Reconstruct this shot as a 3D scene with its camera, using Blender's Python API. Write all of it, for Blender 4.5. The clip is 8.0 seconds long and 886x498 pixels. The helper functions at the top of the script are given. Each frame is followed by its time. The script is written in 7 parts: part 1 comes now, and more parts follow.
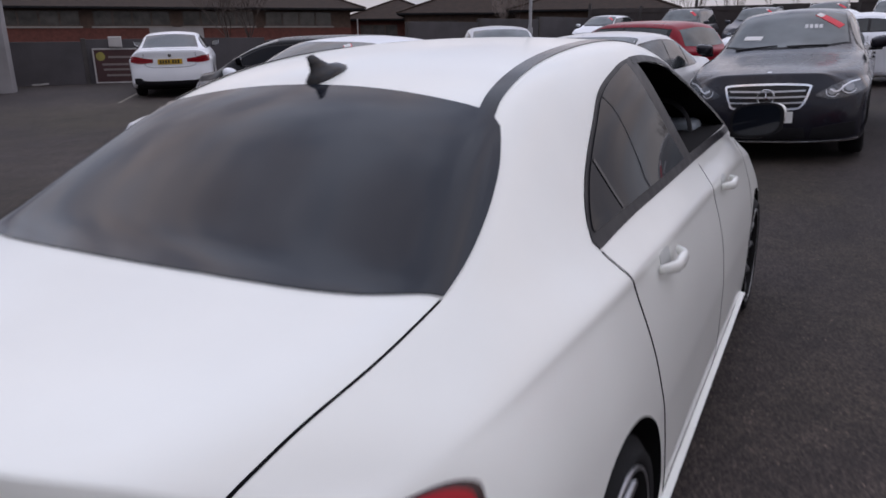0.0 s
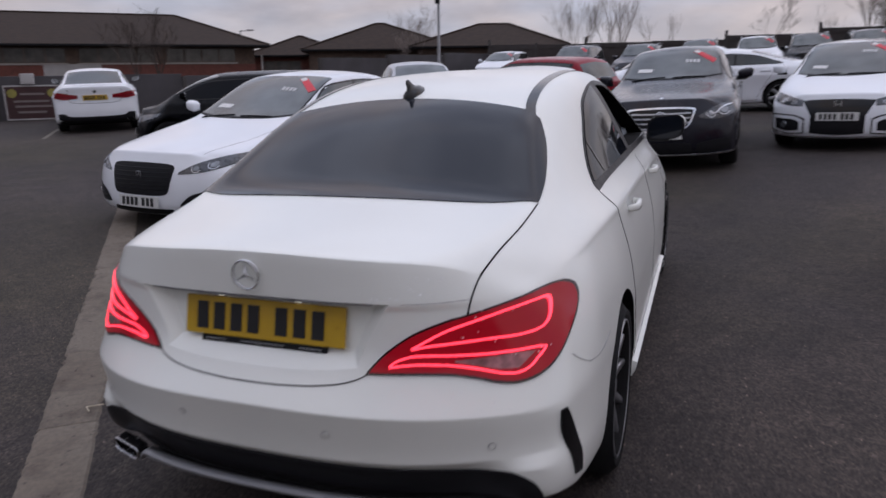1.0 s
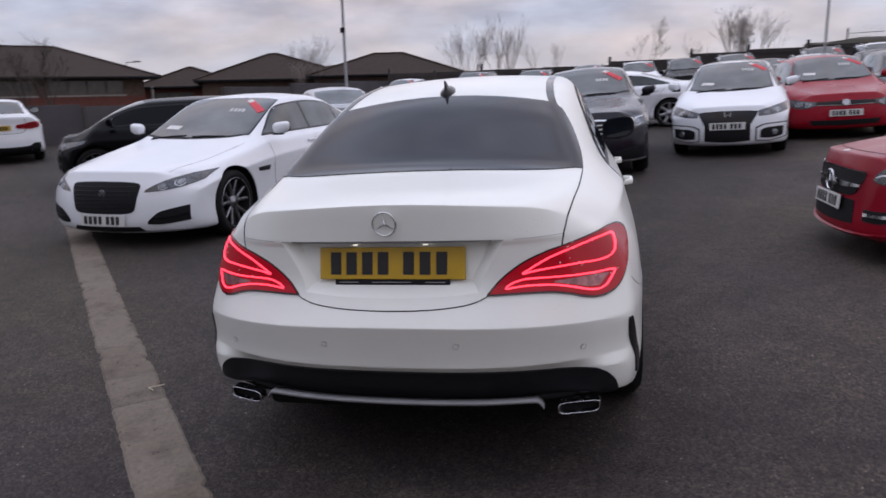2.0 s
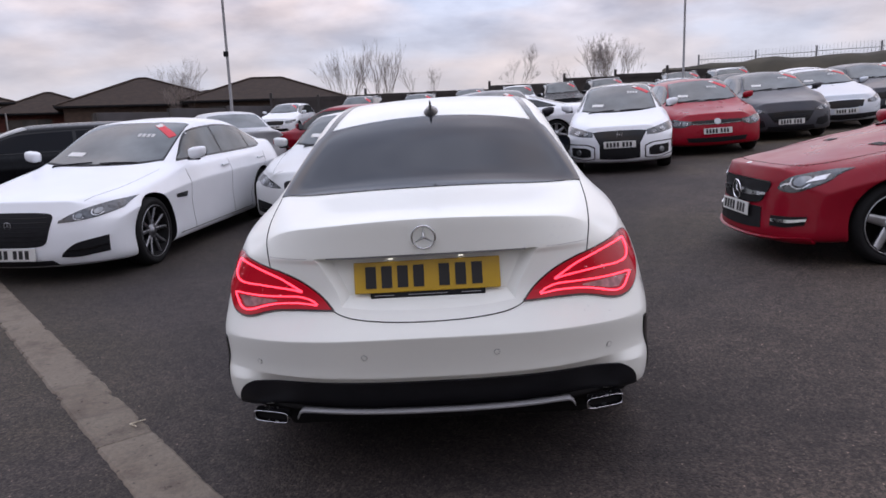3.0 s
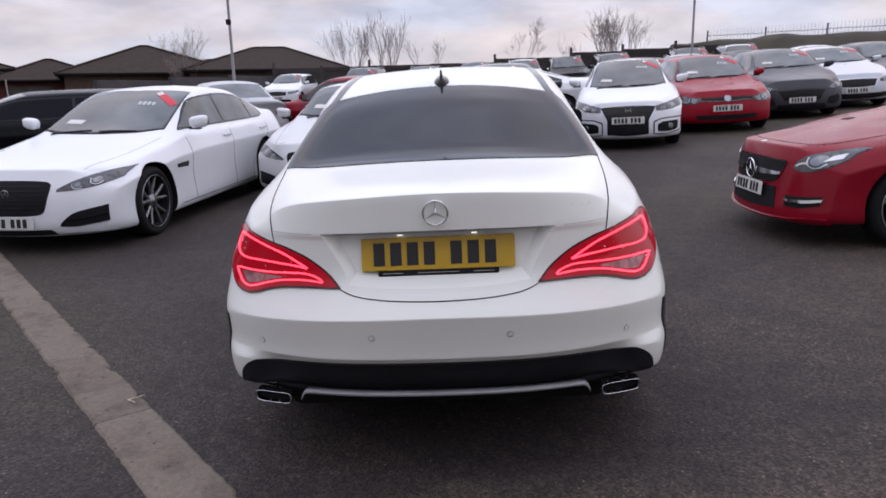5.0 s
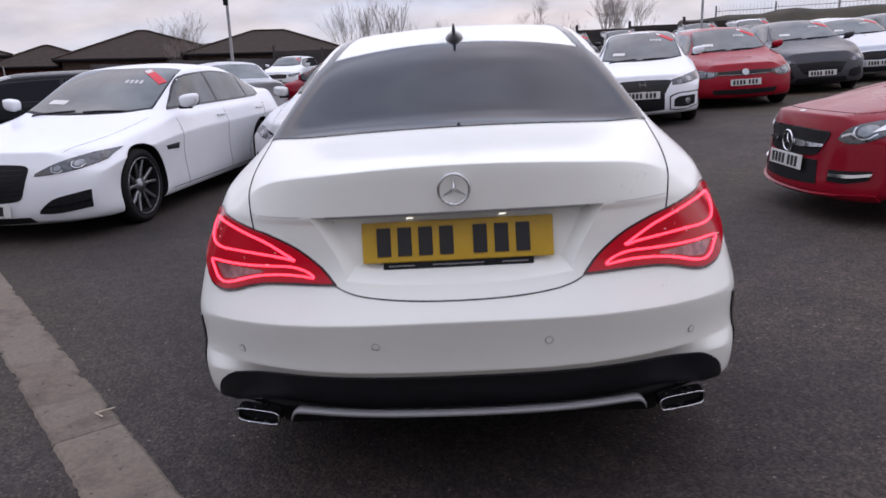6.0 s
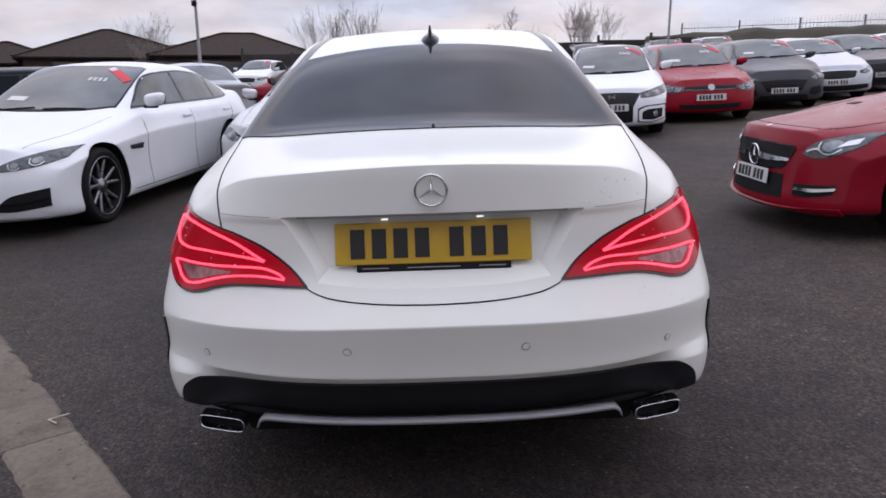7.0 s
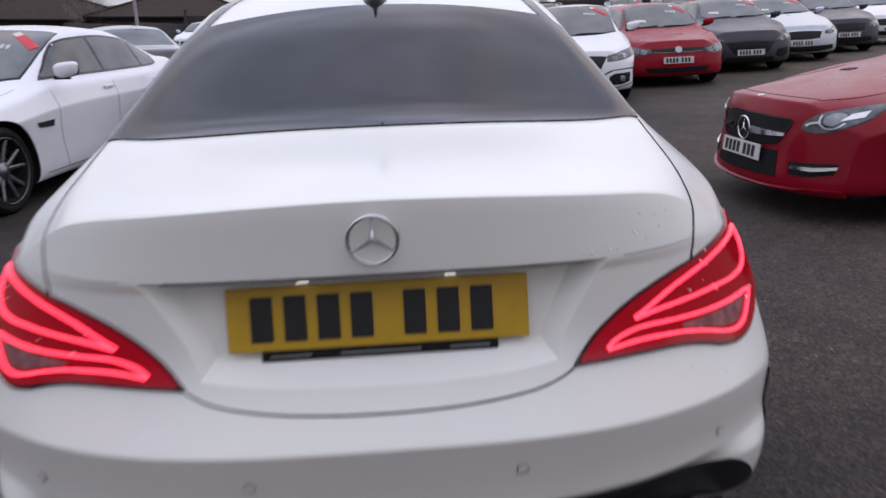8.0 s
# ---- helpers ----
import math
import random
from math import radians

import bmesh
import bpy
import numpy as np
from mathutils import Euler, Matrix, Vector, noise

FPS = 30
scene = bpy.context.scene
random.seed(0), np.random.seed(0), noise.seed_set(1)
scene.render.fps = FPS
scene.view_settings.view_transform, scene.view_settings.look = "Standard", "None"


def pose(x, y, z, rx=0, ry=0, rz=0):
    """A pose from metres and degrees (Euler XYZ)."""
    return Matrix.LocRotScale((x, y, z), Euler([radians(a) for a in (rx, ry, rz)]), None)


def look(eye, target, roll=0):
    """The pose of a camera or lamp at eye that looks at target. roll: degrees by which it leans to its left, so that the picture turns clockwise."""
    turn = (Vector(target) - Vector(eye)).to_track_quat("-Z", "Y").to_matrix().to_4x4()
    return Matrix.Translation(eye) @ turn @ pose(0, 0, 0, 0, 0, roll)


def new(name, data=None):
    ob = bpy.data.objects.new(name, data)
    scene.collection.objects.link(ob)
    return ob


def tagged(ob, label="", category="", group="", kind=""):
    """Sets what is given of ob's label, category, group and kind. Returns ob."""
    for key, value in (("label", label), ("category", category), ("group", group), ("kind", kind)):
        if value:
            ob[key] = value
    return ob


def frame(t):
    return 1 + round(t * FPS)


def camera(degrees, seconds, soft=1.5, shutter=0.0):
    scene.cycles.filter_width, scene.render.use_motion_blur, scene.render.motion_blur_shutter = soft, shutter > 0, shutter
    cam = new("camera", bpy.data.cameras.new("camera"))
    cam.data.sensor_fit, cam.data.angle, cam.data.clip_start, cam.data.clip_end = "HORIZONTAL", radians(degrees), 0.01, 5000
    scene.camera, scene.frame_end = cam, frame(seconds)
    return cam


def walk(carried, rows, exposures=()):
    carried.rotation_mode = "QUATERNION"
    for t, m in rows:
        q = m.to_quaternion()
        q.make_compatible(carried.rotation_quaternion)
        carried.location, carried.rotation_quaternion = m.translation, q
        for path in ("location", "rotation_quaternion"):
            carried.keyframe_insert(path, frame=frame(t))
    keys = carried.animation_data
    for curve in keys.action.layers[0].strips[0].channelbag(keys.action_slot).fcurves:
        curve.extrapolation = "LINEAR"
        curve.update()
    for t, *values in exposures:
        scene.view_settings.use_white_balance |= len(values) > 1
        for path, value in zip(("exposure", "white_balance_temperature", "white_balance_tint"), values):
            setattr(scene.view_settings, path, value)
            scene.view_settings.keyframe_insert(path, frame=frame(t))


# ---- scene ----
cam = camera(64.7, 8.0, soft=1.6, shutter=0.5)
PATH = [
    (0, (1.138, -0.311, 1.506), (0.216, 1.363, 0.918), -0.3),
    (0.5, (1.231, -0.909, 1.517), (0.352, 0.792, 0.94), -1.6),
    (1, (1.098, -1.49, 1.5), (0.413, 0.322, 1.0), -0.6),
    (1.2, (1.03, -1.693, 1.478), (0.4, 0.141, 0.99), -0.2),
    (2.3, (0.426, -2.291, 1.375), (0.144, -0.352, 0.973), -2.1),
    (2.5, (0.273, -2.32, 1.376), (0.085, -0.367, 0.988), -2.2),
    (3, (0.123, -2.373, 1.38), (0.055, -0.409, 1.007), -2.1),
    (3.5, (0.095, -2.373, 1.398), (0.038, -0.406, 1.044), -1.3),
    (4, (0.084, -2.37, 1.397), (-0.059, -0.405, 1.052), -1.2),
    (4.5, (0.089, -2.36, 1.382), (-0.02, -0.395, 1.026), -0.9),
    (4.7, (0.086, -2.351, 1.373), (0.002, -0.391, 0.982), -0.8),
    (5.8, (0.056, -1.85, 1.328), (-0.022, 0.086, 0.833), -2.0),
    (6, (0.022, -1.8, 1.268), (-0.065, 0.138, 0.779), -2.0),
    (6.5, (0.011, -1.755, 1.212), (-0.049, 0.188, 0.743), -1.2),
    (7, (-0.003, -1.756, 1.242), (0.005, 0.189, 0.775), -0.4),
    (7.5, (-0.026, -1.527, 1.246), (0.045, 0.391, 0.684), -0.2),
    (8, (0.019, -1.084, 1.276), (0.14, 0.83, 0.708), -0.7),
]
walk(cam, [(t, look(eye, target, roll)) for t, eye, target, roll in PATH],
     [(0.0, -0.35, 6260, 12), (0.6, -0.42, 6260, 12), (1.2, -0.40, 6260, 12), (2.4, -0.06, 6290, 12), (3.5, 0.04, 6300, 12), (6.0, 0.11, 6300, 12), (7.2, 0.10, 6300, 12), (8.0, -0.08, 6300, 12)])

# ---- sky and light: a winter overcast afternoon ----
world = bpy.data.worlds.new("overcast_sky")
scene.world = world
world.use_nodes = True
wn, wl = world.node_tree.nodes, world.node_tree.links
wn.clear()
w_out = wn.new("ShaderNodeOutputWorld")
w_bg = wn.new("ShaderNodeBackground")
w_sky = wn.new("ShaderNodeTexSky")
w_sky.sky_type = "NISHITA"
w_sky.sun_disc = False
w_sky.sun_elevation, w_sky.sun_rotation = radians(68), radians(40)
w_sky.dust_density = 4.0
w_geo = wn.new("ShaderNodeTexCoord")
w_sep = wn.new("ShaderNodeSeparateXYZ")
wl.new(w_geo.outputs["Generated"], w_sep.inputs[0])
# cloud layer: the direction divided by its height gives a flat cloud ceiling
w_add = wn.new("ShaderNodeMath"); w_add.operation = "ADD"; w_add.inputs[1].default_value = 0.42
w_max = wn.new("ShaderNodeMath"); w_max.operation = "MAXIMUM"; w_max.inputs[1].default_value = 0.0
wl.new(w_sep.outputs[2], w_max.inputs[0]); wl.new(w_max.outputs[0], w_add.inputs[0])
w_div = wn.new("ShaderNodeVectorMath"); w_div.operation = "DIVIDE"
w_str3 = wn.new("ShaderNodeVectorMath"); w_str3.operation = "MULTIPLY"
w_str3.inputs[1].default_value = (1.0, 1.0, 2.6)
wl.new(w_geo.outputs["Generated"], w_str3.inputs[0])
wl.new(w_str3.outputs[0], w_div.inputs[0])
w_com = wn.new("ShaderNodeCombineXYZ")
for i in range(3):
    wl.new(w_add.outputs[0], w_com.inputs[i])
wl.new(w_com.outputs[0], w_div.inputs[1])
w_noi = wn.new("ShaderNodeTexNoise")
w_noi.inputs["Scale"].default_value, w_noi.inputs["Detail"].default_value = 3.4, 7.0
w_noi.inputs["Roughness"].default_value = 0.52
wl.new(w_div.outputs[0], w_noi.inputs["Vector"])
w_ramp = wn.new("ShaderNodeValToRGB")
w_ramp.color_ramp.elements[0].position, w_ramp.color_ramp.elements[0].color = 0.36, (0.53, 0.53, 0.61, 1)
w_ramp.color_ramp.elements[1].position, w_ramp.color_ramp.elements[1].color = 0.62, (0.93, 0.905, 0.965, 1)
wl.new(w_noi.outputs[0], w_ramp.inputs[0])
# broad warm and cool breaks in the cloud
w_n2 = wn.new("ShaderNodeTexNoise")
w_n2.inputs["Scale"].default_value, w_n2.inputs["Detail"].default_value = 1.9, 3.0
wl.new(w_div.outputs[0], w_n2.inputs["Vector"])
w_r2 = wn.new("ShaderNodeValToRGB")
w_r2.color_ramp.elements[0].position, w_r2.color_ramp.elements[0].color = 0.38, (1.15, 0.97, 0.88, 1)
w_r2.color_ramp.elements[1].position, w_r2.color_ramp.elements[1].color = 0.60, (0.85, 0.96, 1.14, 1)
wl.new(w_n2.outputs[0], w_r2.inputs[0])
w_tint = wn.new("ShaderNodeMixRGB"); w_tint.blend_type = "MULTIPLY"
w_tint.inputs[0].default_value = 0.75
wl.new(w_ramp.outputs[0], w_tint.inputs[1]); wl.new(w_r2.outputs[0], w_tint.inputs[2])
# a paler, warmer band low over the horizon
w_hor = wn.new("ShaderNodeMapRange")
w_hor.inputs[1].default_value, w_hor.inputs[2].default_value = 0.0, 0.16
w_hor.inputs[3].default_value, w_hor.inputs[4].default_value = 0.7, 0.0
wl.new(w_max.outputs[0], w_hor.inputs[0])
w_mix = wn.new("ShaderNodeMixRGB")
w_mix.inputs[2].default_value = (0.90, 0.84, 0.84, 1)
wl.new(w_hor.outputs[0], w_mix.inputs[0]); wl.new(w_tint.outputs[0], w_mix.inputs[1])
w_two = wn.new("ShaderNodeMixRGB")
w_two.inputs[0].default_value = 0.92
w_dim = wn.new("ShaderNodeVectorMath"); w_dim.operation = "SCALE"; w_dim.inputs["Scale"].default_value = 0.10
wl.new(w_sky.outputs[0], w_dim.inputs[0])
wl.new(w_dim.outputs[0], w_two.inputs[1]); wl.new(w_mix.outputs[0], w_two.inputs[2])
wl.new(w_two.outputs[0], w_bg.inputs[0])
# an overcast sky is brightest overhead
w_top = wn.new("ShaderNodeMapRange")
w_top.inputs[1].default_value, w_top.inputs[2].default_value = 0.10, 0.85
w_top.inputs[3].default_value, w_top.inputs[4].default_value = 0.79, 1.8
wl.new(w_max.outputs[0], w_top.inputs[0])
# and brighter on the side where the hidden sun stands
w_side = wn.new("ShaderNodeMath"); w_side.operation = "MULTIPLY_ADD"
w_side.inputs[1].default_value, w_side.inputs[2].default_value = 0.28, 0.88
wl.new(w_sep.outputs[1], w_side.inputs[0])
w_str = wn.new("ShaderNodeMath"); w_str.operation = "MULTIPLY"
wl.new(w_top.outputs[0], w_str.inputs[0]); wl.new(w_side.outputs[0], w_str.inputs[1])
wl.new(w_str.outputs[0], w_bg.inputs[1])
wl.new(w_bg.outputs[0], w_out.inputs[0])

sun = new("sun", bpy.data.lights.new("sun", "SUN"))
sun.data.energy, sun.data.angle, sun.data.color = 0.6, radians(172), (1.0, 0.96, 0.92)
sun.matrix_world = look((4.4, 5.3, 17), (0, 0, 0))


# ---- materials ----
def mat(name, color, rough=0.5, metal=0.0, coat=0.0, vary=0.0, scale=8.0, bump=0.0, bscale=60.0, spec=0.5, emit=None, power=0.0,
        random_tone=0.0, flake=0.0):
    m = bpy.data.materials.new(name)
    m.use_nodes = True
    nt = m.node_tree
    b = nt.nodes["Principled BSDF"]
    b.inputs["Base Color"].default_value = (*color, 1)
    b.inputs["Roughness"].default_value = rough
    b.inputs["Metallic"].default_value = metal
    b.inputs["Coat Weight"].default_value = coat
    b.inputs["Coat Roughness"].default_value = 0.10
    b.inputs["Specular IOR Level"].default_value = spec
    if emit:
        b.inputs["Emission Color"].default_value = (*emit, 1)
        b.inputs["Emission Strength"].default_value = power
    tc = nt.nodes.new("ShaderNodeTexCoord")
    if vary or random_tone:
        n1 = nt.nodes.new("ShaderNodeTexNoise")
        n1.inputs["Scale"].default_value, n1.inputs["Detail"].default_value = scale, 6.0
        nt.links.new(tc.outputs["Object"], n1.inputs["Vector"])
        mr = nt.nodes.new("ShaderNodeMapRange")
        mr.inputs[1].default_value, mr.inputs[2].default_value = 0.3, 0.7
        mr.inputs[3].default_value, mr.inputs[4].default_value = 1 - vary, 1 + vary
        nt.links.new(n1.outputs[0], mr.inputs[0])
        sc = nt.nodes.new("ShaderNodeVectorMath"); sc.operation = "SCALE"
        sc.inputs[0].default_value = color
        last = mr.outputs[0]
        if random_tone:
            oi = nt.nodes.new("ShaderNodeObjectInfo")
            m2 = nt.nodes.new("ShaderNodeMapRange")
            m2.inputs[3].default_value, m2.inputs[4].default_value = 1 - random_tone, 1 + random_tone
            nt.links.new(oi.outputs["Random"], m2.inputs[0])
            mu = nt.nodes.new("ShaderNodeMath"); mu.operation = "MULTIPLY"
            nt.links.new(last, mu.inputs[0]); nt.links.new(m2.outputs[0], mu.inputs[1])
            last = mu.outputs[0]
        nt.links.new(last, sc.inputs["Scale"])
        nt.links.new(sc.outputs[0], b.inputs["Base Color"])
        r2 = nt.nodes.new("ShaderNodeMapRange")
        r2.inputs[1].default_value, r2.inputs[2].default_value = 0.3, 0.7
        r2.inputs[3].default_value, r2.inputs[4].default_value = max(rough - 0.06, 0.02), min(rough + 0.08, 1)
        nt.links.new(n1.outputs[0], r2.inputs[0])
        nt.links.new(r2.outputs[0], b.inputs["Roughness"])
    if bump:
        n2 = nt.nodes.new("ShaderNodeTexNoise")
        n2.inputs["Scale"].default_value, n2.inputs["Detail"].default_value = bscale, 4.0
        nt.links.new(tc.outputs["Object"], n2.inputs["Vector"])
        bp = nt.nodes.new("ShaderNodeBump")
        bp.inputs["Strength"].default_value, bp.inputs["Distance"].default_value = bump, 0.01
        nt.links.new(n2.outputs[0], bp.inputs["Height"])
        nt.links.new(bp.outputs[0], b.inputs["Normal"])
    return m


def paint(name, color, rough=0.32, coat=0.5, spec=0.2):
    """Car paint: clear coat over a base with faint road film."""
    return mat(name, color, rough, 0.0, coat, vary=0.03, scale=2.5, spec=spec)


WHITE = paint("white_paint", (0.85, 0.862, 0.815), 0.36, 0.6, 0.35)
COOLW = paint("cool_white_paint", (0.80, 0.825, 0.865), 0.34, 0.6, 0.35)
SILVER = mat("silver_paint", (0.44, 0.455, 0.48), 0.35, 0.5, 0.6, vary=0.04, scale=3)
PALESILVER = mat("pale_silver_paint", (0.60, 0.61, 0.615), 0.33, 0.3, 0.6, vary=0.04, scale=3)
PALEBLUE = mat("pale_blue_silver_paint", (0.55, 0.59, 0.65), 0.32, 0.3, 0.6, vary=0.04, scale=3)
LIPM = mat("silver_lip_paint", (0.27, 0.27, 0.28), 0.5, 0.3, vary=0.05, scale=10)
BLACKP = paint("black_paint", (0.004, 0.0045, 0.006), 0.25, 0.12, 0.06)
GREYP = mat("dark_grey_paint", (0.056, 0.057, 0.068), 0.32, 0.2, 0.35, vary=0.06, scale=3, spec=0.15)
REDP = paint("red_paint", (0.235, 0.004, 0.016), 0.3, 0.32, 0.10)
REDM = paint("bright_red_paint", (0.29, 0.005, 0.018), 0.3, 0.32, 0.10)
DARKP = mat("black_violet_paint", (0.014, 0.014, 0.021), 0.26, 0.2, 0.55, vary=0.06, scale=3, spec=0.12)
BLUEG = mat("blue_grey_paint", (0.20, 0.24, 0.29), 0.3, 0.4, 0.8, vary=0.04, scale=3)
TINT = mat("tinted_glass", (0.008, 0.010, 0.015), 0.015, spec=0.36)
SIDET = mat("tinted_side_glass", (0.008, 0.009, 0.012), 0.02, spec=0.10)
CUPSHADE = mat("handle_cup_shade", (0.52, 0.53, 0.52), 0.4, spec=0.3)
GLASS = mat("car_glass", (0.092, 0.103, 0.104), 0.03, spec=0.5, coat=0.0, vary=0.35, scale=2.2)
SIDEG = mat("dim_side_glass", (0.030, 0.035, 0.036), 0.03, spec=0.5, vary=0.4, scale=2.2)
TRIM = mat("black_trim", (0.015, 0.015, 0.017), 0.5, vary=0.15, scale=20, spec=0.1)
GLOSSB = mat("gloss_black", (0.005, 0.005, 0.006), 0.15, coat=0.1, spec=0.3)
WTRIM = mat("window_trim", (0.012, 0.012, 0.014), 0.4, vary=0.1, scale=20, spec=0.2)
GAP = mat("panel_gap", (0.006, 0.006, 0.007), 0.9, spec=0.05)
RUBBER = mat("tyre_rubber", (0.012, 0.012, 0.013), 0.8, vary=0.2, scale=15, spec=0.2, bump=0.2, bscale=90)
VALANCE = mat("matt_black_valance", (0.015, 0.015, 0.018), 0.5, vary=0.2, scale=14, spec=0.15)
CHROME = mat("chrome", (0.75, 0.76, 0.78), 0.12, 1.0, vary=0.03, scale=30)
ALLOY = mat("alloy_wheel", (0.42, 0.43, 0.45), 0.32, 0.9, vary=0.08, scale=12)
ALLOYX = mat("grey_alloy_wheel", (0.22, 0.225, 0.24), 0.3, 0.8, vary=0.1, scale=12)
ALLOYD = mat("dark_alloy_wheel", (0.10, 0.10, 0.11), 0.35, 0.8, vary=0.1, scale=12)
DARKIN = mat("dark_underside", (0.016, 0.0155, 0.016), 0.95, vary=0.2, scale=6, spec=0.05)
LAMPC = mat("clear_lamp_lens", (0.20, 0.215, 0.235), 0.1, 0.5, coat=1.0, vary=0.35, scale=14)
LAMPD = mat("lamp_bezel", (0.05, 0.052, 0.06), 0.15, 0.3, coat=0.6, vary=0.3, scale=25)
HEADL = mat("headlamp_lens", (0.065, 0.068, 0.075), 0.08, 0.5, coat=0.7, vary=0.6, scale=22)
LAMPW = mat("headlamp_light_guide", (0.66, 0.68, 0.72), 0.18, 0.6, vary=0.1, scale=20)
TAILR = mat("red_lamp_lens", (0.16, 0.004, 0.010), 0.10, coat=1.0, vary=0.25, scale=30)
TAILD = mat("red_lamp_unlit", (0.25, 0.010, 0.016), 0.12, coat=0.8, vary=0.2, scale=12)
TAILC = mat("clear_lamp_window", (0.36, 0.15, 0.16), 0.10, 0.3, coat=0.3, vary=0.35, scale=40)
LED = mat("lit_red_light_guide", (0.8, 0.02, 0.02), 0.3, emit=(1.0, 0.040, 0.075), power=3.4)
LEDGLOW = mat("lit_red_lens", (0.11, 0.002, 0.006), 0.10, coat=0.2, spec=0.3, emit=(1.0, 0.004, 0.030), power=0.20)
LENSRIM = mat("dark_red_lens_rim", (0.030, 0.003, 0.006), 0.15, coat=0.5)
PLAMP = mat("lit_plate_lamp", (0.9, 0.9, 0.85), 0.3, emit=(1.0, 0.93, 0.78), power=1.0)
TIPMETAL = mat("sooty_chrome", (0.44, 0.44, 0.46), 0.22, 1.0, vary=0.15, scale=40)
STRIP = mat("strip_grey", (0.32, 0.32, 0.33), 0.3, 0.7)
PLATEY = mat("yellow_reflective_plate", (0.52, 0.32, 0.012), 0.38, coat=0.3, vary=0.05, scale=18)
PLATEW = mat("white_reflective_plate", (0.66, 0.66, 0.64), 0.4, coat=0.3, vary=0.05, scale=18)
DROP = mat("water_drop", (0.95, 0.96, 0.98), 0.03, 0.0, coat=1.0, spec=1.0)
INK = mat("plate_black", (0.012, 0.012, 0.013), 0.45)
PALE = mat("pale_print", (0.55, 0.55, 0.55), 0.5)
PAPER = mat("price_card_paper", (0.70, 0.70, 0.69), 0.6, vary=0.05, scale=30)
STICK = mat("red_sales_sticker", (0.62, 0.022, 0.04), 0.5, vary=0.08, scale=15)


# ---- building kit ----
def ground_z(x, y):
    """The yard: level to the west, rising gently to the north and the east."""
    def soft(v, k=1.5):
        return k * math.log1p(math.exp(min(max(v / k, -30), 30)))
    rise_x = 0.022 * (soft(x + 1.3, 0.5) - soft(x - 40, 4)) + 0.024 * (soft(x - 2.2, 1.0) - soft(x - 36, 4)) - 0.028
    rise_y = 0.0245 * (soft(y - 4.25, 1.6) - soft(y - 42.4, 5.3)) + 0.0094 * (soft(y - 13.8, 1.6) - soft(y - 36, 3.2))
    step = (min(max((y - 4.2) / 3.6, 0), 1)) * (min(max((x + 1.2) / 2.0, 0), 1))
    return rise_x + rise_y + 0.10 * step * step * (3 - 2 * step)


def on_ground(x, y, rz):
    """The pose of something that stands on the yard at x, y and takes its slope."""
    e = 0.8
    n = Vector((-(ground_z(x + e, y) - ground_z(x - e, y)) / (2 * e), -(ground_z(x, y + e) - ground_z(x, y - e)) / (2 * e), 1)).normalized()
    ahead = Vector((-math.sin(radians(rz)), math.cos(radians(rz)), 0))
    ahead = (ahead - n * ahead.dot(n)).normalized()
    side = ahead.cross(n)
    m = Matrix((side, ahead, n)).transposed().to_4x4()
    m.translation = (x, y, ground_z(x, y))
    return m


def mesh_of(name, verts, faces, material, smooth=True):
    me = bpy.data.meshes.new(name)
    me.from_pydata([tuple(v) for v in verts], [], faces)
    me.validate()
    me.materials.append(material)
    if smooth:
        me.polygons.foreach_set("use_smooth", [True] * len(me.polygons))
    me.update()
    return me


def under(ob, parent):
    ob.parent = parent
    return ob


def part(name, bm, material, parent=None, label="", smooth=False):
    me = bpy.data.meshes.new(name)
    bmesh.ops.recalc_face_normals(bm, faces=bm.faces)
    bm.to_mesh(me)
    bm.free()
    me.materials.append(material)
    if smooth:
        me.polygons.foreach_set("use_smooth", [True] * len(me.polygons))
    ob = new(name, me)
    if parent:
        ob.parent = parent
    if label:
        ob["label"] = label
    return ob


def box(bm, x0, x1, y0, y1, z0, z1, bevel=0.0, m=None):
    made = bmesh.ops.create_cube(bm, size=1.0)["verts"]
    for v in made:
        v.co = Vector(((x0 + x1) / 2 + v.co.x * (x1 - x0), (y0 + y1) / 2 + v.co.y * (y1 - y0), (z0 + z1) / 2 + v.co.z * (z1 - z0)))
    if bevel:
        edges = list({e for v in made for e in v.link_edges})
        out = bmesh.ops.bevel(bm, geom=edges, offset=bevel, segments=2, affect="EDGES", profile=0.5)
        made = list(set(out["verts"]) | {v for v in made if v.is_valid})
    if m is not None:
        bmesh.ops.transform(bm, matrix=m, verts=[v for v in made if v.is_valid])
    return made


def pchip(points, x):
    """A smooth curve through (place, value) pairs that never overshoots."""
    xs, ys = [p[0] for p in points], [p[1] for p in points]
    if x <= xs[0]:
        return ys[0]
    if x >= xs[-1]:
        return ys[-1]
    n = len(xs)
    h = [xs[i + 1] - xs[i] for i in range(n - 1)]
    d = [(ys[i + 1] - ys[i]) / h[i] for i in range(n - 1)]
    s = [d[0]] + [0 if d[i - 1] * d[i] <= 0 else 3 * (h[i - 1] + h[i]) / ((2 * h[i] + h[i - 1]) / d[i - 1] + (h[i] + 2 * h[i - 1]) / d[i]) for i in range(1, n - 1)] + [d[-1]]
    i = max(k for k in range(n - 1) if xs[k] <= x)
    t = (x - xs[i]) / h[i]
    return ((2 * t**3 - 3 * t**2 + 1) * ys[i] + (t**3 - 2 * t**2 + t) * h[i] * s[i] + (-2 * t**3 + 3 * t**2) * ys[i + 1] + (t**3 - t**2) * h[i] * s[i + 1])


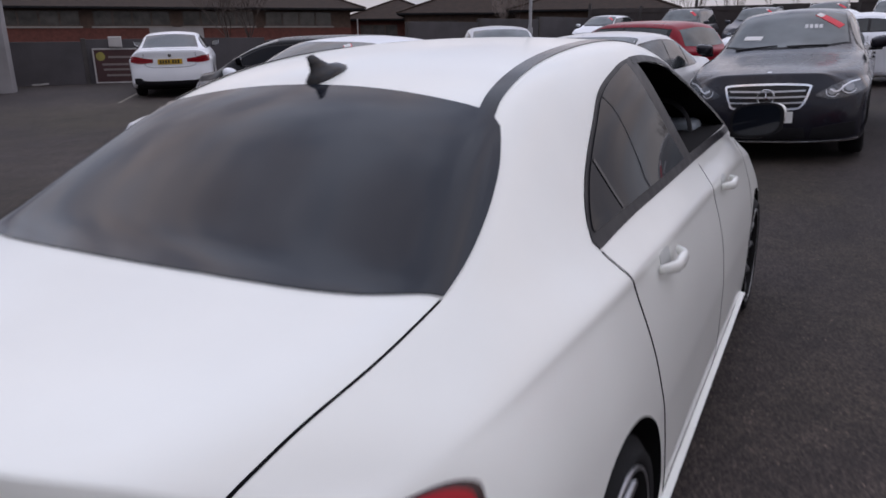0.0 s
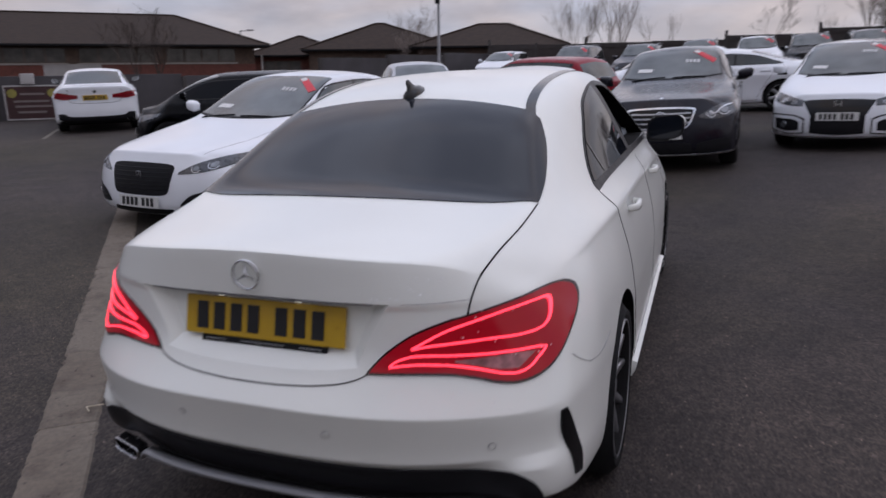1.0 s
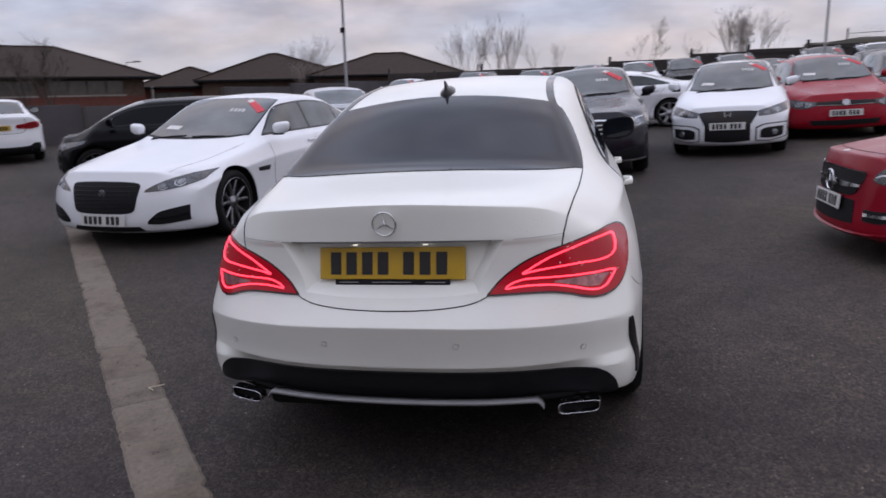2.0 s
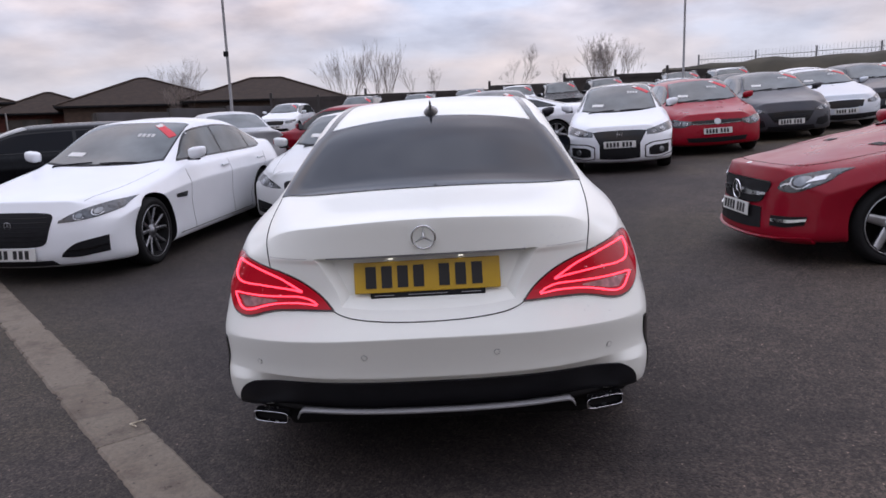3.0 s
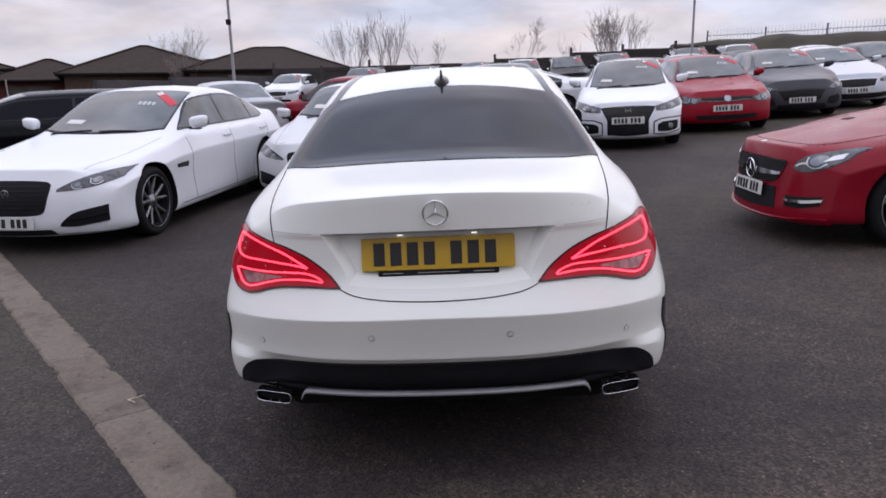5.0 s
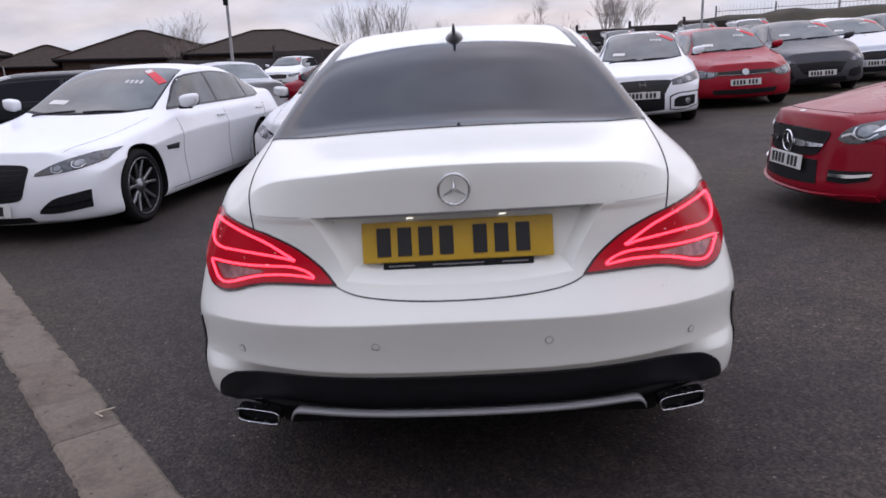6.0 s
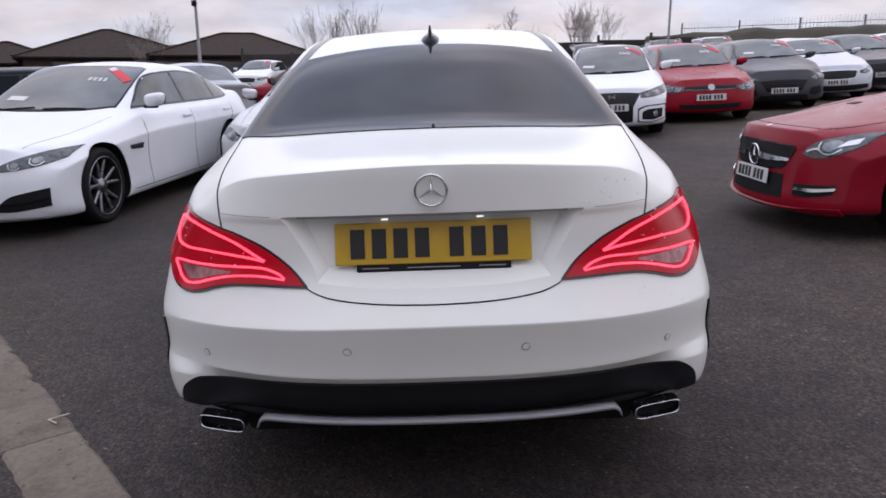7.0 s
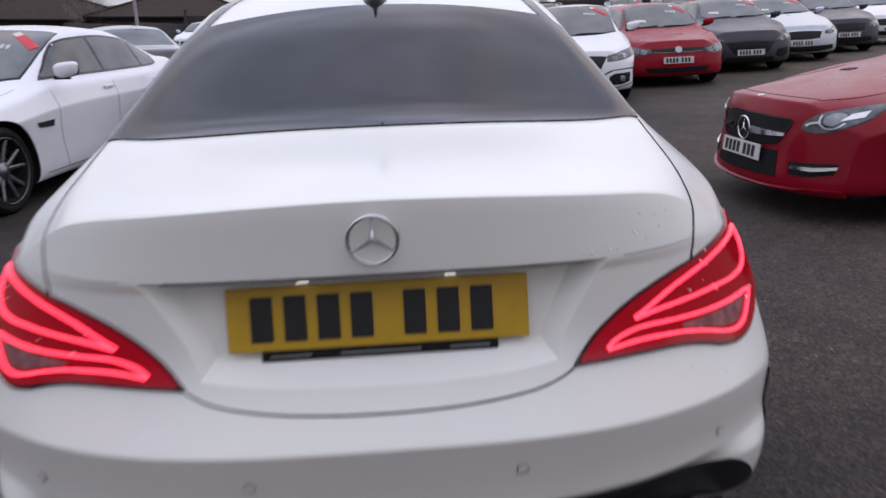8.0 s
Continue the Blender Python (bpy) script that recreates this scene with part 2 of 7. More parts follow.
def resample(points, n, smooth=True):
    """n points at even steps along a 2D line; smooth: rounded through its points."""
    pts = [Vector((p[0], p[1])) for p in points]
    if smooth and len(pts) > 2:
        fine = []
        for i in range(len(pts) - 1):
            p0, p1, p2, p3 = pts[max(i - 1, 0)], pts[i], pts[i + 1], pts[min(i + 2, len(pts) - 1)]
            for k in range(12):
                t = k / 12
                fine.append(0.5 * ((2 * p1) + (p2 - p0) * t + (2 * p0 - 5 * p1 + 4 * p2 - p3) * t * t + (3 * p1 - p0 - 3 * p2 + p3) * t**3))
        pts = fine + [pts[-1]]
    run = [0.0]
    for a, b in zip(pts, pts[1:]):
        run.append(run[-1] + (b - a).length)
    out, j = [], 0
    for k in range(n):
        s = run[-1] * k / (n - 1)
        while j < len(run) - 2 and run[j + 1] < s:
            j += 1
        f = 0 if run[j + 1] == run[j] else (s - run[j]) / (run[j + 1] - run[j])
        out.append(pts[j].lerp(pts[j + 1], min(max(f, 0), 1)))
    return out


class Skin:
    """A body's outer surface, on which panes, lamps, trims and joints are laid."""

    WAYS = {"rear": ((0, 1, 0), lambda u, v: (u, -3, v)), "front": ((0, -1, 0), lambda u, v: (u, 9, v)),
            "right": ((-1, 0, 0), lambda u, v: (3, u, v)), "left": ((1, 0, 0), lambda u, v: (-3, u, v)),
            "top": ((0, 0, -1), lambda u, v: (u, v, 4))}

    def __init__(self, me):
        from mathutils.bvhtree import BVHTree
        bm = bmesh.new()
        bm.from_mesh(me)
        self.tree = BVHTree.FromBMesh(bm)
        bm.free()

    def at(self, side, u, v, off=0.0):
        way, start = self.WAYS[side]
        p, n, _, _ = self.tree.ray_cast(Vector(start(u, v)), Vector(way))
        if p is None:
            mid = Vector(start(u, v))
            mid += Vector(way) * (3.0 if side in ("rear", "top") else 2.2)
            p, n, _, _ = self.tree.find_nearest(mid)
        if n.dot(Vector(way)) > 0:
            n = -n
        return p + n * off, n

    def patch(self, name, lower, upper, side, material, parent, off=0.004, n=24, m=8, label="", smooth=(True, True), mirror=False):
        """A sheet between two lines, laid on the skin, with a rim that goes down into it."""
        a, b = resample(lower, n, smooth[0]), resample(upper, n, smooth[1])
        if mirror:
            a, b = [Vector((-p.x, p.y)) for p in a], [Vector((-p.x, p.y)) for p in b]
        verts, norms = [], []
        for j in range(m + 1):
            for i in range(n):
                q = a[i].lerp(b[i], j / m)
                p, nn = self.at(side, q.x, q.y, off)
                verts.append(p), norms.append(nn)
        faces = [(j * n + i, j * n + i + 1, (j + 1) * n + i + 1, (j + 1) * n + i) for j in range(m) for i in range(n - 1)]
        ring = [i for i in range(n)] + [j * n + n - 1 for j in range(1, m + 1)] + [m * n + i for i in range(n - 2, -1, -1)] + [j * n for j in range(m - 1, 0, -1)]
        base = len(verts)
        verts += [verts[i] - norms[i] * (off + 0.006) for i in ring]
        k = len(ring)
        faces += [(ring[(i + 1) % k], ring[i], base + i, base + (i + 1) % k) for i in range(k)]
        me = mesh_of(name, verts, faces, material)
        bm = bmesh.new()
        bm.from_mesh(me)
        bmesh.ops.recalc_face_normals(bm, faces=bm.faces)
        f0 = max(bm.faces, key=lambda f: f.calc_area())
        if f0.normal.dot(Vector(self.WAYS[side][0])) > 0:
            bmesh.ops.reverse_faces(bm, faces=bm.faces)
        for e in bm.edges:
            if len(e.link_faces) == 2 and e.link_faces[0].normal.angle(e.link_faces[1].normal, 0) > 0.9:
                e.smooth = False
        bm.to_mesh(me)
        bm.free()
        ob = new(name, me)
        ob.parent = parent
        if label:
            ob["label"] = label
        return ob

    def line(self, name, points, side, width, material, parent, off=0.002, n=40, label="", mirror=False, closed=False):
        """A thin band along a line on the skin: a joint, a trim, a light guide."""
        pts = resample(points, n)
        lo, hi = [], []
        for i, p in enumerate(pts):
            d = (pts[min(i + 1, n - 1)] - pts[max(i - 1, 0)])
            d = Vector((-d.y, d.x)).normalized() * width / 2
            lo.append(p - d), hi.append(p + d)
        return self.patch(name, lo, hi, side, material, parent, off, n, 2, label, (False, False), mirror)


def ring_mesh(bm, profile, segments, m=None):
    """A body of revolution about x from (x, radius) pairs."""
    loops = []
    for px, r in profile:
        loops.append([bm.verts.new((px, r * math.cos(2 * math.pi * k / segments), r * math.sin(2 * math.pi * k / segments))) for k in range(segments)])
    for a, b in zip(loops, loops[1:]):
        for k in range(segments):
            bm.faces.new((a[k], a[(k + 1) % segments], b[(k + 1) % segments], b[k]))
    if m is not None:
        bmesh.ops.transform(bm, matrix=m, verts=[v for l in loops for v in l])
    return loops


WHEELS = {}


def wheel_meshes(radius, width, rim_r, spokes, twin, material):
    """Shared meshes of a wheel whose axle is x, outer face towards +x: tyre, rim, each spoke."""
    key = (radius, width, rim_r, spokes, twin, material.name)
    if key in WHEELS:
        return WHEELS[key]
    bm = bmesh.new()
    h = width / 2
    ring_mesh(bm, [(-h * 0.8, rim_r), (-h, rim_r + 0.03), (-h, radius - 0.03), (-h * 0.75, radius - 0.004), (0, radius), (h * 0.75, radius - 0.004), (h, radius - 0.035), (h * 1.02, (radius + rim_r) / 2), (h * 0.94, rim_r + 0.008), (h * 0.8, rim_r - 0.004)], 48)
    tyre = bpy.data.meshes.new("tyre"); bm.to_mesh(tyre); bm.free()
    bm = bmesh.new()
    ring_mesh(bm, [(h * 0.96, rim_r + 0.004), (h * 0.97, rim_r - 0.010), (h * 0.75, rim_r - 0.022), (-h * 0.3, rim_r - 0.05), (-h * 0.4, 0.02)], 48)
    rim = bpy.data.meshes.new("rim"); bm.to_mesh(rim); bm.free()
    bm = bmesh.new()
    for s in ((-1, 1) if twin else (0,)):
        half0, half1, spread = (0.020, 0.015, 0.078) if twin else (0.046, 0.030, 0)
        rows = []
        for r in (0.045, rim_r * 0.5, rim_r - 0.008):
            c = s * spread * (r / rim_r) ** 1.3
            w = half0 + (half1 - half0) * r / rim_r
            x = h * (0.62 + 0.24 * (r / rim_r) ** 1.5)
            rows.append([bm.verts.new(q) for q in ((x - 0.035, c - w, r), (x - 0.006, c - w, r), (x, c - w * 0.5, r), (x, c + w * 0.5, r), (x - 0.006, c + w, r), (x - 0.035, c + w, r))])
        for a, b in zip(rows, rows[1:]):
            for k in range(6):
                bm.faces.new((a[k], a[(k + 1) % 6], b[(k + 1) % 6], b[k]))
    spoke = bpy.data.meshes.new("spoke"); bmesh.ops.recalc_face_normals(bm, faces=bm.faces); bm.to_mesh(spoke); bm.free()
    bm = bmesh.new()
    ring_mesh(bm, [(h * 0.45, 0.075), (h * 0.66, 0.070), (h * 0.70, 0.034), (h * 0.76, 0.031), (h * 0.78, 0.0005)], 24)
    hub = bpy.data.meshes.new("hub"); bm.to_mesh(hub); bm.free()
    bm = bmesh.new()
    ring_mesh(bm, [(h * 0.93, rim_r + 0.004), (h * 0.99, rim_r + 0.002), (h * 1.0, rim_r - 0.003), (h * 0.93, rim_r - 0.008), (h * 0.70, rim_r - 0.012)], 48)
    flange = bpy.data.meshes.new("rim_flange"); bm.to_mesh(flange); bm.free()
    for me, mt in ((tyre, RUBBER), (rim, DARKIN), (spoke, material), (hub, material), (flange, material)):
        me.materials.append(mt)
        me.polygons.foreach_set("use_smooth", [True] * len(me.polygons))
    WHEELS[key] = (tyre, rim, spoke, hub, flange, spokes)
    return WHEELS[key]


def add_wheel(car, x, y, radius, width, rim_r, spokes, twin, material, turn=0.0):
    tyre, rim, spoke, hub, flange, count = wheel_meshes(radius, width, rim_r, spokes, twin, material)
    w = new("wheel", tyre)
    w.parent = car
    w.matrix_local = pose(x, y, radius, turn, 0, 0 if x > 0 else 180)
    under(new("rim", rim), w)
    under(new("hub", hub), w)
    under(new("rim_flange", flange), w)
    for k in range(count):
        s = under(new("spoke", spoke), w)
        s.matrix_local = pose(0, 0, 0, 360 * k / count, 0, 0)
    return w


def body_mesh(name, curves, stations, rows, rear, front, columns=3, level=2, sharp=(), sharp_front=()):
    """A car's outer skin. curves: half widths and heights along the car; rows: the side's levels as (share of height, share of width);
    rear, front: how far each level of the end faces stands in, and how far they bow."""
    def val(key, y):
        c = curves[key]
        return pchip(c, y) if isinstance(c, (list, tuple)) else c
    bm = bmesh.new()
    nr, grid, lift = len(rows), [], curves.get("lift", 0.55)
    for si, y in enumerate(stations):
        W, zb, zs, ws = val("W", y), val("zb", y), val("zs", y), val("ws", y)
        ring = []
        for f, g in rows[:-1]:
            gg = g if f < 0.6 else g + (ws / W - g) * max(0, (f - 0.75) / 0.25) ** 2
            ring.append((W * gg, zb + f * (zs - zb)))
        ring.append((ws, zs))
        w7, z7, w8, z8, zc = val("w7", y), val("z7", y), val("w8", y), val("z8", y), val("zc", y)
        ring += [(w7, z7), (w8, z8)]
        cols = columns
        for k in range(1, cols + 1):
            t = k / cols
            ring.append((w8 * (1 - t), z8 + (zc - z8) * (1 - (1 - t) ** 2)))
        grid.append(ring)
    K = len(grid[0])
    def end_y(y_end, spec, k, x, sign):
        if callable(spec):
            return y_end + sign * spec(k, abs(x))
        inset, bow, half = spec
        s = inset[min(k, nr - 1)] if k < nr else inset[nr - 1 + min(k - nr + 1, len(inset) - nr)]
        return y_end + sign * (s + bow * min(abs(x) / half, 1.1) ** 2.6)
    rings, ends = {}, []
    for si, y in enumerate(stations):
        for k, (x, z) in enumerate(grid[si]):
            yy = y
            if si == 0:
                yy = end_y(y, rear, k, x, 1)
            elif si == len(stations) - 1:
                yy = end_y(y, front, k, x, -1)
            elif si <= 3:
                yy = max(y, end_y(stations[0], rear, k, grid[0][k][0], 1) + 0.07 * si)
            elif si >= len(stations) - 4:
                yy = min(y, end_y(stations[-1], front, k, grid[-1][k][0], -1) - 0.07 * (len(stations) - 1 - si))
            if si == 0 and "sag_rear" in curves and k < nr:
                z += curves["sag_rear"](x, z)
            rings[si, k, 1] = bm.verts.new((x, yy, z))
            rings[si, k, -1] = rings[si, k, 1] if k == K - 1 else bm.verts.new((-x, yy, z))
    for si in range(len(stations) - 1):
        for k in range(K - 1):
            for s in (1, -1):
                q = [rings[si, k, s], rings[si + 1, k, s], rings[si + 1, k + 1, s], rings[si, k + 1, s]]
                bm.faces.new(q if s == 1 else q[::-1])
        bm.faces.new([rings[si, 0, 1], rings[si, 0, -1], rings[si + 1, 0, -1], rings[si + 1, 0, 1]])
    for si, spec, sign, dent in ((0, rear, 1, curves.get("dent_rear")), (len(stations) - 1, front, -1, curves.get("dent_front"))):
        top = [grid[si][k][0] for k in range(nr - 1, K)]
        net = {}
        for r in range(nr):
            for c in range(len(top)):
                for s in (1, -1):
                    if c == 0:
                        net[r, c, s] = rings[si, r, s]
                    elif r == nr - 1:
                        net[r, c, s] = rings[si, nr - 1 + c, s]
                    elif s == -1 and c == len(top) - 1:
                        net[r, c, s] = net[r, c, 1]
                    else:
                        x = grid[si][r][0] * top[c] / top[0]
                        z = grid[si][r][1]
                        zz = z + (grid[si][nr - 1 + c][1] - grid[si][nr - 1][1]) * max(0, (r / (nr - 1) - lift) / (1 - lift)) ** 1.5
                        yy = end_y(stations[si], spec, r, x, sign)
                        if dent:
                            yy += sign * dent(x, zz)
                            zz += curves["sag_rear"](x, zz)
                        net[r, c, s] = bm.verts.new((s * x, yy, zz))
        for r in range(nr - 1):
            for c in range(len(top) - 1):
                for s in (1, -1):
                    q = [net[r, c, s], net[r + 1, c, s], net[r + 1, c + 1, s], net[r, c + 1, s]]
                    bm.faces.new(q if s == sign else q[::-1])
        ends.append((net, len(top)))
        # underside of the end
        low = [net[0, c, 1] for c in range(len(top))] + [net[0, c, -1] for c in range(len(top) - 2, -1, -1)]
        bm.faces.new(low if sign == 1 else low[::-1])
    if "creases" in curves:
        # lines kept sharp along the whole length: (ring point, how sharp)
        lay = bm.edges.layers.float.get("crease_edge") or bm.edges.layers.float.new("crease_edge")
        for k, amount in curves["creases"]:
            for si in range(len(stations) - 1):
                for s in (1, -1):
                    e = bm.edges.get((rings[si, k, s], rings[si + 1, k, s]))
                    if e:
                        e[lay] = amount
    for end, lines in ((ends[0], sharp), (ends[1], sharp_front)):
        # (row of the tail or nose, first column kept sharp, how sharp)
        lay = bm.edges.layers.float.get("crease_edge") or bm.edges.layers.float.new("crease_edge")
        for r, c0, amount in lines:
            for s in (1, -1):
                for c in range(c0, end[1] - 1):
                    e = bm.edges.get((end[0][r, c, s], end[0][r, c + 1, s]))
                    if e:
                        e[lay] = amount
    bmesh.ops.recalc_face_normals(bm, faces=bm.faces)
    me = bpy.data.meshes.new(name)
    bm.to_mesh(me)
    bm.free()
    tmp = new("tmp", me)
    sub = tmp.modifiers.new("s", "SUBSURF")
    sub.levels = sub.render_levels = level
    dg = bpy.context.evaluated_depsgraph_get()
    out = bpy.data.meshes.new_from_object(tmp.evaluated_get(dg))
    bpy.data.objects.remove(tmp)
    out.name = name
    return out


def cut_arches(me, material, wheels, radius, half, hollows=()):
    """The body with round wheel arches cut into it, lined in dark plastic; hollows: further cuts as (points, faces, painted)."""
    me.materials.clear()
    me.materials.append(material)
    me.materials.append(DARKIN)
    me.polygons.foreach_set("material_index", [0] * len(me.polygons))
    me.polygons.foreach_set("use_smooth", [True] * len(me.polygons))
    bm = bmesh.new()
    for y, z in wheels:
        for s in (1, -1):
            made = bmesh.ops.create_cone(bm, cap_ends=True, segments=56, radius1=radius, radius2=radius, depth=0.42)["verts"]
            bmesh.ops.transform(bm, matrix=pose(s * half, y, z, 0, 90, 0), verts=made)
    for f in bm.faces:
        f.material_index = 1
    for points, sides, painted in hollows:
        vs = [bm.verts.new(q) for q in points]
        made = [bm.faces.new([vs[i] for i in f]) for f in sides]
        bmesh.ops.recalc_face_normals(bm, faces=made)
        for f in made:
            f.material_index = 0 if painted else 1
    cutter = bpy.data.meshes.new("cutter")
    bm.to_mesh(cutter)
    bm.free()
    cutter.materials.append(material)
    cutter.materials.append(DARKIN)
    a, b = new("tmp", me), new("tmp", cutter)
    mod = a.modifiers.new("b", "BOOLEAN")
    mod.operation, mod.object, mod.solver = "DIFFERENCE", b, "EXACT"
    dg = bpy.context.evaluated_depsgraph_get()
    out = bpy.data.meshes.new_from_object(a.evaluated_get(dg))
    bpy.data.objects.remove(a)
    bpy.data.objects.remove(b)
    out.polygons.foreach_set("use_smooth", [p.material_index == 0 for p in out.polygons])
    return out


def plate(car, y, z, x=0.0, yellow=False, facing=-1, tilt=0.0, width=0.52, height=0.111, rz=0.0):
    """A registration plate, its mark shown as plain bars."""
    bm = bmesh.new()
    box(bm, -width / 2, width / 2, -0.004, 0.004, -height / 2, height / 2, 0.003)
    p = part("registration_plate", bm, PLATEY if yellow else PLATEW, car, "yellow plate with plain dark bars" if yellow else "white plate with plain dark bars")
    p.matrix_local = pose(x, y, z, tilt, 0, rz + (0 if facing < 0 else 180))
    for k, c in enumerate((-0.20, -0.143, -0.086, -0.029, 0.062, 0.120, 0.178)):
        bm = bmesh.new()
        box(bm, c - 0.019, c + 0.019, -0.0065, -0.0035, -0.039, 0.039, 0.0)
        part("bar", bm, INK, p)
    return p


def star_badge(parent, x, y, z, r, rx=0.0, rz=0.0, material=None):
    """A three-armed round chrome badge."""
    bm = bmesh.new()
    seg, tube = 40, r * 0.085
    loops = []
    for i in range(seg):
        a = 2 * math.pi * i / seg
        loops.append([bm.verts.new(((r - tube + tube * math.cos(b)) * math.cos(a), tube * math.sin(b), (r - tube + tube * math.cos(b)) * math.sin(a))) for b in (2 * math.pi * j / 8 for j in range(8))])
    for i in range(seg):
        for j in range(8):
            bm.faces.new((loops[i][j], loops[(i + 1) % seg][j], loops[(i + 1) % seg][(j + 1) % 8], loops[i][(j + 1) % 8]))
    for k in range(3):
        a = math.pi / 2 + 2 * math.pi * k / 3
        d, s = Vector((math.cos(a), 0, math.sin(a))), Vector((-math.sin(a), 0, math.cos(a)))
        tip, root, up = d * (r - tube), d * 0.0, Vector((0, -tube * 1.2, 0))
        va, vb, vc, vd = (bm.verts.new(q) for q in (root + s * r * 0.13, root - s * r * 0.13, tip, root + up))
        for f in ((va, vd, vc), (vd, vb, vc), (vb, va, vc)):
            bm.faces.new(f)
    ob = part("badge", bm, material or CHROME, parent, "round chrome three-armed badge", True)
    ob.matrix_local = pose(x, y, z, rx, 0, rz)
    return ob


def mirror_cap(car, x, y, z, material, size=1.0, dark=False):
    """A door mirror: rounded shell on a short arm, with its glass set in a dark rim."""
    s = 1 if x > 0 else -1

    def sq(v, e):
        return math.copysign(abs(v) ** e, v)
    bm = bmesh.new()
    made = bmesh.ops.create_uvsphere(bm, u_segments=24, v_segments=14, radius=1)["verts"]
    for v in made:
        c = v.co.normalized()
        px, py, pz = sq(c.x, 0.6), sq(c.y, 0.75), sq(c.z, 0.65)
        v.co = Vector((px * 0.118 * size * (1 + 0.10 * pz), py * (0.095 if py > 0 else 0.022) * size, pz * 0.078 * size + 0.012 * px * s))
    body = part("mirror", bm, material, car, "", True)
    body.matrix_local = pose(x + s * 0.135 * size, y, z + 0.03, 0, 0, -s * 10)
    bm = bmesh.new()
    box(bm, -0.115, 0.02, -0.015, 0.04, -0.085, -0.055, 0.008)
    a = part("arm", bm, TRIM, body)
    a.matrix_local = pose(0, 0, 0, 0, 0, 0 if s > 0 else 180)
    # dark: tinted glass stands in for a dark reflection in the mirror
    for nm, k, yy, mt in (("mirror_rim", 1.0, -0.0225, TRIM), ("mirror_glass", 0.88, -0.0265, TINT if dark else CHROME)):
        bm = bmesh.new()
        ring = []
        for j in range(32):
            t = 2 * math.pi * j / 32
            ring.append(bm.verts.new((sq(math.cos(t), 0.6) * 0.121 * size * k, yy * size, sq(math.sin(t), 0.65) * 0.080 * size * k + 0.012 * sq(math.cos(t), 0.6) * s)))
        f = bm.faces.new(ring)
        out = bmesh.ops.extrude_face_region(bm, geom=[f])["geom"]
        bmesh.ops.translate(bm, verts=[v for v in out if isinstance(v, bmesh.types.BMVert)], vec=(0, 0.012, 0))
        part(nm, bm, mt, body)
    return body


# ---- the yard ----
def asphalt_material():
    m = bpy.data.materials.new("worn_asphalt")
    m.use_nodes = True
    nt = m.node_tree
    N, L = nt.nodes, nt.links
    b = N["Principled BSDF"]
    tc = N.new("ShaderNodeTexCoord")
    def noise_at(scale, detail=5.0, rough=0.55):
        n = N.new("ShaderNodeTexNoise")
        n.inputs["Scale"].default_value, n.inputs["Detail"].default_value, n.inputs["Roughness"].default_value = scale, detail, rough
        L.new(tc.outputs["Object"], n.inputs["Vector"])
        return n.outputs[0]
    def ramp(src, p0, c0, p1, c1):
        r = N.new("ShaderNodeValToRGB")
        r.color_ramp.elements[0].position, r.color_ramp.elements[0].color = p0, (*c0, 1)
        r.color_ramp.elements[1].position, r.color_ramp.elements[1].color = p1, (*c1, 1)
        L.new(src, r.inputs[0])
        return r.outputs[0]
    def mix(kind, fac, a, c):
        x = N.new("ShaderNodeMixRGB")
        x.blend_type = kind
        x.inputs[0].default_value = fac
        L.new(a, x.inputs[1]); L.new(c, x.inputs[2])
        return x.outputs[0]
    base = ramp(noise_at(0.35, 6), 0.30, (0.029, 0.0245, 0.0250), 0.72, (0.071, 0.060, 0.0565))
    moss = ramp(noise_at(0.22, 4), 0.48, (1, 1, 1), 0.66, (1.18, 1.20, 0.86))
    grain = ramp(noise_at(62, 5, 0.85), 0.33, (0.30, 0.30, 0.31), 0.66, (1.9, 1.86, 1.8))
    blot = ramp(noise_at(2.6, 7, 0.68), 0.36, (0.84, 0.84, 0.85), 0.64, (1.17, 1.16, 1.14))
    streak = ramp(noise_at(11, 5, 0.7), 0.36, (0.80, 0.80, 0.81), 0.64, (1.20, 1.19, 1.17))
    v = N.new("ShaderNodeTexVoronoi")
    v.inputs["Scale"].default_value = 42
    L.new(tc.outputs["Object"], v.inputs["Vector"])
    chips = ramp(v.outputs["Distance"], 0.13, (4.2, 4.0, 3.7), 0.24, (1, 1, 1))
    sepc = N.new("ShaderNodeSeparateColor")
    L.new(v.outputs["Color"], sepc.inputs[0])
    pick = ramp(sepc.outputs[0], 0.88, (0, 0, 0), 0.91, (1, 1, 1))
    # the stones of the aggregate, each of its own tone
    ag = N.new("ShaderNodeTexVoronoi")
    ag.inputs["Scale"].default_value = 95
    L.new(tc.outputs["Object"], ag.inputs["Vector"])
    ags = N.new("ShaderNodeSeparateColor")
    L.new(ag.outputs["Color"], ags.inputs[0])
    stones = ramp(ags.outputs[1], 0.10, (0.50, 0.50, 0.52), 0.95, (1.62, 1.58, 1.52))
    # paler and browner on the roadster's side of the yard, darker to the west
    sep = N.new("ShaderNodeSeparateXYZ")
    L.new(tc.outputs["Object"], sep.inputs[0])
    add = N.new("ShaderNodeMath"); add.operation = "MULTIPLY_ADD"
    L.new(noise_at(0.55, 5), add.inputs[0]); add.inputs[1].default_value = 4.5
    lean = N.new("ShaderNodeMath"); lean.operation = "MULTIPLY_ADD"
    L.new(sep.outputs[1], lean.inputs[0]); lean.inputs[1].default_value = -0.45
    L.new(sep.outputs[0], lean.inputs[2])
    L.new(lean.outputs[0], add.inputs[2])
    span = N.new("ShaderNodeMapRange")
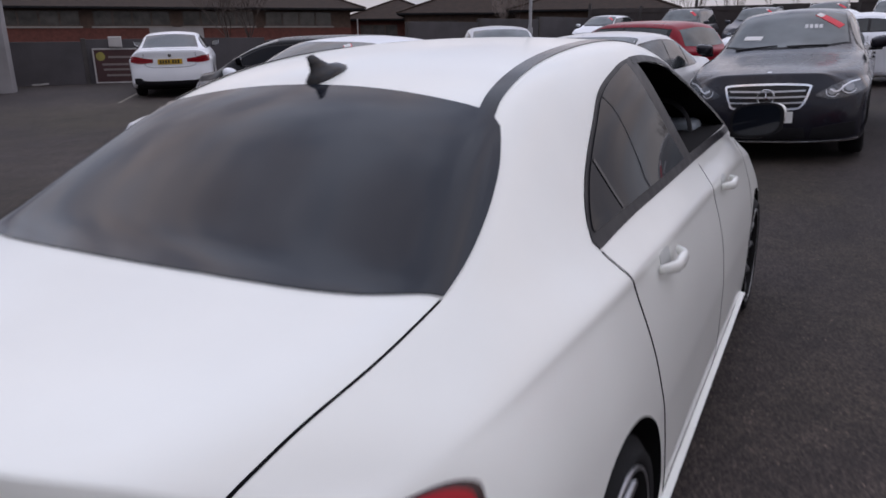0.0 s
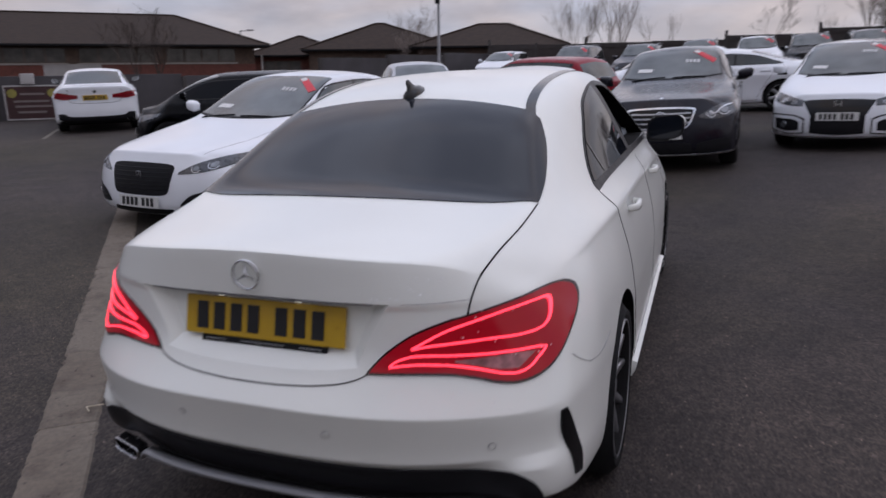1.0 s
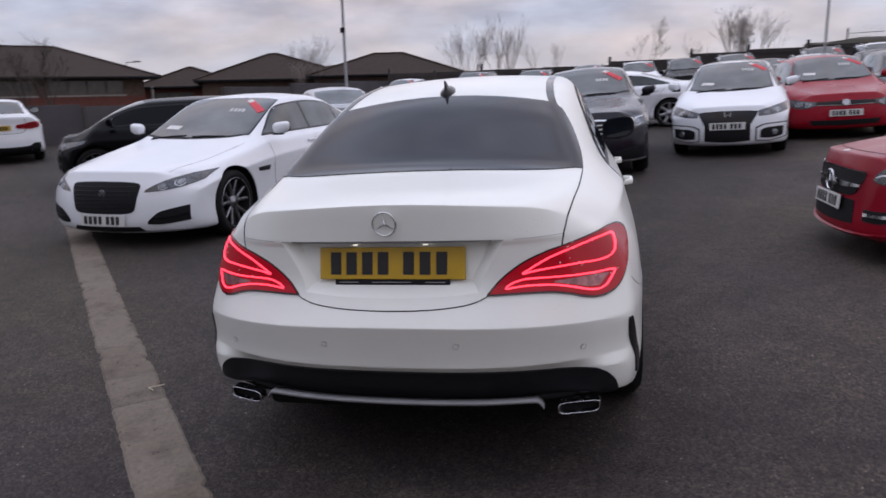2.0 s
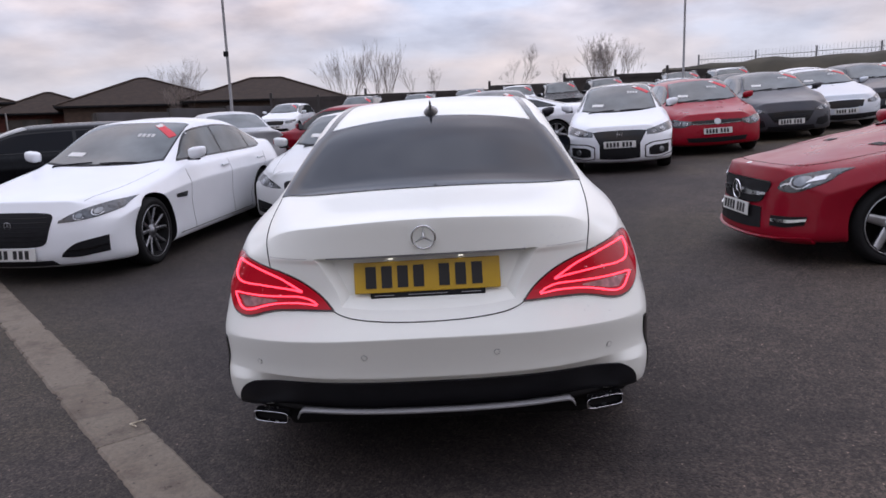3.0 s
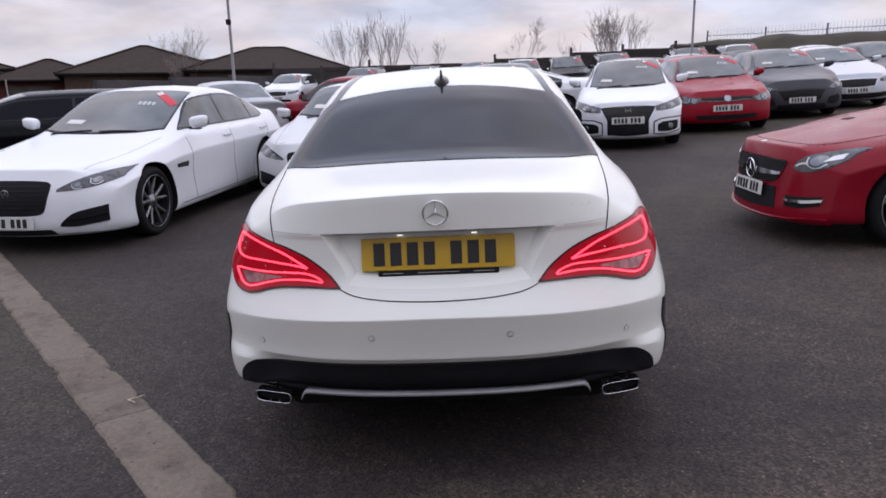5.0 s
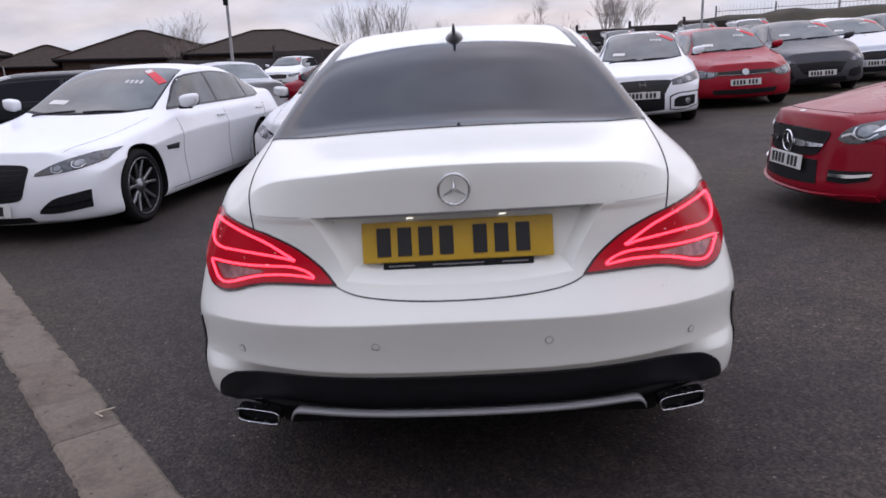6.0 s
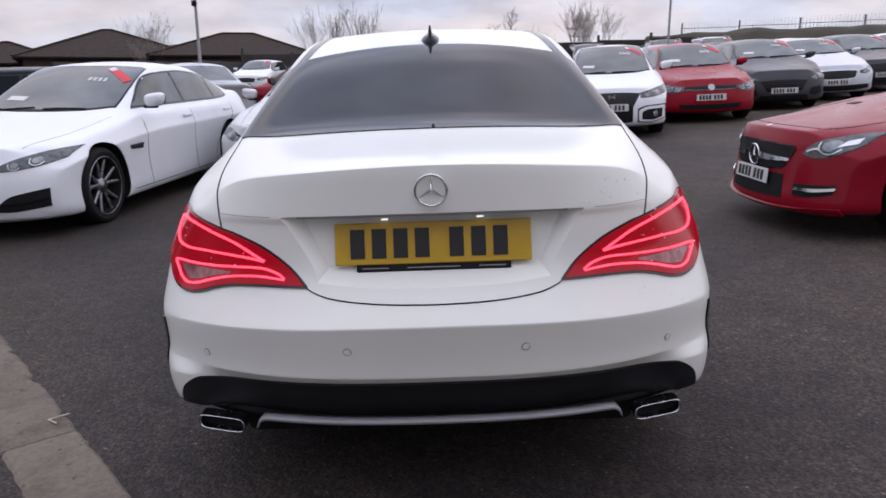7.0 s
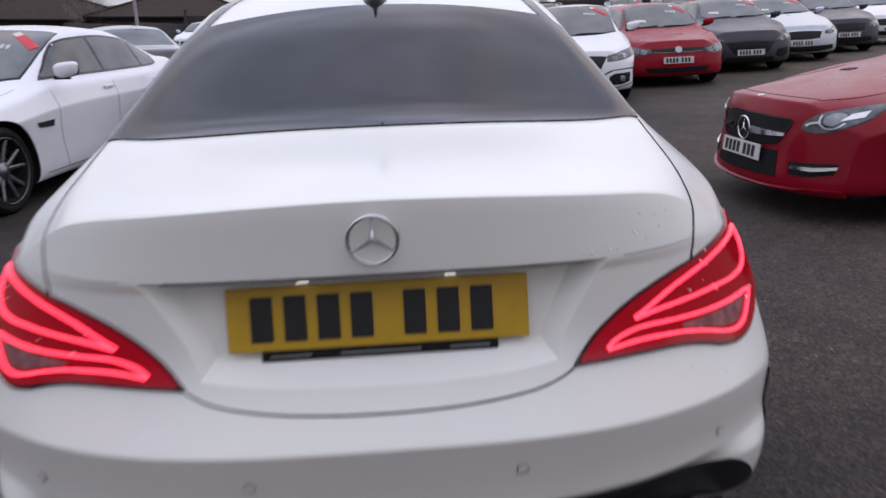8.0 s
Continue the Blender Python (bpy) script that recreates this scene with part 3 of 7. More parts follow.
    span.inputs[1].default_value, span.inputs[2].default_value = 2.0, 5.4
    L.new(add.outputs[0], span.inputs[0])
    side_tone = ramp(span.outputs[0], 0.0, (0.60, 0.59, 0.605), 1.0, (1.40, 1.34, 1.18))
    c = mix("MULTIPLY", 1.0, mix("MULTIPLY", 1.0, mix("MULTIPLY", 1.0, mix("MULTIPLY", 1.0, mix("MULTIPLY", 1.0, base, moss), side_tone), blot), streak), grain)
    x = N.new("ShaderNodeMixRGB"); x.blend_type = "MULTIPLY"
    c = mix("MULTIPLY", 0.85, c, stones)
    L.new(pick, x.inputs[0]); L.new(c, x.inputs[1]); L.new(chips, x.inputs[2])
    L.new(x.outputs[0], b.inputs["Base Color"])
    b.inputs["Roughness"].default_value = 0.82
    b.inputs["Specular IOR Level"].default_value = 0.35
    bp = N.new("ShaderNodeBump")
    bp.inputs["Strength"].default_value, bp.inputs["Distance"].default_value = 0.6, -0.006
    L.new(ag.outputs["Distance"], bp.inputs["Height"])
    L.new(bp.outputs[0], b.inputs["Normal"])
    return m


ASPHALT = asphalt_material()


def concrete_material():
    """Old kerb concrete: stains, trodden-in dirt, a few dark spots."""
    m = mat("weathered_concrete", (0.155, 0.132, 0.108), 0.88, vary=0.20, scale=55, bump=0.35, bscale=90, random_tone=0.04)
    nt = m.node_tree
    N, L = nt.nodes, nt.links
    b = N["Principled BSDF"]
    old = b.inputs["Base Color"].links[0].from_socket
    tc = N.new("ShaderNodeTexCoord")
    loc = N.new("ShaderNodeObjectInfo")
    add = N.new("ShaderNodeVectorMath"); add.operation = "ADD"
    L.new(tc.outputs["Object"], add.inputs[0]); L.new(loc.outputs["Location"], add.inputs[1])
    for scale, p0, c0, p1, c1 in ((5.5, 0.34, (0.66, 0.64, 0.63), 0.50, (1.02, 1.02, 1.02)), (1.3, 0.38, (0.88, 0.83, 0.78), 0.62, (1.10, 1.09, 1.06)), (24.0, 0.30, (0.30, 0.29, 0.29), 0.37, (1, 1, 1))):
        n = N.new("ShaderNodeTexNoise")
        n.inputs["Scale"].default_value, n.inputs["Detail"].default_value, n.inputs["Roughness"].default_value = scale, 6.0, 0.62
        L.new(add.outputs[0], n.inputs["Vector"])
        r = N.new("ShaderNodeValToRGB")
        r.color_ramp.elements[0].position, r.color_ramp.elements[0].color = p0, (*c0, 1)
        r.color_ramp.elements[1].position, r.color_ramp.elements[1].color = p1, (*c1, 1)
        L.new(n.outputs[0], r.inputs[0])
        x = N.new("ShaderNodeMixRGB"); x.blend_type = "MULTIPLY"; x.inputs[0].default_value = 1.0
        L.new(old, x.inputs[1]); L.new(r.outputs[0], x.inputs[2])
        old = x.outputs[0]
    L.new(old, b.inputs["Base Color"])
    return m


CONCRETE = concrete_material()
GRASS = mat("rough_winter_grass", (0.056, 0.050, 0.036), 0.95, vary=0.4, scale=0.6, bump=0.8, bscale=3)

cuts = sorted({-900, -400, -180, -90, -60, -45, *range(-36, -12, 3), *[i * 0.75 for i in range(-16, 28)], *range(21, 60, 3), 70, 100, 180, 400, 900})
verts, faces = [], []
for yy in cuts:
    for xx in cuts:
        verts.append((xx, yy, ground_z(xx, yy)))
nc = len(cuts)
faces = [(j * nc + i, j * nc + i + 1, (j + 1) * nc + i + 1, (j + 1) * nc + i) for j in range(nc - 1) for i in range(nc - 1)]
ground = new("ground", mesh_of("ground", verts, faces, ASPHALT))
tagged(ground, "dark worn asphalt car park with pale chippings", "ground", kind="structure")


# ---- the white four-door coupe in the middle ----
def coupe():
    car = new("car")
    car.matrix_world = pose(0, 0, 0, 0, -1.49, 0)
    tagged(car, "white four-door coupe with tinted rear window and lit tail lamps", "car")

    curves = dict(
        W=[(-0.085, 0.813), (0.3, 0.849), (0.52, 0.867), (0.8, 0.881), (1.1, 0.886), (2.0, 0.882), (3.5, 0.873), (4.0, 0.862), (4.35, 0.82), (4.54, 0.76)],
        zb=[(-0.085, 0.315), (0.5, 0.25), (1.2, 0.17), (3.6, 0.17), (4.54, 0.20)],
        zs=[(-0.085, 0.925), (0.3, 0.935), (0.9, 0.972), (1.5, 0.965), (3.0, 0.93), (3.8, 0.87), (4.3, 0.77), (4.54, 0.70)],
        ws=[(-0.085, 0.665), (0.2, 0.705), (0.41, 0.752), (0.8, 0.806), (1.2, 0.828), (3.0, 0.818), (3.8, 0.79), (4.35, 0.72), (4.54, 0.63)],
        w7=[(-0.085, 0.590), (0.3, 0.622), (0.52, 0.645), (0.64, 0.668), (0.85, 0.706), (1.0, 0.723), (1.3, 0.738), (2.0, 0.746), (2.7, 0.746), (3.3, 0.738), (3.9, 0.66), (4.54, 0.51)],
        z7=[(-0.085, 0.972), (0.3, 1.003), (0.52, 1.040), (0.64, 1.058), (0.85, 1.058), (1.0, 1.046), (1.2, 1.038), (1.5, 1.046), (2.2, 1.052), (2.7, 1.046), (3.3, 1.028), (3.9, 0.94), (4.54, 0.74)],
        w8=[(-0.085, 0.505), (0.3, 0.565), (0.52, 0.608), (0.64, 0.636), (0.85, 0.605), (1.08, 0.566), (1.3, 0.578), (1.6, 0.588), (2.2, 0.592), (2.6, 0.592), (2.9, 0.612), (3.2, 0.656), (3.45, 0.695), (3.9, 0.60), (4.54, 0.43)],
        z8=[(-0.085, 1.008), (0.3, 1.036), (0.52, 1.062), (0.64, 1.080), (0.85, 1.204), (1.08, 1.322), (1.3, 1.388), (1.6, 1.434), (1.9, 1.462), (2.2, 1.462), (2.6, 1.412), (2.9, 1.322), (3.2, 1.200), (3.45, 1.090), (3.9, 0.955), (4.54, 0.76)],
        zc=[(-0.085, 1.040), (0.3, 1.070), (0.50, 1.092), (0.64, 1.132), (0.85, 1.256), (1.1, 1.384), (1.5, 1.466), (2.0, 1.497), (2.4, 1.488), (2.75, 1.405), (3.3, 1.19), (3.55, 1.09), (3.9, 1.01), (4.3, 0.89), (4.54, 0.78)],
        lift=0.93, dent_rear=lambda x, z: 0.0, sag_rear=lambda x, z: -0.024 * (x / 0.7) ** 2 * max(0.0, 1 - abs(z - 0.63) / 0.12))
    rows = [(0, 0.93), (0.03, 0.985), (0.21, 1.0), (0.27, 1.0), (0.34, 1.0), (0.47, 1.0), (0.525, 1.002), (0.63, 0.993), (0.73, 0.984), (0.84, 0.968), (0.94, 0.945), (0.968, 0.93), (1, 0.9)]
    inset = [0.175, 0.128, 0.082, 0.046, 0.039, 0.018, 0.008, 0.062, 0.098, 0.104, 0.104, 0.094, 0.085]
    corner = [0.075, 0.035, 0.018]
    bows = [0.25, 0.25, 0.25, 0.25, 0.26, 0.27, 0.28, 0.28, 0.29, 0.34, 0.40, 0.43, 0.46]
    power = [3.0, 3.0, 3.0, 3.0, 3.0, 3.0, 3.0, 3.2, 3.6, 4.1, 4.3, 4.2, 3.4]

    def rear(k, x):
        k = min(k, 12)
        c = max(0.0, min(1.0, (x - 0.62) / 0.10))
        ins = inset[k] + (corner[k] - inset[k]) * c if k < 3 else inset[k]
        return ins + bows[k] * (x / 0.80) ** power[k]
    front = ([0.10, 0.04, 0.0, 0.0, 0.0, 0.0, 0.005, 0.02, 0.03, 0.05, 0.07, 0.08, 0.10, 0.1, 0.1, 0.1, 0.1, 0.1], 0.42, 0.80)
    stations = [-0.085, 0.10, 0.30, 0.47, 0.56, 0.64, 0.85, 1.06, 1.3, 1.6, 1.95, 2.3, 2.6, 2.9, 3.15, 3.4, 3.7, 3.95, 4.3, 4.46, 4.54]
    smooth = body_mesh("body", curves, stations, rows, rear, front, columns=5, level=3,
                       sharp=((2, 0, 0.8), (3, 0, 0.6), (6, 0, 0.75), (10, 1, 0.8), (11, 1, 0.9), (12, 1, 0.95)))
    smooth.update()
    smooth.shade_smooth()
    smooth.set_sharp_from_angle(angle=radians(17))
    skin = Skin(smooth)
    # the plate hollow: a sharp overhang above, slanting sides, running out below; and the driver's open window
    deep = [(-0.345, 0.080, 0.904), (0.345, 0.080, 0.904), (0.280, 0.054, 0.768), (-0.280, 0.054, 0.768)]
    rim = [(-0.415, 0.020, 0.912), (0.415, 0.020, 0.912), (0.318, -0.006, 0.724), (-0.318, -0.006, 0.724)]
    mouth = [tuple(Vector(d).lerp(Vector(r), 2.2)) for d, r in zip(deep, rim)]
    plate_hollow = (deep + mouth, [(0, 1, 2, 3), (4, 5, 6, 7), (0, 1, 5, 4), (1, 2, 6, 5), (2, 3, 7, 6), (3, 0, 4, 7)], True)
    sill = [(2.25, 1.080), (2.7, 1.075), (3.14, 1.068), (3.31, 1.066), (3.13, 1.155), (2.85, 1.264), (2.5, 1.364), (2.32, 1.388), (2.14, 1.398), (2.02, 1.396)]
    ns = len(sill)
    open_window = ([(0.30, y, z) for y, z in sill] + [(1.10, y, z) for y, z in sill],
                   [tuple(range(ns)), tuple(range(ns, 2 * ns)), *[(i, (i + 1) % ns, ns + (i + 1) % ns, ns + i) for i in range(ns)]], False)
    body = new("body", cut_arches(smooth, WHITE, [(0.98, 0.325), (3.68, 0.325)], 0.365, 0.86, (plate_hollow, open_window)))
    body.data.set_sharp_from_angle(angle=radians(16))
    body.parent = car

    # glass
    skin.patch("rear_window", [(-0.643, 0.637), (-0.5, 0.562), (-0.3, 0.525), (0, 0.508), (0.3, 0.525), (0.5, 0.562), (0.643, 0.637)],
               [(-0.643, 0.65), (-0.638, 0.74), (-0.622, 0.85), (-0.596, 0.96), (-0.570, 1.03), (-0.545, 1.08), (-0.50, 1.098), (-0.25, 1.118), (0, 1.122), (0.25, 1.118), (0.50, 1.098), (0.545, 1.08), (0.570, 1.03), (0.596, 0.96), (0.622, 0.85), (0.638, 0.74), (0.643, 0.65)], "top", TINT, car, 0.004, 60, 24, "dark tinted rear window")
    for mi in (False, True):
        side = "left" if mi else "right"
        # window band: a dark surround, then the panes in it
        low = [(1.145, 1.030), (1.5, 1.045), (2.16, 1.052), (2.8, 1.045), (3.40, 1.030)]
        arch = [(1.135, 1.048), (1.19, 1.105), (1.30, 1.185), (1.45, 1.270), (1.60, 1.345), (1.82, 1.395), (1.95, 1.411), (2.14, 1.417), (2.5, 1.384), (2.85, 1.285), (3.14, 1.175), (3.39, 1.050)]
        if mi:
            skin.patch("window_surround", low, arch, side, WTRIM, car, 0.003, 60, 8, "gloss black window surround")
        else:
            skin.patch("window_surround", [*low[:2], (2.268, 1.052)], [*arch[:7], (2.038, 1.416)], side, WTRIM, car, 0.003, 60, 8, "gloss black window surround")
            skin.line("window_rail", [(2.005, 1.406), (2.14, 1.408), (2.32, 1.398), (2.5, 1.375), (2.85, 1.276), (3.14, 1.166), (3.40, 1.043)], side, 0.021, WTRIM, car, 0.003, 40)
            skin.line("window_rail", [(2.22, 1.066), (2.8, 1.059), (3.40, 1.042)], side, 0.028, WTRIM, car, 0.003, 30)
        skin.patch("rear_side_window", [(1.170, 1.060), (1.5, 1.070), (2.13, 1.080)],
                   [(1.166, 1.066), (1.21, 1.104), (1.31, 1.176), (1.46, 1.262), (1.61, 1.336), (1.83, 1.386), (1.925, 1.398)], side, SIDET, car, 0.006, 40, 8, "dark tinted side window")
        if mi:
            skin.patch("front_side_window", [(2.24, 1.080), (2.8, 1.072), (3.34, 1.058)], [(2.03, 1.402), (2.14, 1.406), (2.5, 1.374), (2.85, 1.274), (3.14, 1.164), (3.34, 1.07)], side, TINT, car, 0.006, 30, 8, "tinted side window")
        else:
            bm = bmesh.new()
            box(bm, 0.33, 0.56, 2.30, 2.42, 1.02, 1.14, 0.04)
            box(bm, 0.36, 0.54, 2.31, 2.40, 1.15, 1.29, 0.04)
            part("driver_seat", bm, mat("dark_seat_cloth", (0.04, 0.04, 0.045), 0.85, vary=0.2, scale=30), car, "dark cloth seat inside the open window", True)
            bm = bmesh.new()
            ring_mesh(bm, [(-0.012, 0.150), (-0.012, 0.168), (0.012, 0.168), (0.012, 0.150), (-0.012, 0.150)], 32, pose(0.47, 2.92, 1.06, 0, 0, 90) @ pose(0, 0, 0, 0, 24, 0))
            part("steering_wheel", bm, TRIM, car, "black steering wheel", True)
            # dash top: its pale blue-grey is painted windscreen light
            bm = bmesh.new()
            box(bm, 0.31, 0.63, 2.98, 3.22, 1.04, 1.105, 0.025)
            part("dashboard", bm, mat("dash_painted_sheen", (0.20, 0.23, 0.26), 0.5, vary=0.2, scale=12), car, "dashboard top inside the open window, painted pale for windscreen light", True)
        skin.line("quarter_bar", [(1.385, 1.072), (1.345, 1.192)], side, 0.013, GLOSSB, car, 0.008, 8)
        skin.patch("sill_trim", [(1.40, 0.185), (2.4, 0.18), (3.25, 0.185)], [(1.40, 0.255), (2.4, 0.255), (3.25, 0.255)], side, WHITE, car, 0.022, 40, 4, "white side skirt")
        skin.line("door_joint", [(1.145, 1.026), (1.165, 0.985), (1.19, 0.94), (1.207, 0.88), (1.235, 0.80), (1.29, 0.66), (1.36, 0.48), (1.40, 0.30)], side, 0.0055, GAP, car, 0.0015, 50)
        skin.line("door_joint", [(2.33, 1.03), (2.38, 0.80), (2.38, 0.5), (2.34, 0.27)], side, 0.0016, GAP, car, 0.0012, 40)
        skin.line("door_joint", [(3.40, 0.99), (3.42, 0.80), (3.36, 0.5), (3.28, 0.27)], side, 0.0016, GAP, car, 0.0012, 40)
        skin.line("sill_joint", [(1.42, 0.275), (2.3, 0.27), (3.0, 0.27)], side, 0.006, GAP, car, 0.0015, 40)
        skin.line("bumper_joint", [(0.315, 0.715), (0.345, 0.690), (0.40, 0.662), (0.48, 0.650), (0.56, 0.650), (0.655, 0.662)], side, 0.0020, STRIP, car, 0.0015, 24)
        # side air blade at the bumper corner
        skin.patch("corner_vent", [(0.215, 0.590), (0.222, 0.530), (0.245, 0.455), (0.290, 0.362)], [(0.236, 0.592), (0.275, 0.520), (0.315, 0.430), (0.335, 0.352)], side, GLOSSB, car, 0.005, 20, 4, "black vertical bumper blade")
        for y in (1.50, 2.62):
            p, n = skin.at(side, y, 0.918, 0.0)
            bm = bmesh.new()
            path = [Vector((0, -0.10 + 0.20 * t / 10, 0)) for t in range(11)]
            loops = []
            for t, c in enumerate(path):
                f = 1 - abs(t - 5) / 5
                lift = 0.012 + 0.030 * min(1, f * 2.2)
                r = 0.010 + 0.008 * f
                loops.append([bm.verts.new((lift + r * 0.7 * math.cos(a), c.y, r * 1.25 * math.sin(a))) for a in (2 * math.pi * j / 10 for j in range(10))])
            for a, b in zip(loops, loops[1:]):
                for j in range(10):
                    bm.faces.new((a[j], a[(j + 1) % 10], b[(j + 1) % 10], b[j]))
            for l in (loops[0], loops[-1]):
                bm.faces.new(l)
            hnd = part("door_handle", bm, WHITE, car, "white pull handle", True)
            hnd.matrix_local = Matrix.Translation(p) @ (pose(0, 0, 0, 0, 0, 180) if mi else Matrix())
            # flat grey patch: painted shade of the hollow behind the handle
            skin.patch("handle_cup", [(y - 0.06, 0.898), (y, 0.888), (y + 0.05, 0.899)], [(y - 0.06, 0.940), (y, 0.950), (y + 0.05, 0.938)], side, CUPSHADE, car, 0.0015, 14, 4)
        mirror_cap(car, -0.745 if mi else 0.745, 3.20, 1.072, WHITE, 0.95, True)
    skin.patch("windscreen", [(-0.64, 1.04), (0, 1.10), (0.64, 1.04)], [(-0.55, 1.345), (0, 1.395), (0.55, 1.345)], "front", GLASS, car, 0.004, 30, 10, "clear windscreen")
    # black roof strips
    for s in (1, -1):
        skin.line("roof_strip", [(s * 0.512, 1.085), (s * 0.490, 1.2), (s * 0.474, 1.5), (s * 0.476, 2.0), (s * 0.488, 2.5)], "top", 0.036, GLOSSB, car, 0.003, 40, "black roof strip")
    # antenna fin
    bm = bmesh.new()
    loops = []
    for i, (h, l0, l1, w) in enumerate(((0, -0.070, 0.095, 0.038), (0.012, -0.066, 0.090, 0.034), (0.024, -0.056, 0.064, 0.022), (0.031, -0.050, 0.028, 0.010), (0.048, -0.050, 0.003, 0.007), (0.070, -0.052, -0.026, 0.004))):
        ring = []
        for j in range(16):
            a = 2 * math.pi * j / 16
            ring.append(bm.verts.new((w * math.sin(a), (l0 + l1) / 2 + (l1 - l0) / 2 * math.cos(a), h)))
        loops.append(ring)
    for a, b in zip(loops, loops[1:]):
        for j in range(16):
            bm.faces.new((a[j], a[(j + 1) % 16], b[(j + 1) % 16], b[j]))
    bm.faces.new(loops[-1])
    fin = part("antenna_fin", bm, GLOSSB, car, "black shark-fin antenna", True)
    p, n = skin.at("top", 0, 1.185, -0.004)
    fin.matrix_local = Matrix.Translation(p) @ pose(0, 0, 0, 14, 0, 0)
    # boot lid joints
    for s in (1, -1):
        skin.line("boot_joint", [(s * 0.643, 0.630), (s * 0.631, 0.45), (s * 0.614, 0.30), (s * 0.602, 0.21), (s * 0.596, 0.175)], "top", 0.0035, GAP, car, 0.0012, 40)
        skin.line("boot_joint", [(s * 0.597, 0.965), (s * 0.586, 0.92), (s * 0.577, 0.868)], "rear", 0.0035, GAP, car, 0.0015, 16)
    skin.line("boot_joint", [(-0.345, 0.729), (-0.315, 0.712), (-0.26, 0.697), (-0.15, 0.686), (0, 0.682), (0.15, 0.686), (0.26, 0.697), (0.315, 0.712), (0.345, 0.729)], "rear", 0.0030, GAP, car, 0.0015, 60)
    for s in (1, -1):
        skin.line("boot_joint", [(s * 0.425, 0.9095), (s * 0.50, 0.9095), (s * 0.582, 0.9105)], "rear", 0.0014, STRIP, car, 0.0008, 14)
    # tail lamps
    for mi in (False, True):
        s = -1 if mi else 1
        skin.patch("lamp_rim", [(0.333, 0.722), (0.46, 0.7225), (0.545, 0.7175), (0.606, 0.7045), (0.65, 0.690), (0.70, 0.681), (0.745, 0.689), (0.775, 0.711), (0.795, 0.748), (0.805, 0.795), (0.805, 0.828)],
                   [(0.333, 0.727), (0.380, 0.779), (0.449, 0.829), (0.524, 0.860), (0.570, 0.871), (0.634, 0.885), (0.687, 0.895), (0.735, 0.900), (0.765, 0.896), (0.789, 0.878), (0.802, 0.848)], "rear", LENSRIM, car, 0.004, 60, 12, "dark lamp rim", mirror=mi)
        lamp = skin.patch("tail_lamp", [(0.345, 0.728), (0.46, 0.729), (0.545, 0.724), (0.606, 0.711), (0.65, 0.697), (0.70, 0.688), (0.742, 0.696), (0.770, 0.716), (0.789, 0.750), (0.799, 0.795), (0.800, 0.828)],
                          [(0.345, 0.732), (0.386, 0.777), (0.451, 0.824), (0.526, 0.855), (0.570, 0.866), (0.634, 0.880), (0.687, 0.890), (0.735, 0.895), (0.762, 0.891), (0.784, 0.874), (0.796, 0.848)], "rear", LEDGLOW, car, 0.008, 60, 12, "lit red tail lamp", mirror=mi)
        skin.patch("clear_window", [(0.55, 0.750), (0.60, 0.739), (0.65, 0.724), (0.695, 0.718)], [(0.55, 0.756), (0.63, 0.757), (0.69, 0.757), (0.728, 0.752)], "rear", TAILC, lamp, 0.010, 20, 4, "clear lamp section", mirror=mi)
        for pts in ([(0.447, 0.791), (0.525, 0.834), (0.60, 0.857), (0.665, 0.871), (0.712, 0.876), (0.738, 0.872), (0.748, 0.846), (0.747, 0.820), (0.731, 0.805), (0.69, 0.801), (0.635, 0.804), (0.563, 0.803), (0.493, 0.798), (0.449, 0.790)],
                    [(0.393, 0.744), (0.415, 0.760), (0.461, 0.772), (0.541, 0.770), (0.616, 0.766), (0.681, 0.763), (0.742, 0.760), (0.748, 0.752), (0.735, 0.735), (0.720, 0.716), (0.694, 0.707), (0.657, 0.713), (0.604, 0.730), (0.542, 0.744), (0.463, 0.749), (0.395, 0.742)]):
            skin.line("light_guide", pts, "rear", 0.0052, LED, lamp, 0.012, 110, "glowing red light guide", mirror=mi)
    # plate, its holder and lamps
    pl = plate(car, 0.050, 0.828, yellow=True, tilt=-13)
    bm = bmesh.new()
    box(bm, -0.205, 0.205, -0.003, 0.008, -0.075, 0.02, 0.003)
    box(bm, -0.16, 0.16, 0.008, 0.06, -0.05, 0.04, 0.003)
    hold = part("plate_surround", bm, TRIM, car, "black plate surround with pale print")
    hold.matrix_local = pose(0, 0.052, 0.828, -13, 0, 0)
    for x0, x1 in ((-0.19, -0.12), (-0.07, 0.07), (0.12, 0.19)):
        bm = bmesh.new()
        box(bm, x0, x1, -0.0045, -0.002, -0.0675, -0.0645)
        part("bar", bm, LIPM, hold)
    for s in (1, -1):
        bm = bmesh.new()
        ring_mesh(bm, [(-0.001, 0.006), (0.001, 0.006), (0.001, 0.0005)], 12, pose(0, 0, 0, 0, 90, 0))
        screw = part("screw_cap", bm, PLATEY, pl)
        screw.matrix_local = pose(s * 0.235, -0.0055, 0, 90, 0, 0)
    bm = bmesh.new()
    loops = []
    for i in range(41):
        x = -0.352 + 0.704 * i / 40
        y = skin.at("rear", x, 0.918)[0].y - 0.042
        loops.append([bm.verts.new((x, y + dy, dz)) for dy, dz in ((0.001, 0.0125), (0.001, 0.0065), (0.03, 0.0065), (0.03, 0.0125))])
    for a, b in zip(loops, loops[1:]):
        for j in range(4):
            bm.faces.new((a[j], a[(j + 1) % 4], b[(j + 1) % 4], b[j]))
    ledge = part("handle_strip", bm, STRIP, car, "grey boot handle strip")
    ledge.matrix_local = pose(0, 0.042, 0.900)
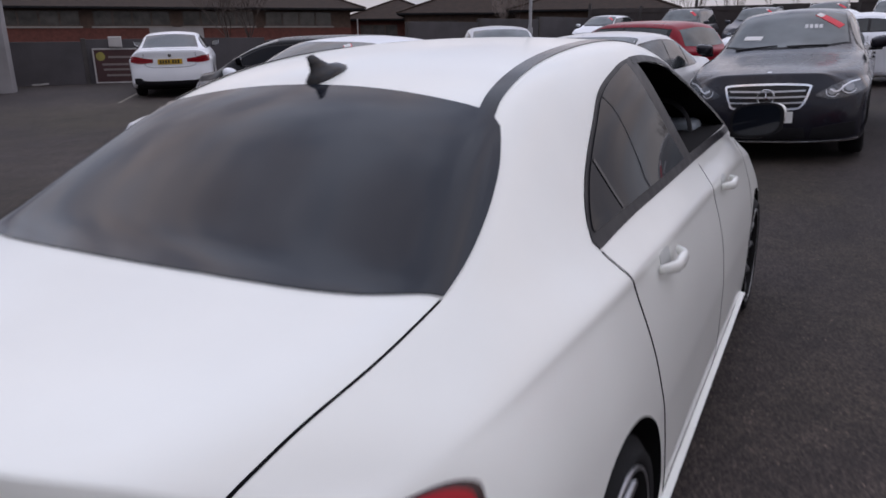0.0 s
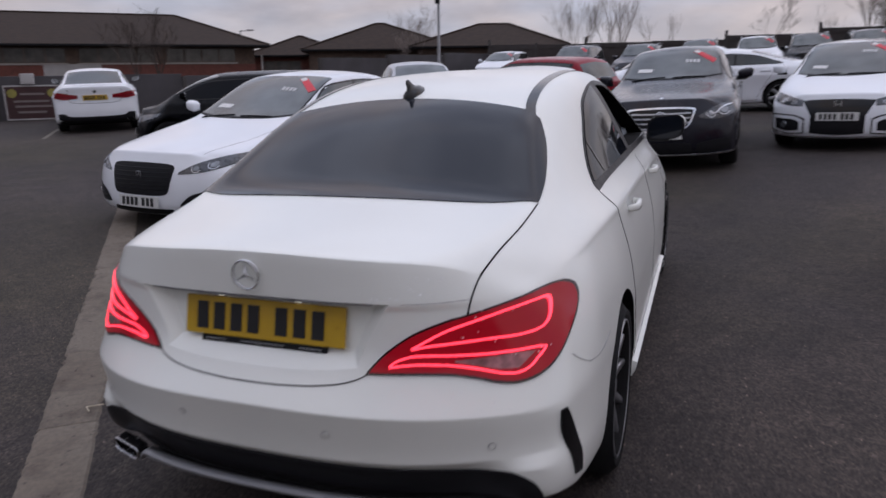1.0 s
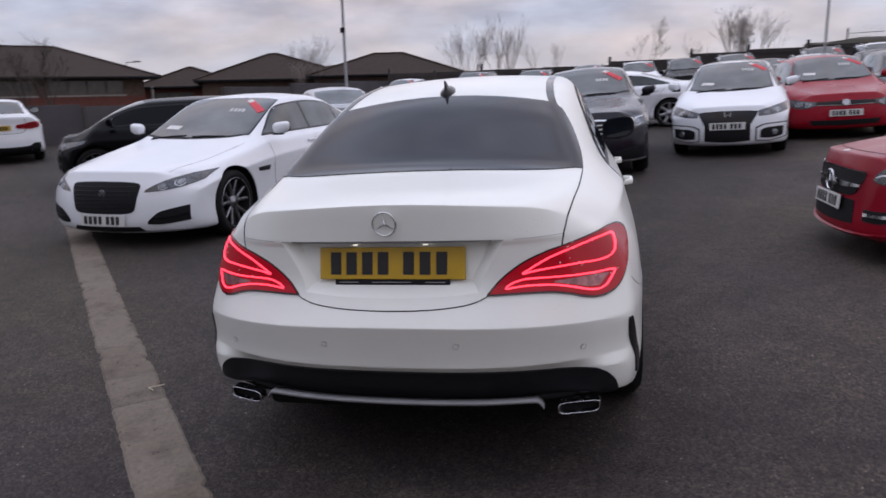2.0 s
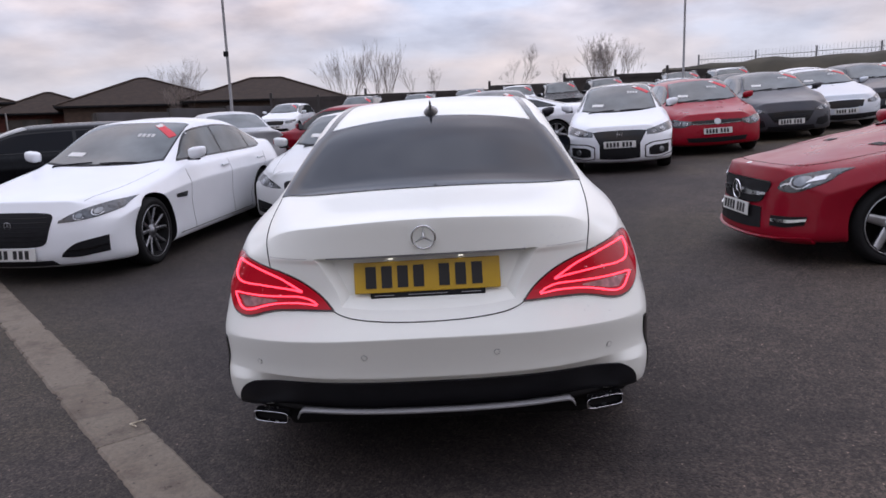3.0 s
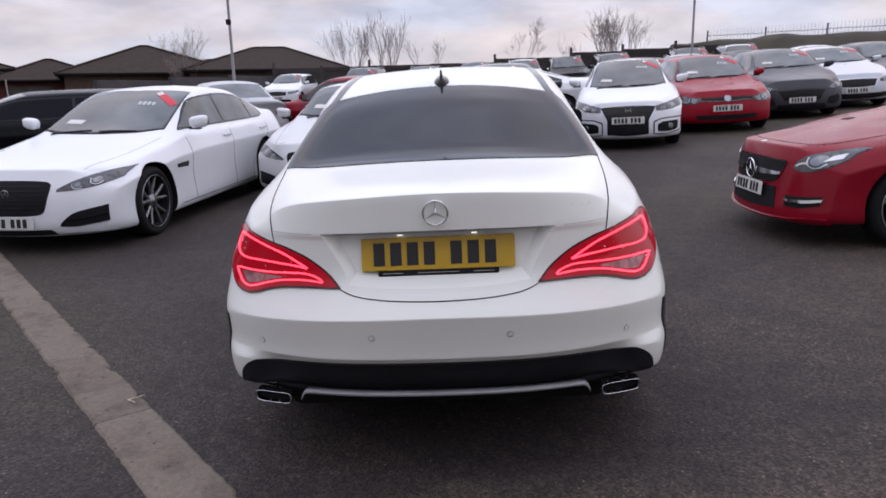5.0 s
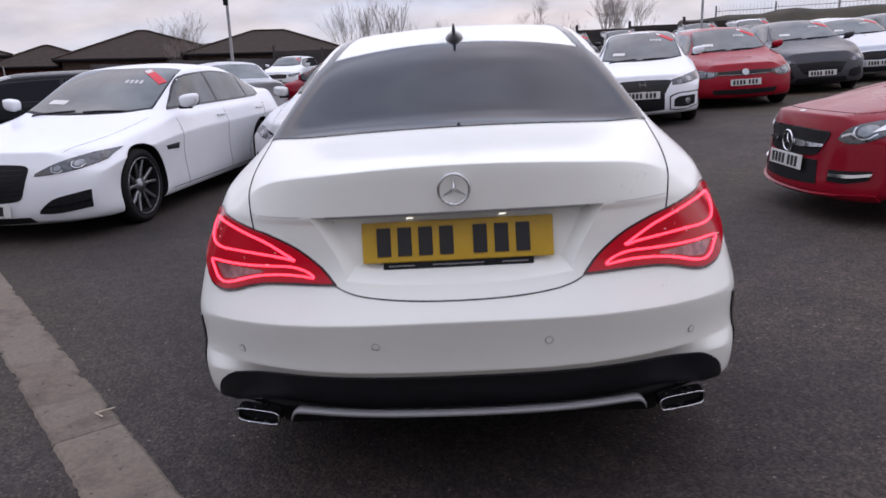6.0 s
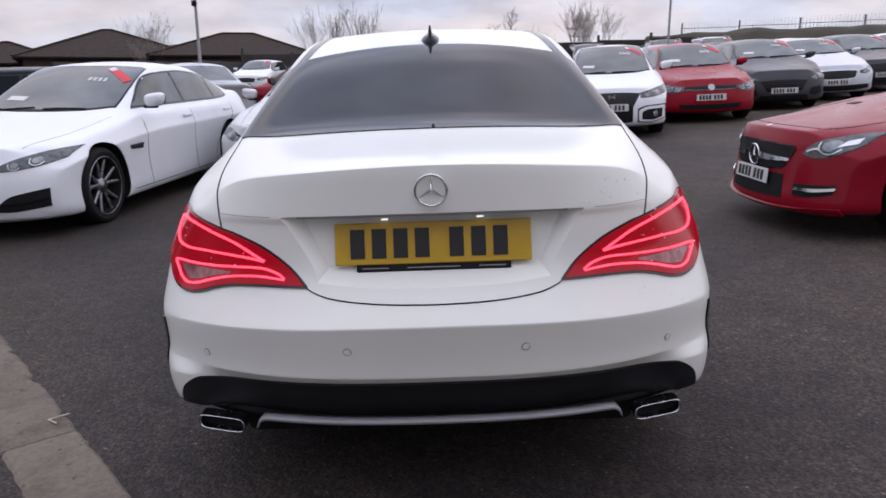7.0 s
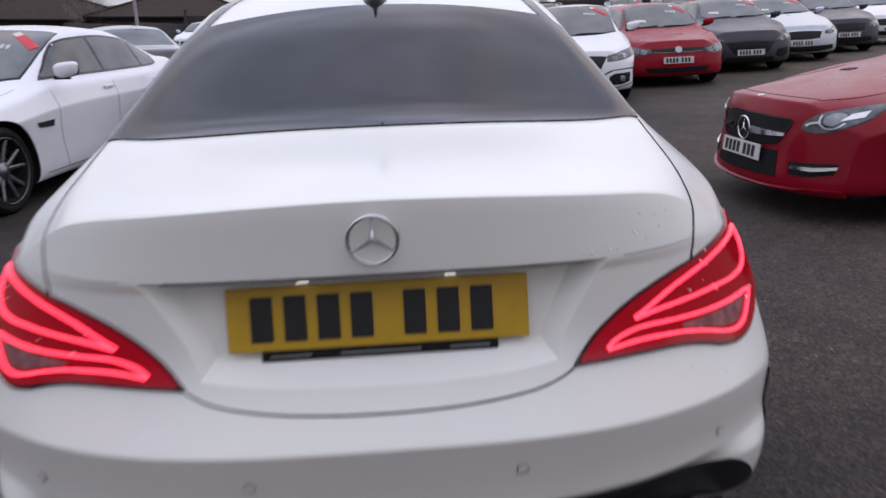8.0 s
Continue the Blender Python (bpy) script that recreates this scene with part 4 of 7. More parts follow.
    for s in (1, -1):
        bm = bmesh.new()
        box(bm, -0.009, 0.009, -0.004, 0.004, -0.0015, 0.0015, 0.0007)
        pm = part("plate_lamp", bm, PLAMP, ledge, "lit white plate lamp")
        pm.matrix_local = pose(s * 0.125, 0.004, -0.006)
    p, n = skin.at("rear", 0, 0.975, 0.010)
    star_badge(car, p.x, p.y, p.z, 0.044, -math.degrees(math.asin(max(-0.5, min(0.5, n.z)))))
    # bumper: black valance, silver lip, exhaust tips, sensors
    skin.patch("valance", [(-0.762, 0.318), (-0.70, 0.318), (-0.5, 0.320), (0, 0.320), (0.5, 0.320), (0.70, 0.318), (0.762, 0.318)],
               [(-0.762, 0.345), (-0.755, 0.378), (-0.737, 0.408), (-0.705, 0.432), (-0.66, 0.442), (-0.4, 0.456), (0, 0.459), (0.4, 0.456), (0.66, 0.442), (0.705, 0.432), (0.737, 0.408), (0.755, 0.378), (0.762, 0.345)], "rear", VALANCE, car, 0.006, 90, 6, "matt black rear valance")
    # black undertray: trim round the tips, painted shade in the void behind the lip
    bm = bmesh.new()
    loops = []
    for i in range(49):
        x = -0.70 + 1.40 * i / 48
        y = 0.075 + 0.20 * (abs(x) / 0.76) ** 3
        low = 0.304
        loops.append([bm.verts.new(q) for q in ((x, y - 0.035, 0.335), (x, y - 0.010, 0.300), (x, y, low), (x, y + 0.10, low), (x, y + 0.10, 0.335))])
    for p, q in zip(loops, loops[1:]):
        for j in range(5):
            bm.faces.new((p[j], p[(j + 1) % 5], q[(j + 1) % 5], q[j]))
    bm.faces.new(loops[0]); bm.faces.new(loops[-1][::-1])
    part("undertray", bm, DARKIN, car, "black undertray round the tips, painted shade behind the lip", True)
    lip_pts = [(-0.512, 0.316), (-0.500, 0.336), (-0.468, 0.345), (-0.25, 0.343), (0, 0.341), (0.25, 0.343), (0.468, 0.345), (0.500, 0.336), (0.512, 0.316)]
    bm = bmesh.new()
    loops = []
    for q in resample(lip_pts, 80):
        y = -0.010 + 0.05 * (abs(q.x) / 0.5) ** 3
        loops.append([bm.verts.new((q.x, y + dy, q.y + dz)) for dy, dz in ((0.004, 0.007), (-0.008, 0.004), (-0.009, -0.005), (0.012, -0.008), (0.035, 0.003))])
    for a, b in zip(loops, loops[1:]):
        for j in range(5):
            bm.faces.new((a[j], a[(j + 1) % 5], b[(j + 1) % 5], b[j]))
    part("valance_lip", bm, LIPM, car, "silver diffuser lip", True)
    for s in (1, -1):
        def tip_ring(y, k, dz=0.0):
            out = []
            for j in range(28):
                a = 2 * math.pi * j / 28
                cx, sx = math.cos(a), math.sin(a)
                ex = k * 0.073 * math.copysign(abs(cx) ** 0.36, cx)
                out.append((s * 0.630 + ex, y + 0.30 * s * ex, 0.301 + dz + k * 0.0215 * math.copysign(abs(sx) ** 0.5, sx) + 0.02 * k * 0.070 * math.copysign(abs(cx) ** 0.36, cx) * s))
            return out
        bm = bmesh.new()
        rings = [[bm.verts.new(q) for q in tip_ring(y, k)] for y, k in ((0.14, 1.0), (0.098, 1.0), (0.092, 0.985), (0.092, 0.93), (0.100, 0.90), (0.125, 0.88))]
        for a, b in zip(rings, rings[1:]):
            for j in range(28):
                bm.faces.new((a[j], a[(j + 1) % 28], b[(j + 1) % 28], b[j]))
        tip = part("exhaust_tip", bm, TIPMETAL, car, "flat oval chrome exhaust tip", True)
        bm = bmesh.new()
        bm.faces.new([bm.verts.new(q) for q in tip_ring(0.120, 0.89)])
        part("bore", bm, DARKIN, tip)
    for x, z in ((-0.645, 0.525), (-0.232, 0.566), (0.232, 0.566), (0.645, 0.525)):
        p, n = skin.at("rear", x, z, 0.001)
        bm = bmesh.new()
        ring_mesh(bm, [(0.0, 0.0108), (0.002, 0.0108), (0.002, 0.0097), (0.001, 0.0097)], 20)
        sen = part("sensor_ring", bm, STRIP, car)
        sen.matrix_local = Matrix.Translation(p) @ n.to_track_quat("X", "Z").to_matrix().to_4x4()
        bm = bmesh.new()
        ring_mesh(bm, [(0.0, 0.0095), (0.0022, 0.009), (0.0024, 0.0003)], 20)
        part("sensor", bm, WHITE, sen)
    # a few water drops left on the paint and the lamp
    rng = random.Random(9)
    bm = bmesh.new()
    spots = [(rng.uniform(0.44, 0.57), rng.uniform(0.925, 0.985)) for _ in range(16)]
    spots += [(rng.uniform(0.55, 0.76), rng.uniform(0.74, 0.88)) for _ in range(22)]
    spots += [(rng.uniform(0.45, 0.75), rng.uniform(0.60, 0.68)) for _ in range(8)]
    spots += [(rng.uniform(-0.74, -0.45), rng.uniform(0.74, 0.88)) for _ in range(7)]
    spots += [(0.35 + 0.016 * i, 0.922 + rng.uniform(-0.002, 0.003)) for i in range(5)]
    for x, z in spots:
        p, n = skin.at("rear", x, z, 0.009 if 0.70 < z < 0.90 and abs(x) > 0.5 else 0.0005)
        r = rng.uniform(0.0011, 0.0026)
        made = bmesh.ops.create_icosphere(bm, subdivisions=1, radius=r)["verts"]
        bmesh.ops.translate(bm, verts=made, vec=p)
    drops = part("water_drops", bm, DROP, None, "", True)
    drops.matrix_world = car.matrix_world.copy()
    tagged(drops, "small clear water drops on white paint and lamp", "water drops", kind="stuff")
    for x, y in ((0.775, 0.98), (-0.775, 0.98), (0.762, 3.68), (-0.762, 3.68)):
        add_wheel(car, x, y, 0.322, 0.215, 0.252, 5, True, ALLOY)
    bm = bmesh.new()
    box(bm, -0.70, 0.70, 0.55, 4.3, 0.19, 0.30, 0.02)
    # added dark box that stands in for the deep shade below the tail
    box(bm, -0.60, 0.60, 0.20, 0.60, 0.205, 0.31, 0.04)
    part("underbody", bm, DARKIN, car, "black underside with an added shade box below the tail")
    return car


coupe()


# ---- the other parked cars ----
ROWS_SIDE = [(0, 0.90), (0.09, 0.975), (0.20, 0.988), (0.40, 0.978), (0.60, 0.982), (0.80, 1.0), (0.90, 0.975), (1, 0.9)]


def car_shape(L, W, H, deck, cowl, nose, y_base, y_roof_r, y_roof_f, y_cowl, roof_w=0.66, belt=None, base=0.155, tail_drop=0.0, bow_r=0.16, bow_f=0.34):
    """The curves of a car L long, 2 W wide and H high: deck, cowl and nose are the heights of boot, windscreen foot and bonnet edge,
    y_base to y_roof_r the rear window, y_roof_f to y_cowl the windscreen, all from the tail."""
    belt = belt or (deck - 0.08)
    mid = (y_roof_r + y_roof_f) / 2
    wr = W * roof_w
    k = 1.02
    zs_r = min(belt, deck - 0.05)
    return dict(
        creases=((5, 0.55), (8, 0.35), (9, 0.3)),
        W=[(0, 0.93 * W * k), (0.4, 0.985 * W * k), (0.9, W * k), (L - 1.2, W * k), (L - 0.5, 0.985 * W * k), (L - 0.15, 0.95 * W * k), (L, 0.91 * W * k)],
        zb=[(0, base + 0.08), (0.8, base), (L - 0.7, base), (L, base + 0.02)],
        zs=[(0, zs_r - tail_drop), (0.5, zs_r), (1.2, belt), (y_cowl - 0.4, belt - 0.02), (y_cowl + 0.3, cowl - 0.10), (L - 0.4, nose - 0.035), (L, nose - 0.10)],
        ws=[(0, 0.84 * W), (0.5, 0.90 * W), (1.2, 0.955 * W), (y_cowl, 0.95 * W), (L - 0.6, 0.90 * W), (L, 0.78 * W)],
        w7=[(0, 0.76 * W), (y_base, 0.80 * W), (y_base + 0.5, 0.885 * W), (y_cowl - 0.3, 0.885 * W), (y_cowl + 0.15, 0.84 * W), (L - 0.5, 0.76 * W), (L, 0.66 * W)],
        z7=[(0, deck - 0.035), (y_base, deck - 0.03), (y_base + 0.5, belt + 0.045), (y_cowl - 0.3, belt + 0.03), (y_cowl + 0.15, cowl - 0.045), (L - 0.5, nose + 0.0), (L, nose - 0.05)],
        w8=[(0, 0.68 * W), (y_base, 0.72 * W), (y_roof_r, wr), (mid, wr * 1.02), (y_roof_f, wr), (y_cowl, 0.74 * W), (L - 0.5, 0.62 * W), (L, 0.54 * W)],
        z8=[(0, deck - 0.012), (y_base, deck), (y_roof_r, H - 0.095), (mid, H - 0.055), (y_roof_f, H - 0.085), (y_cowl, cowl - 0.012), (L - 0.5, nose + 0.03), (L, nose - 0.01)],
        zc=[(0, deck), (y_base, deck + 0.02), (y_roof_r, H - 0.035), (mid, H), (y_roof_f, H - 0.03), (y_cowl, cowl + 0.02), (L - 0.5, nose + 0.055), (L, nose)])


def make_car(label, paint_mat, L, W, H, deck, cowl, nose, y_base, y_roof_r, y_roof_f, y_cowl, wheels, wheel_r=0.33, roof_w=0.66, belt=None, base=0.155,
             spokes=5, twin=True, alloy=None, pillar=None, bow_f=0.34, bow_r=0.2, sticker=True, cards=True, front=None, rear=None, level=2, glass=None, roof_mat=None,
             rails=False, front_in=None, rear_in=None, handles=True, plate_z=0.42, group="cars on display", mirror_mat=None, side_extra=None, third=0.0, side_glass=None):
    car = new("car")
    tagged(car, label, "car", group)
    glass = glass or GLASS
    cv = car_shape(L, W, H, deck, cowl, nose, y_base, y_roof_r, y_roof_f, y_cowl, roof_w, belt, base)
    belt = belt or deck - 0.08
    st = sorted({0.0, 0.1, 0.3, 0.5 * y_base if y_base > 0.7 else 0.45, y_base, (y_base + y_roof_r) / 2, y_roof_r, y_roof_r + 0.3, (y_roof_r + y_roof_f) / 2, y_roof_f - 0.25, y_roof_f,
                 (y_roof_f + y_cowl) / 2, y_cowl, y_cowl + 0.35, L - 0.75, L - 0.4, L - 0.12, L})
    st = [a for i, a in enumerate(st) if i == 0 or a - st[i - 1] > 0.05]
    if st[-1] < L:
        st.append(L)
    r_in = rear_in or [0.08, 0.01, 0.0, 0.0, 0.03, 0.04, 0.03, 0.02]
    f_in = front_in or [0.10, 0.03, 0.0, 0.0, 0.01, 0.04, 0.09, 0.14]
    smooth = body_mesh("body", cv, st, ROWS_SIDE, (r_in, bow_r, W), (f_in, bow_f, W), level=level, sharp_front=((1, 0, 0.6), (7, 1, 0.45)))
    skin = Skin(smooth)
    body = new("body", cut_arches(smooth, paint_mat, [(y, wheel_r) for y in wheels], wheel_r + 0.042, W - 0.02))
    body.parent = car
    z7 = lambda y: pchip(cv["z7"], y)  # noqa: E731
    z8 = lambda y: pchip(cv["z8"], y)  # noqa: E731
    # windscreen and rear window
    ww, wr = pchip(cv["w8"], y_cowl), pchip(cv["w8"], y_roof_f)
    screen = skin.patch("windscreen", [(-ww * 0.97, y_cowl - 0.12), (-ww * 0.6, y_cowl - 0.02), (0, y_cowl + 0.03), (ww * 0.6, y_cowl - 0.02), (ww * 0.97, y_cowl - 0.12)],
                        [(-wr * 0.93, y_roof_f - 0.08), (0, y_roof_f + 0.02), (wr * 0.93, y_roof_f - 0.08)], "top", glass, car, 0.004, 30, 10, "sloping windscreen")
    skin.patch("screen_surround", [(-ww * 1.0, y_cowl - 0.10), (-ww * 0.6, y_cowl + 0.03), (0, y_cowl + 0.085), (ww * 0.6, y_cowl + 0.03), (ww * 1.0, y_cowl - 0.10)],
               [(-wr * 0.94, y_roof_f - 0.086), (0, y_roof_f + 0.01), (wr * 0.94, y_roof_f - 0.086)], "top", TRIM, car, 0.0025, 30, 10, "black screen surround and wiper cowl")
    for x in (-0.12, 0.40):
        skin.line("wiper", [(x * 1.3, y_cowl + 0.045), (x + 0.10, y_cowl + 0.025), (x - 0.32, y_cowl - 0.005)], "top", 0.012, TRIM, car, 0.014, 16)
    if sticker:
        skin.patch("sticker", [(-wr * 0.42, y_roof_f + 0.10), (-wr * 0.88, y_roof_f + 0.36)], [(-wr * 0.50, y_roof_f + 0.035), (-wr * 0.96, y_roof_f + 0.28)], "top", STICK, car, 0.009, 8, 3, "red sales sticker on the glass")
        skin.patch("label", [(-wr * 0.43, y_roof_f + 0.10), (-wr * 0.53, y_roof_f + 0.155)], [(-wr * 0.50, y_roof_f + 0.045), (-wr * 0.60, y_roof_f + 0.10)], "top", PAPER, car, 0.011, 4, 2, "white label")
    if cards:
        skin.patch("price_card", [(ww * 0.42, y_cowl - 0.16), (ww * 0.72, y_cowl - 0.20)], [(ww * 0.40, y_cowl - 0.235), (ww * 0.70, y_cowl - 0.275)], "top", PAPER, car, 0.008, 4, 3, "white price card")
        for k in range(4):
            x = -wr * (0.30 + 0.085 * k)
            skin.line("bar", [(x, y_roof_f + 0.30), (x - 0.004, y_roof_f + 0.37)], "top", 0.035, PALE, car, 0.008, 4)
    wb, wq = pchip(cv["w8"], y_base), pchip(cv["w8"], y_roof_r)
    skin.patch("rear_window", [(-wb * 0.94, y_base + 0.06), (0, y_base + 0.02), (wb * 0.94, y_base + 0.06)], [(-wq * 0.90, y_roof_r + 0.02), (0, y_roof_r - 0.02), (wq * 0.90, y_roof_r + 0.02)],
               "top" if y_roof_r - y_base > 0.3 else "rear", glass, car, 0.004, 30, 8, "rear window") if y_roof_r - y_base > 0.3 else skin.patch(
        "rear_window", [(-wb * 0.90, deck + 0.07), (0, deck + 0.05), (wb * 0.90, deck + 0.07)], [(-wq * 0.88, H - 0.16), (0, H - 0.12), (wq * 0.88, H - 0.16)], "rear", glass, car, 0.004, 30, 8, "rear window")
    if roof_mat:
        skin.patch("roof_panel", [(-wr * 0.90, y_roof_r + 0.08), (0, y_roof_r + 0.02), (wr * 0.90, y_roof_r + 0.08)], [(-wr * 0.90, y_roof_f - 0.10), (0, y_roof_f - 0.01), (wr * 0.90, y_roof_f - 0.10)], "top", roof_mat, car, 0.003, 24, 10, "black roof panel")
    # side windows
    ya, yb = y_base + (0.30 if y_roof_r - y_base > 0.3 else 0.35), y_cowl - 0.22
    ys = [ya + (yb - ya) * i / 14 for i in range(15)]
    low = [(y, z7(y) + 0.012) for y in ys]
    top = [(y, max(z7(y) + 0.018, z8(y) - 0.055)) for y in ys]
    pillar = pillar or (ya + yb) / 2 - 0.05
    for side, s in (("right", 1), ("left", -1)):
        skin.patch("window_surround", low, top, side, GLOSSB, car, 0.003, 40, 6, "black window surround", (False, True))
        cuts3 = [ya + 0.07, pillar, yb - 0.06] if not third else [ya + 0.07, ya + 0.07 + third, pillar, yb - 0.06]
        for y0, y1 in [(a + (0.025 if i else 0.0), b - (0.025 if i < len(cuts3) - 2 else 0.0)) for i, (a, b) in enumerate(zip(cuts3, cuts3[1:]))]:
            yy = [y0 + (y1 - y0) * i / 10 for i in range(11)]
            skin.patch("side_window", [(y, z7(y) + 0.03) for y in yy], [(y, max(z7(y) + 0.045, z8(y) - 0.075)) for y in yy], side, side_glass or SIDEG, car, 0.006, 20, 6, "", (False, True))
        zf = belt - 0.02
        skin.line("door_joint", [(pillar, zf), (pillar + 0.02, 0.55), (pillar, base + 0.10)], side, 0.0045, GAP, car, 0.0015, 24)
        skin.line("door_joint", [(yb + 0.02, zf - 0.02), (yb + 0.04, 0.55), (yb, base + 0.10)], side, 0.0045, GAP, car, 0.0015, 24)
        skin.line("door_joint", [(ya + 0.10, zf), (ya + 0.22, zf - 0.15), (wheels[0] + wheel_r + 0.10, 0.45), (wheels[0] + wheel_r + 0.14, base + 0.10)], side, 0.0045, GAP, car, 0.0015, 24)
        skin.line("sill_joint", [(wheels[0] + wheel_r + 0.12, base + 0.11), (wheels[1] - wheel_r - 0.14, base + 0.11)], side, 0.006, GAP, car, 0.0015, 20)
        if handles:
            for yh in (ya + 0.34, pillar + 0.15):
                p, n = skin.at(side, yh, zf - 0.065, 0.014)
                bm = bmesh.new()
                box(bm, -0.012, 0.012, -0.10, 0.10, -0.013, 0.013, 0.006)
                h = part("door_handle", bm, paint_mat, car, "")
                h.matrix_local = Matrix.Translation(p)
        mirror_cap(car, s * (W - 0.06), yb - 0.10, belt + 0.095, mirror_mat or paint_mat, 0.84)
        if side_extra:
            side_extra(skin, car, side, s)
    for y in wheels:
        for s in (1, -1):
            add_wheel(car, s * (W - 0.125), y, wheel_r, 0.22, wheel_r - 0.086, spokes, twin, alloy or ALLOY)
    bm = bmesh.new()
    box(bm, -W * 0.8, W * 0.8, 0.3, L - 0.3, base + 0.03, base + 0.16, 0.02)
    part("underbody", bm, DARKIN, car)
    if rails:
        for s in (1, -1):
            bm = bmesh.new()
            for y0, y1 in ((y_roof_r + 0.15, y_roof_f - 0.2),):
                pr = []
                for i in range(12):
                    y = y0 + (y1 - y0) * i / 11
                    z = z8(y) + 0.012 + 0.035 * min(1, 3 * min(i, 11 - i) / 11)
                    x = s * pchip(cv["w8"], y) * 0.96
                    pr.append([bm.verts.new((x + dx, y, z + dz)) for dx, dz in ((-0.014, -0.01), (0.014, -0.01), (0.014, 0.012), (-0.014, 0.012))])
                for a, b in zip(pr, pr[1:]):
                    for j in range(4):
                        bm.faces.new((a[j], a[(j + 1) % 4], b[(j + 1) % 4], b[j]))
            part("roof_rail", bm, ALLOY, car)
    if front:
        front(skin, car, L, W)
    if rear:
        rear(skin, car, L, W)
    return car


def park(car, L, x, y, rz, front_at=True):
    """Stand a car so that the middle of its nose (or tail) is at x, y."""
    a = radians(rz)
    ahead = Vector((-math.sin(a), math.cos(a)))
    c = Vector((x, y)) - ahead * L / 2 if front_at else Vector((x, y)) + ahead * L / 2
    car.matrix_world = on_ground(c.x, c.y, rz) @ Matrix.Translation((0, -L / 2, 0))
    return car


def both(skin, name, low, up, material, car, off=0.005, label="", n=24, m=6, smooth=(True, True), side="front"):
    return [skin.patch(name, low, up, side, material, car, off, n, m, label, smooth, mi) for mi in (False, True)]


def headlamps(skin, car, low, up, pods):
    """A pair of lamps: dark rim, clear lens, round reflectors with a bright half ring about each."""
    cx, cz = sum(p[0] for p in low + up) / len(low + up), sum(p[1] for p in low + up) / len(low + up)

    def grow(line, k):
        return [(cx + (x - cx) * k, cz + (z - cz) * (1 + (k - 1) * 2.2)) for x, z in line]
    for mi in (False, True):
        lamp = skin.patch("headlamp", grow(low, 1.04), grow(up, 1.04), "front", LAMPD, car, 0.004, 28, 6, "clear headlamp with dark rim", mirror=mi)
        skin.patch("lens", low, up, "front", HEADL, lamp, 0.008, 28, 6, mirror=mi)
        for x, z, r in pods:
            ring = [(x + r * math.cos(a), z + 0.85 * r * math.sin(a)) for a in (math.pi * k / 10 for k in range(11))]
            under_ring = [(px_, 2 * z - pz_) for px_, pz_ in ring]
            skin.patch("reflector", under_ring, ring, "front", LAMPC, lamp, 0.012, 16, 4, mirror=mi)
            k = 1.45
            skin.line("light_guide", [(x - r * k, z + r * 0.6), (x - r * k * 0.92, z - r * 0.6), (x - r * 0.3, z - r * 1.25), (x + r * 0.7, z - r * 1.2), (x + r * k, z - r * 0.5)], "front", r * 0.20, LAMPW, lamp, 0.013, 18, mirror=mi)


def slats(skin, car, x, zs, thick, material, off=0.012):
    for z in zs:
        skin.line("slat", [(-x, z), (0, z - 0.005), (x, z)], "front", thick, material, car, off, 24)


def front_plate(skin, car, z, off=0.012, tilt=6):
    p, n = skin.at("front", 0, z, off)
    return plate(car, p.y, z, facing=1, tilt=-tilt)


def xf_front(skin, car, L, W):
    g = skin.patch("grille", [(-0.36, 0.44), (-0.30, 0.372), (0, 0.362), (0.30, 0.372), (0.36, 0.44)], [(-0.39, 0.58), (-0.36, 0.652), (0, 0.668), (0.36, 0.652), (0.39, 0.58)], "front", TRIM, car, 0.006, 40, 10, "black mesh grille")
    for z in (0.42, 0.46, 0.50, 0.54, 0.58, 0.62):
        skin.line("slat", [(-0.35, z), (0, z), (0.35, z)], "front", 0.006, GLOSSB, g, 0.009, 20)
    p, n = skin.at("front", 0, 0.56, 0.012)
    star_badge(car, 0, p.y, 0.56, 0.036, 0, 180, ALLOY)
    headlamps(skin, car, [(0.45, 0.572), (0.60, 0.582), (0.75, 0.608), (0.87, 0.655)], [(0.455, 0.590), (0.58, 0.654), (0.74, 0.706), (0.875, 0.728)], [(0.600, 0.616, 0.026), (0.725, 0.646, 0.028)])
    both(skin, "intake", [(0.46, 0.262), (0.60, 0.255), (0.82, 0.285)], [(0.47, 0.290), (0.56, 0.368), (0.66, 0.400), (0.82, 0.432)], TRIM, car, 0.006, "black side intake")
    both(skin, "intake_bar", [(0.50, 0.312), (0.66, 0.316), (0.81, 0.342)], [(0.50, 0.322), (0.66, 0.328), (0.81, 0.356)], GLOSSB, car, 0.016)
    skin.patch("lower_intake", [(-0.42, 0.19), (0, 0.18), (0.42, 0.19)], [(-0.38, 0.235), (0, 0.23), (0.38, 0.235)], "front", TRIM, car, 0.006, 30, 4, "black lower intake")
    front_plate(skin, car, 0.300)
    for s in (1, -1):
        skin.line("bonnet_joint", [(s * 0.60, L - 0.30), (s * 0.70, L - 0.8), (s * 0.75, L - 1.45)], "top", 0.0025, GAP, car, 0.0012, 30)


def xf_side(skin, car, side, s):
    skin.patch("wing_vent", [(3.36, 0.61), (3.58, 0.62)], [(3.34, 0.665), (3.60, 0.66)], side, GLOSSB, car, 0.006, 10, 3, "black wing vent")


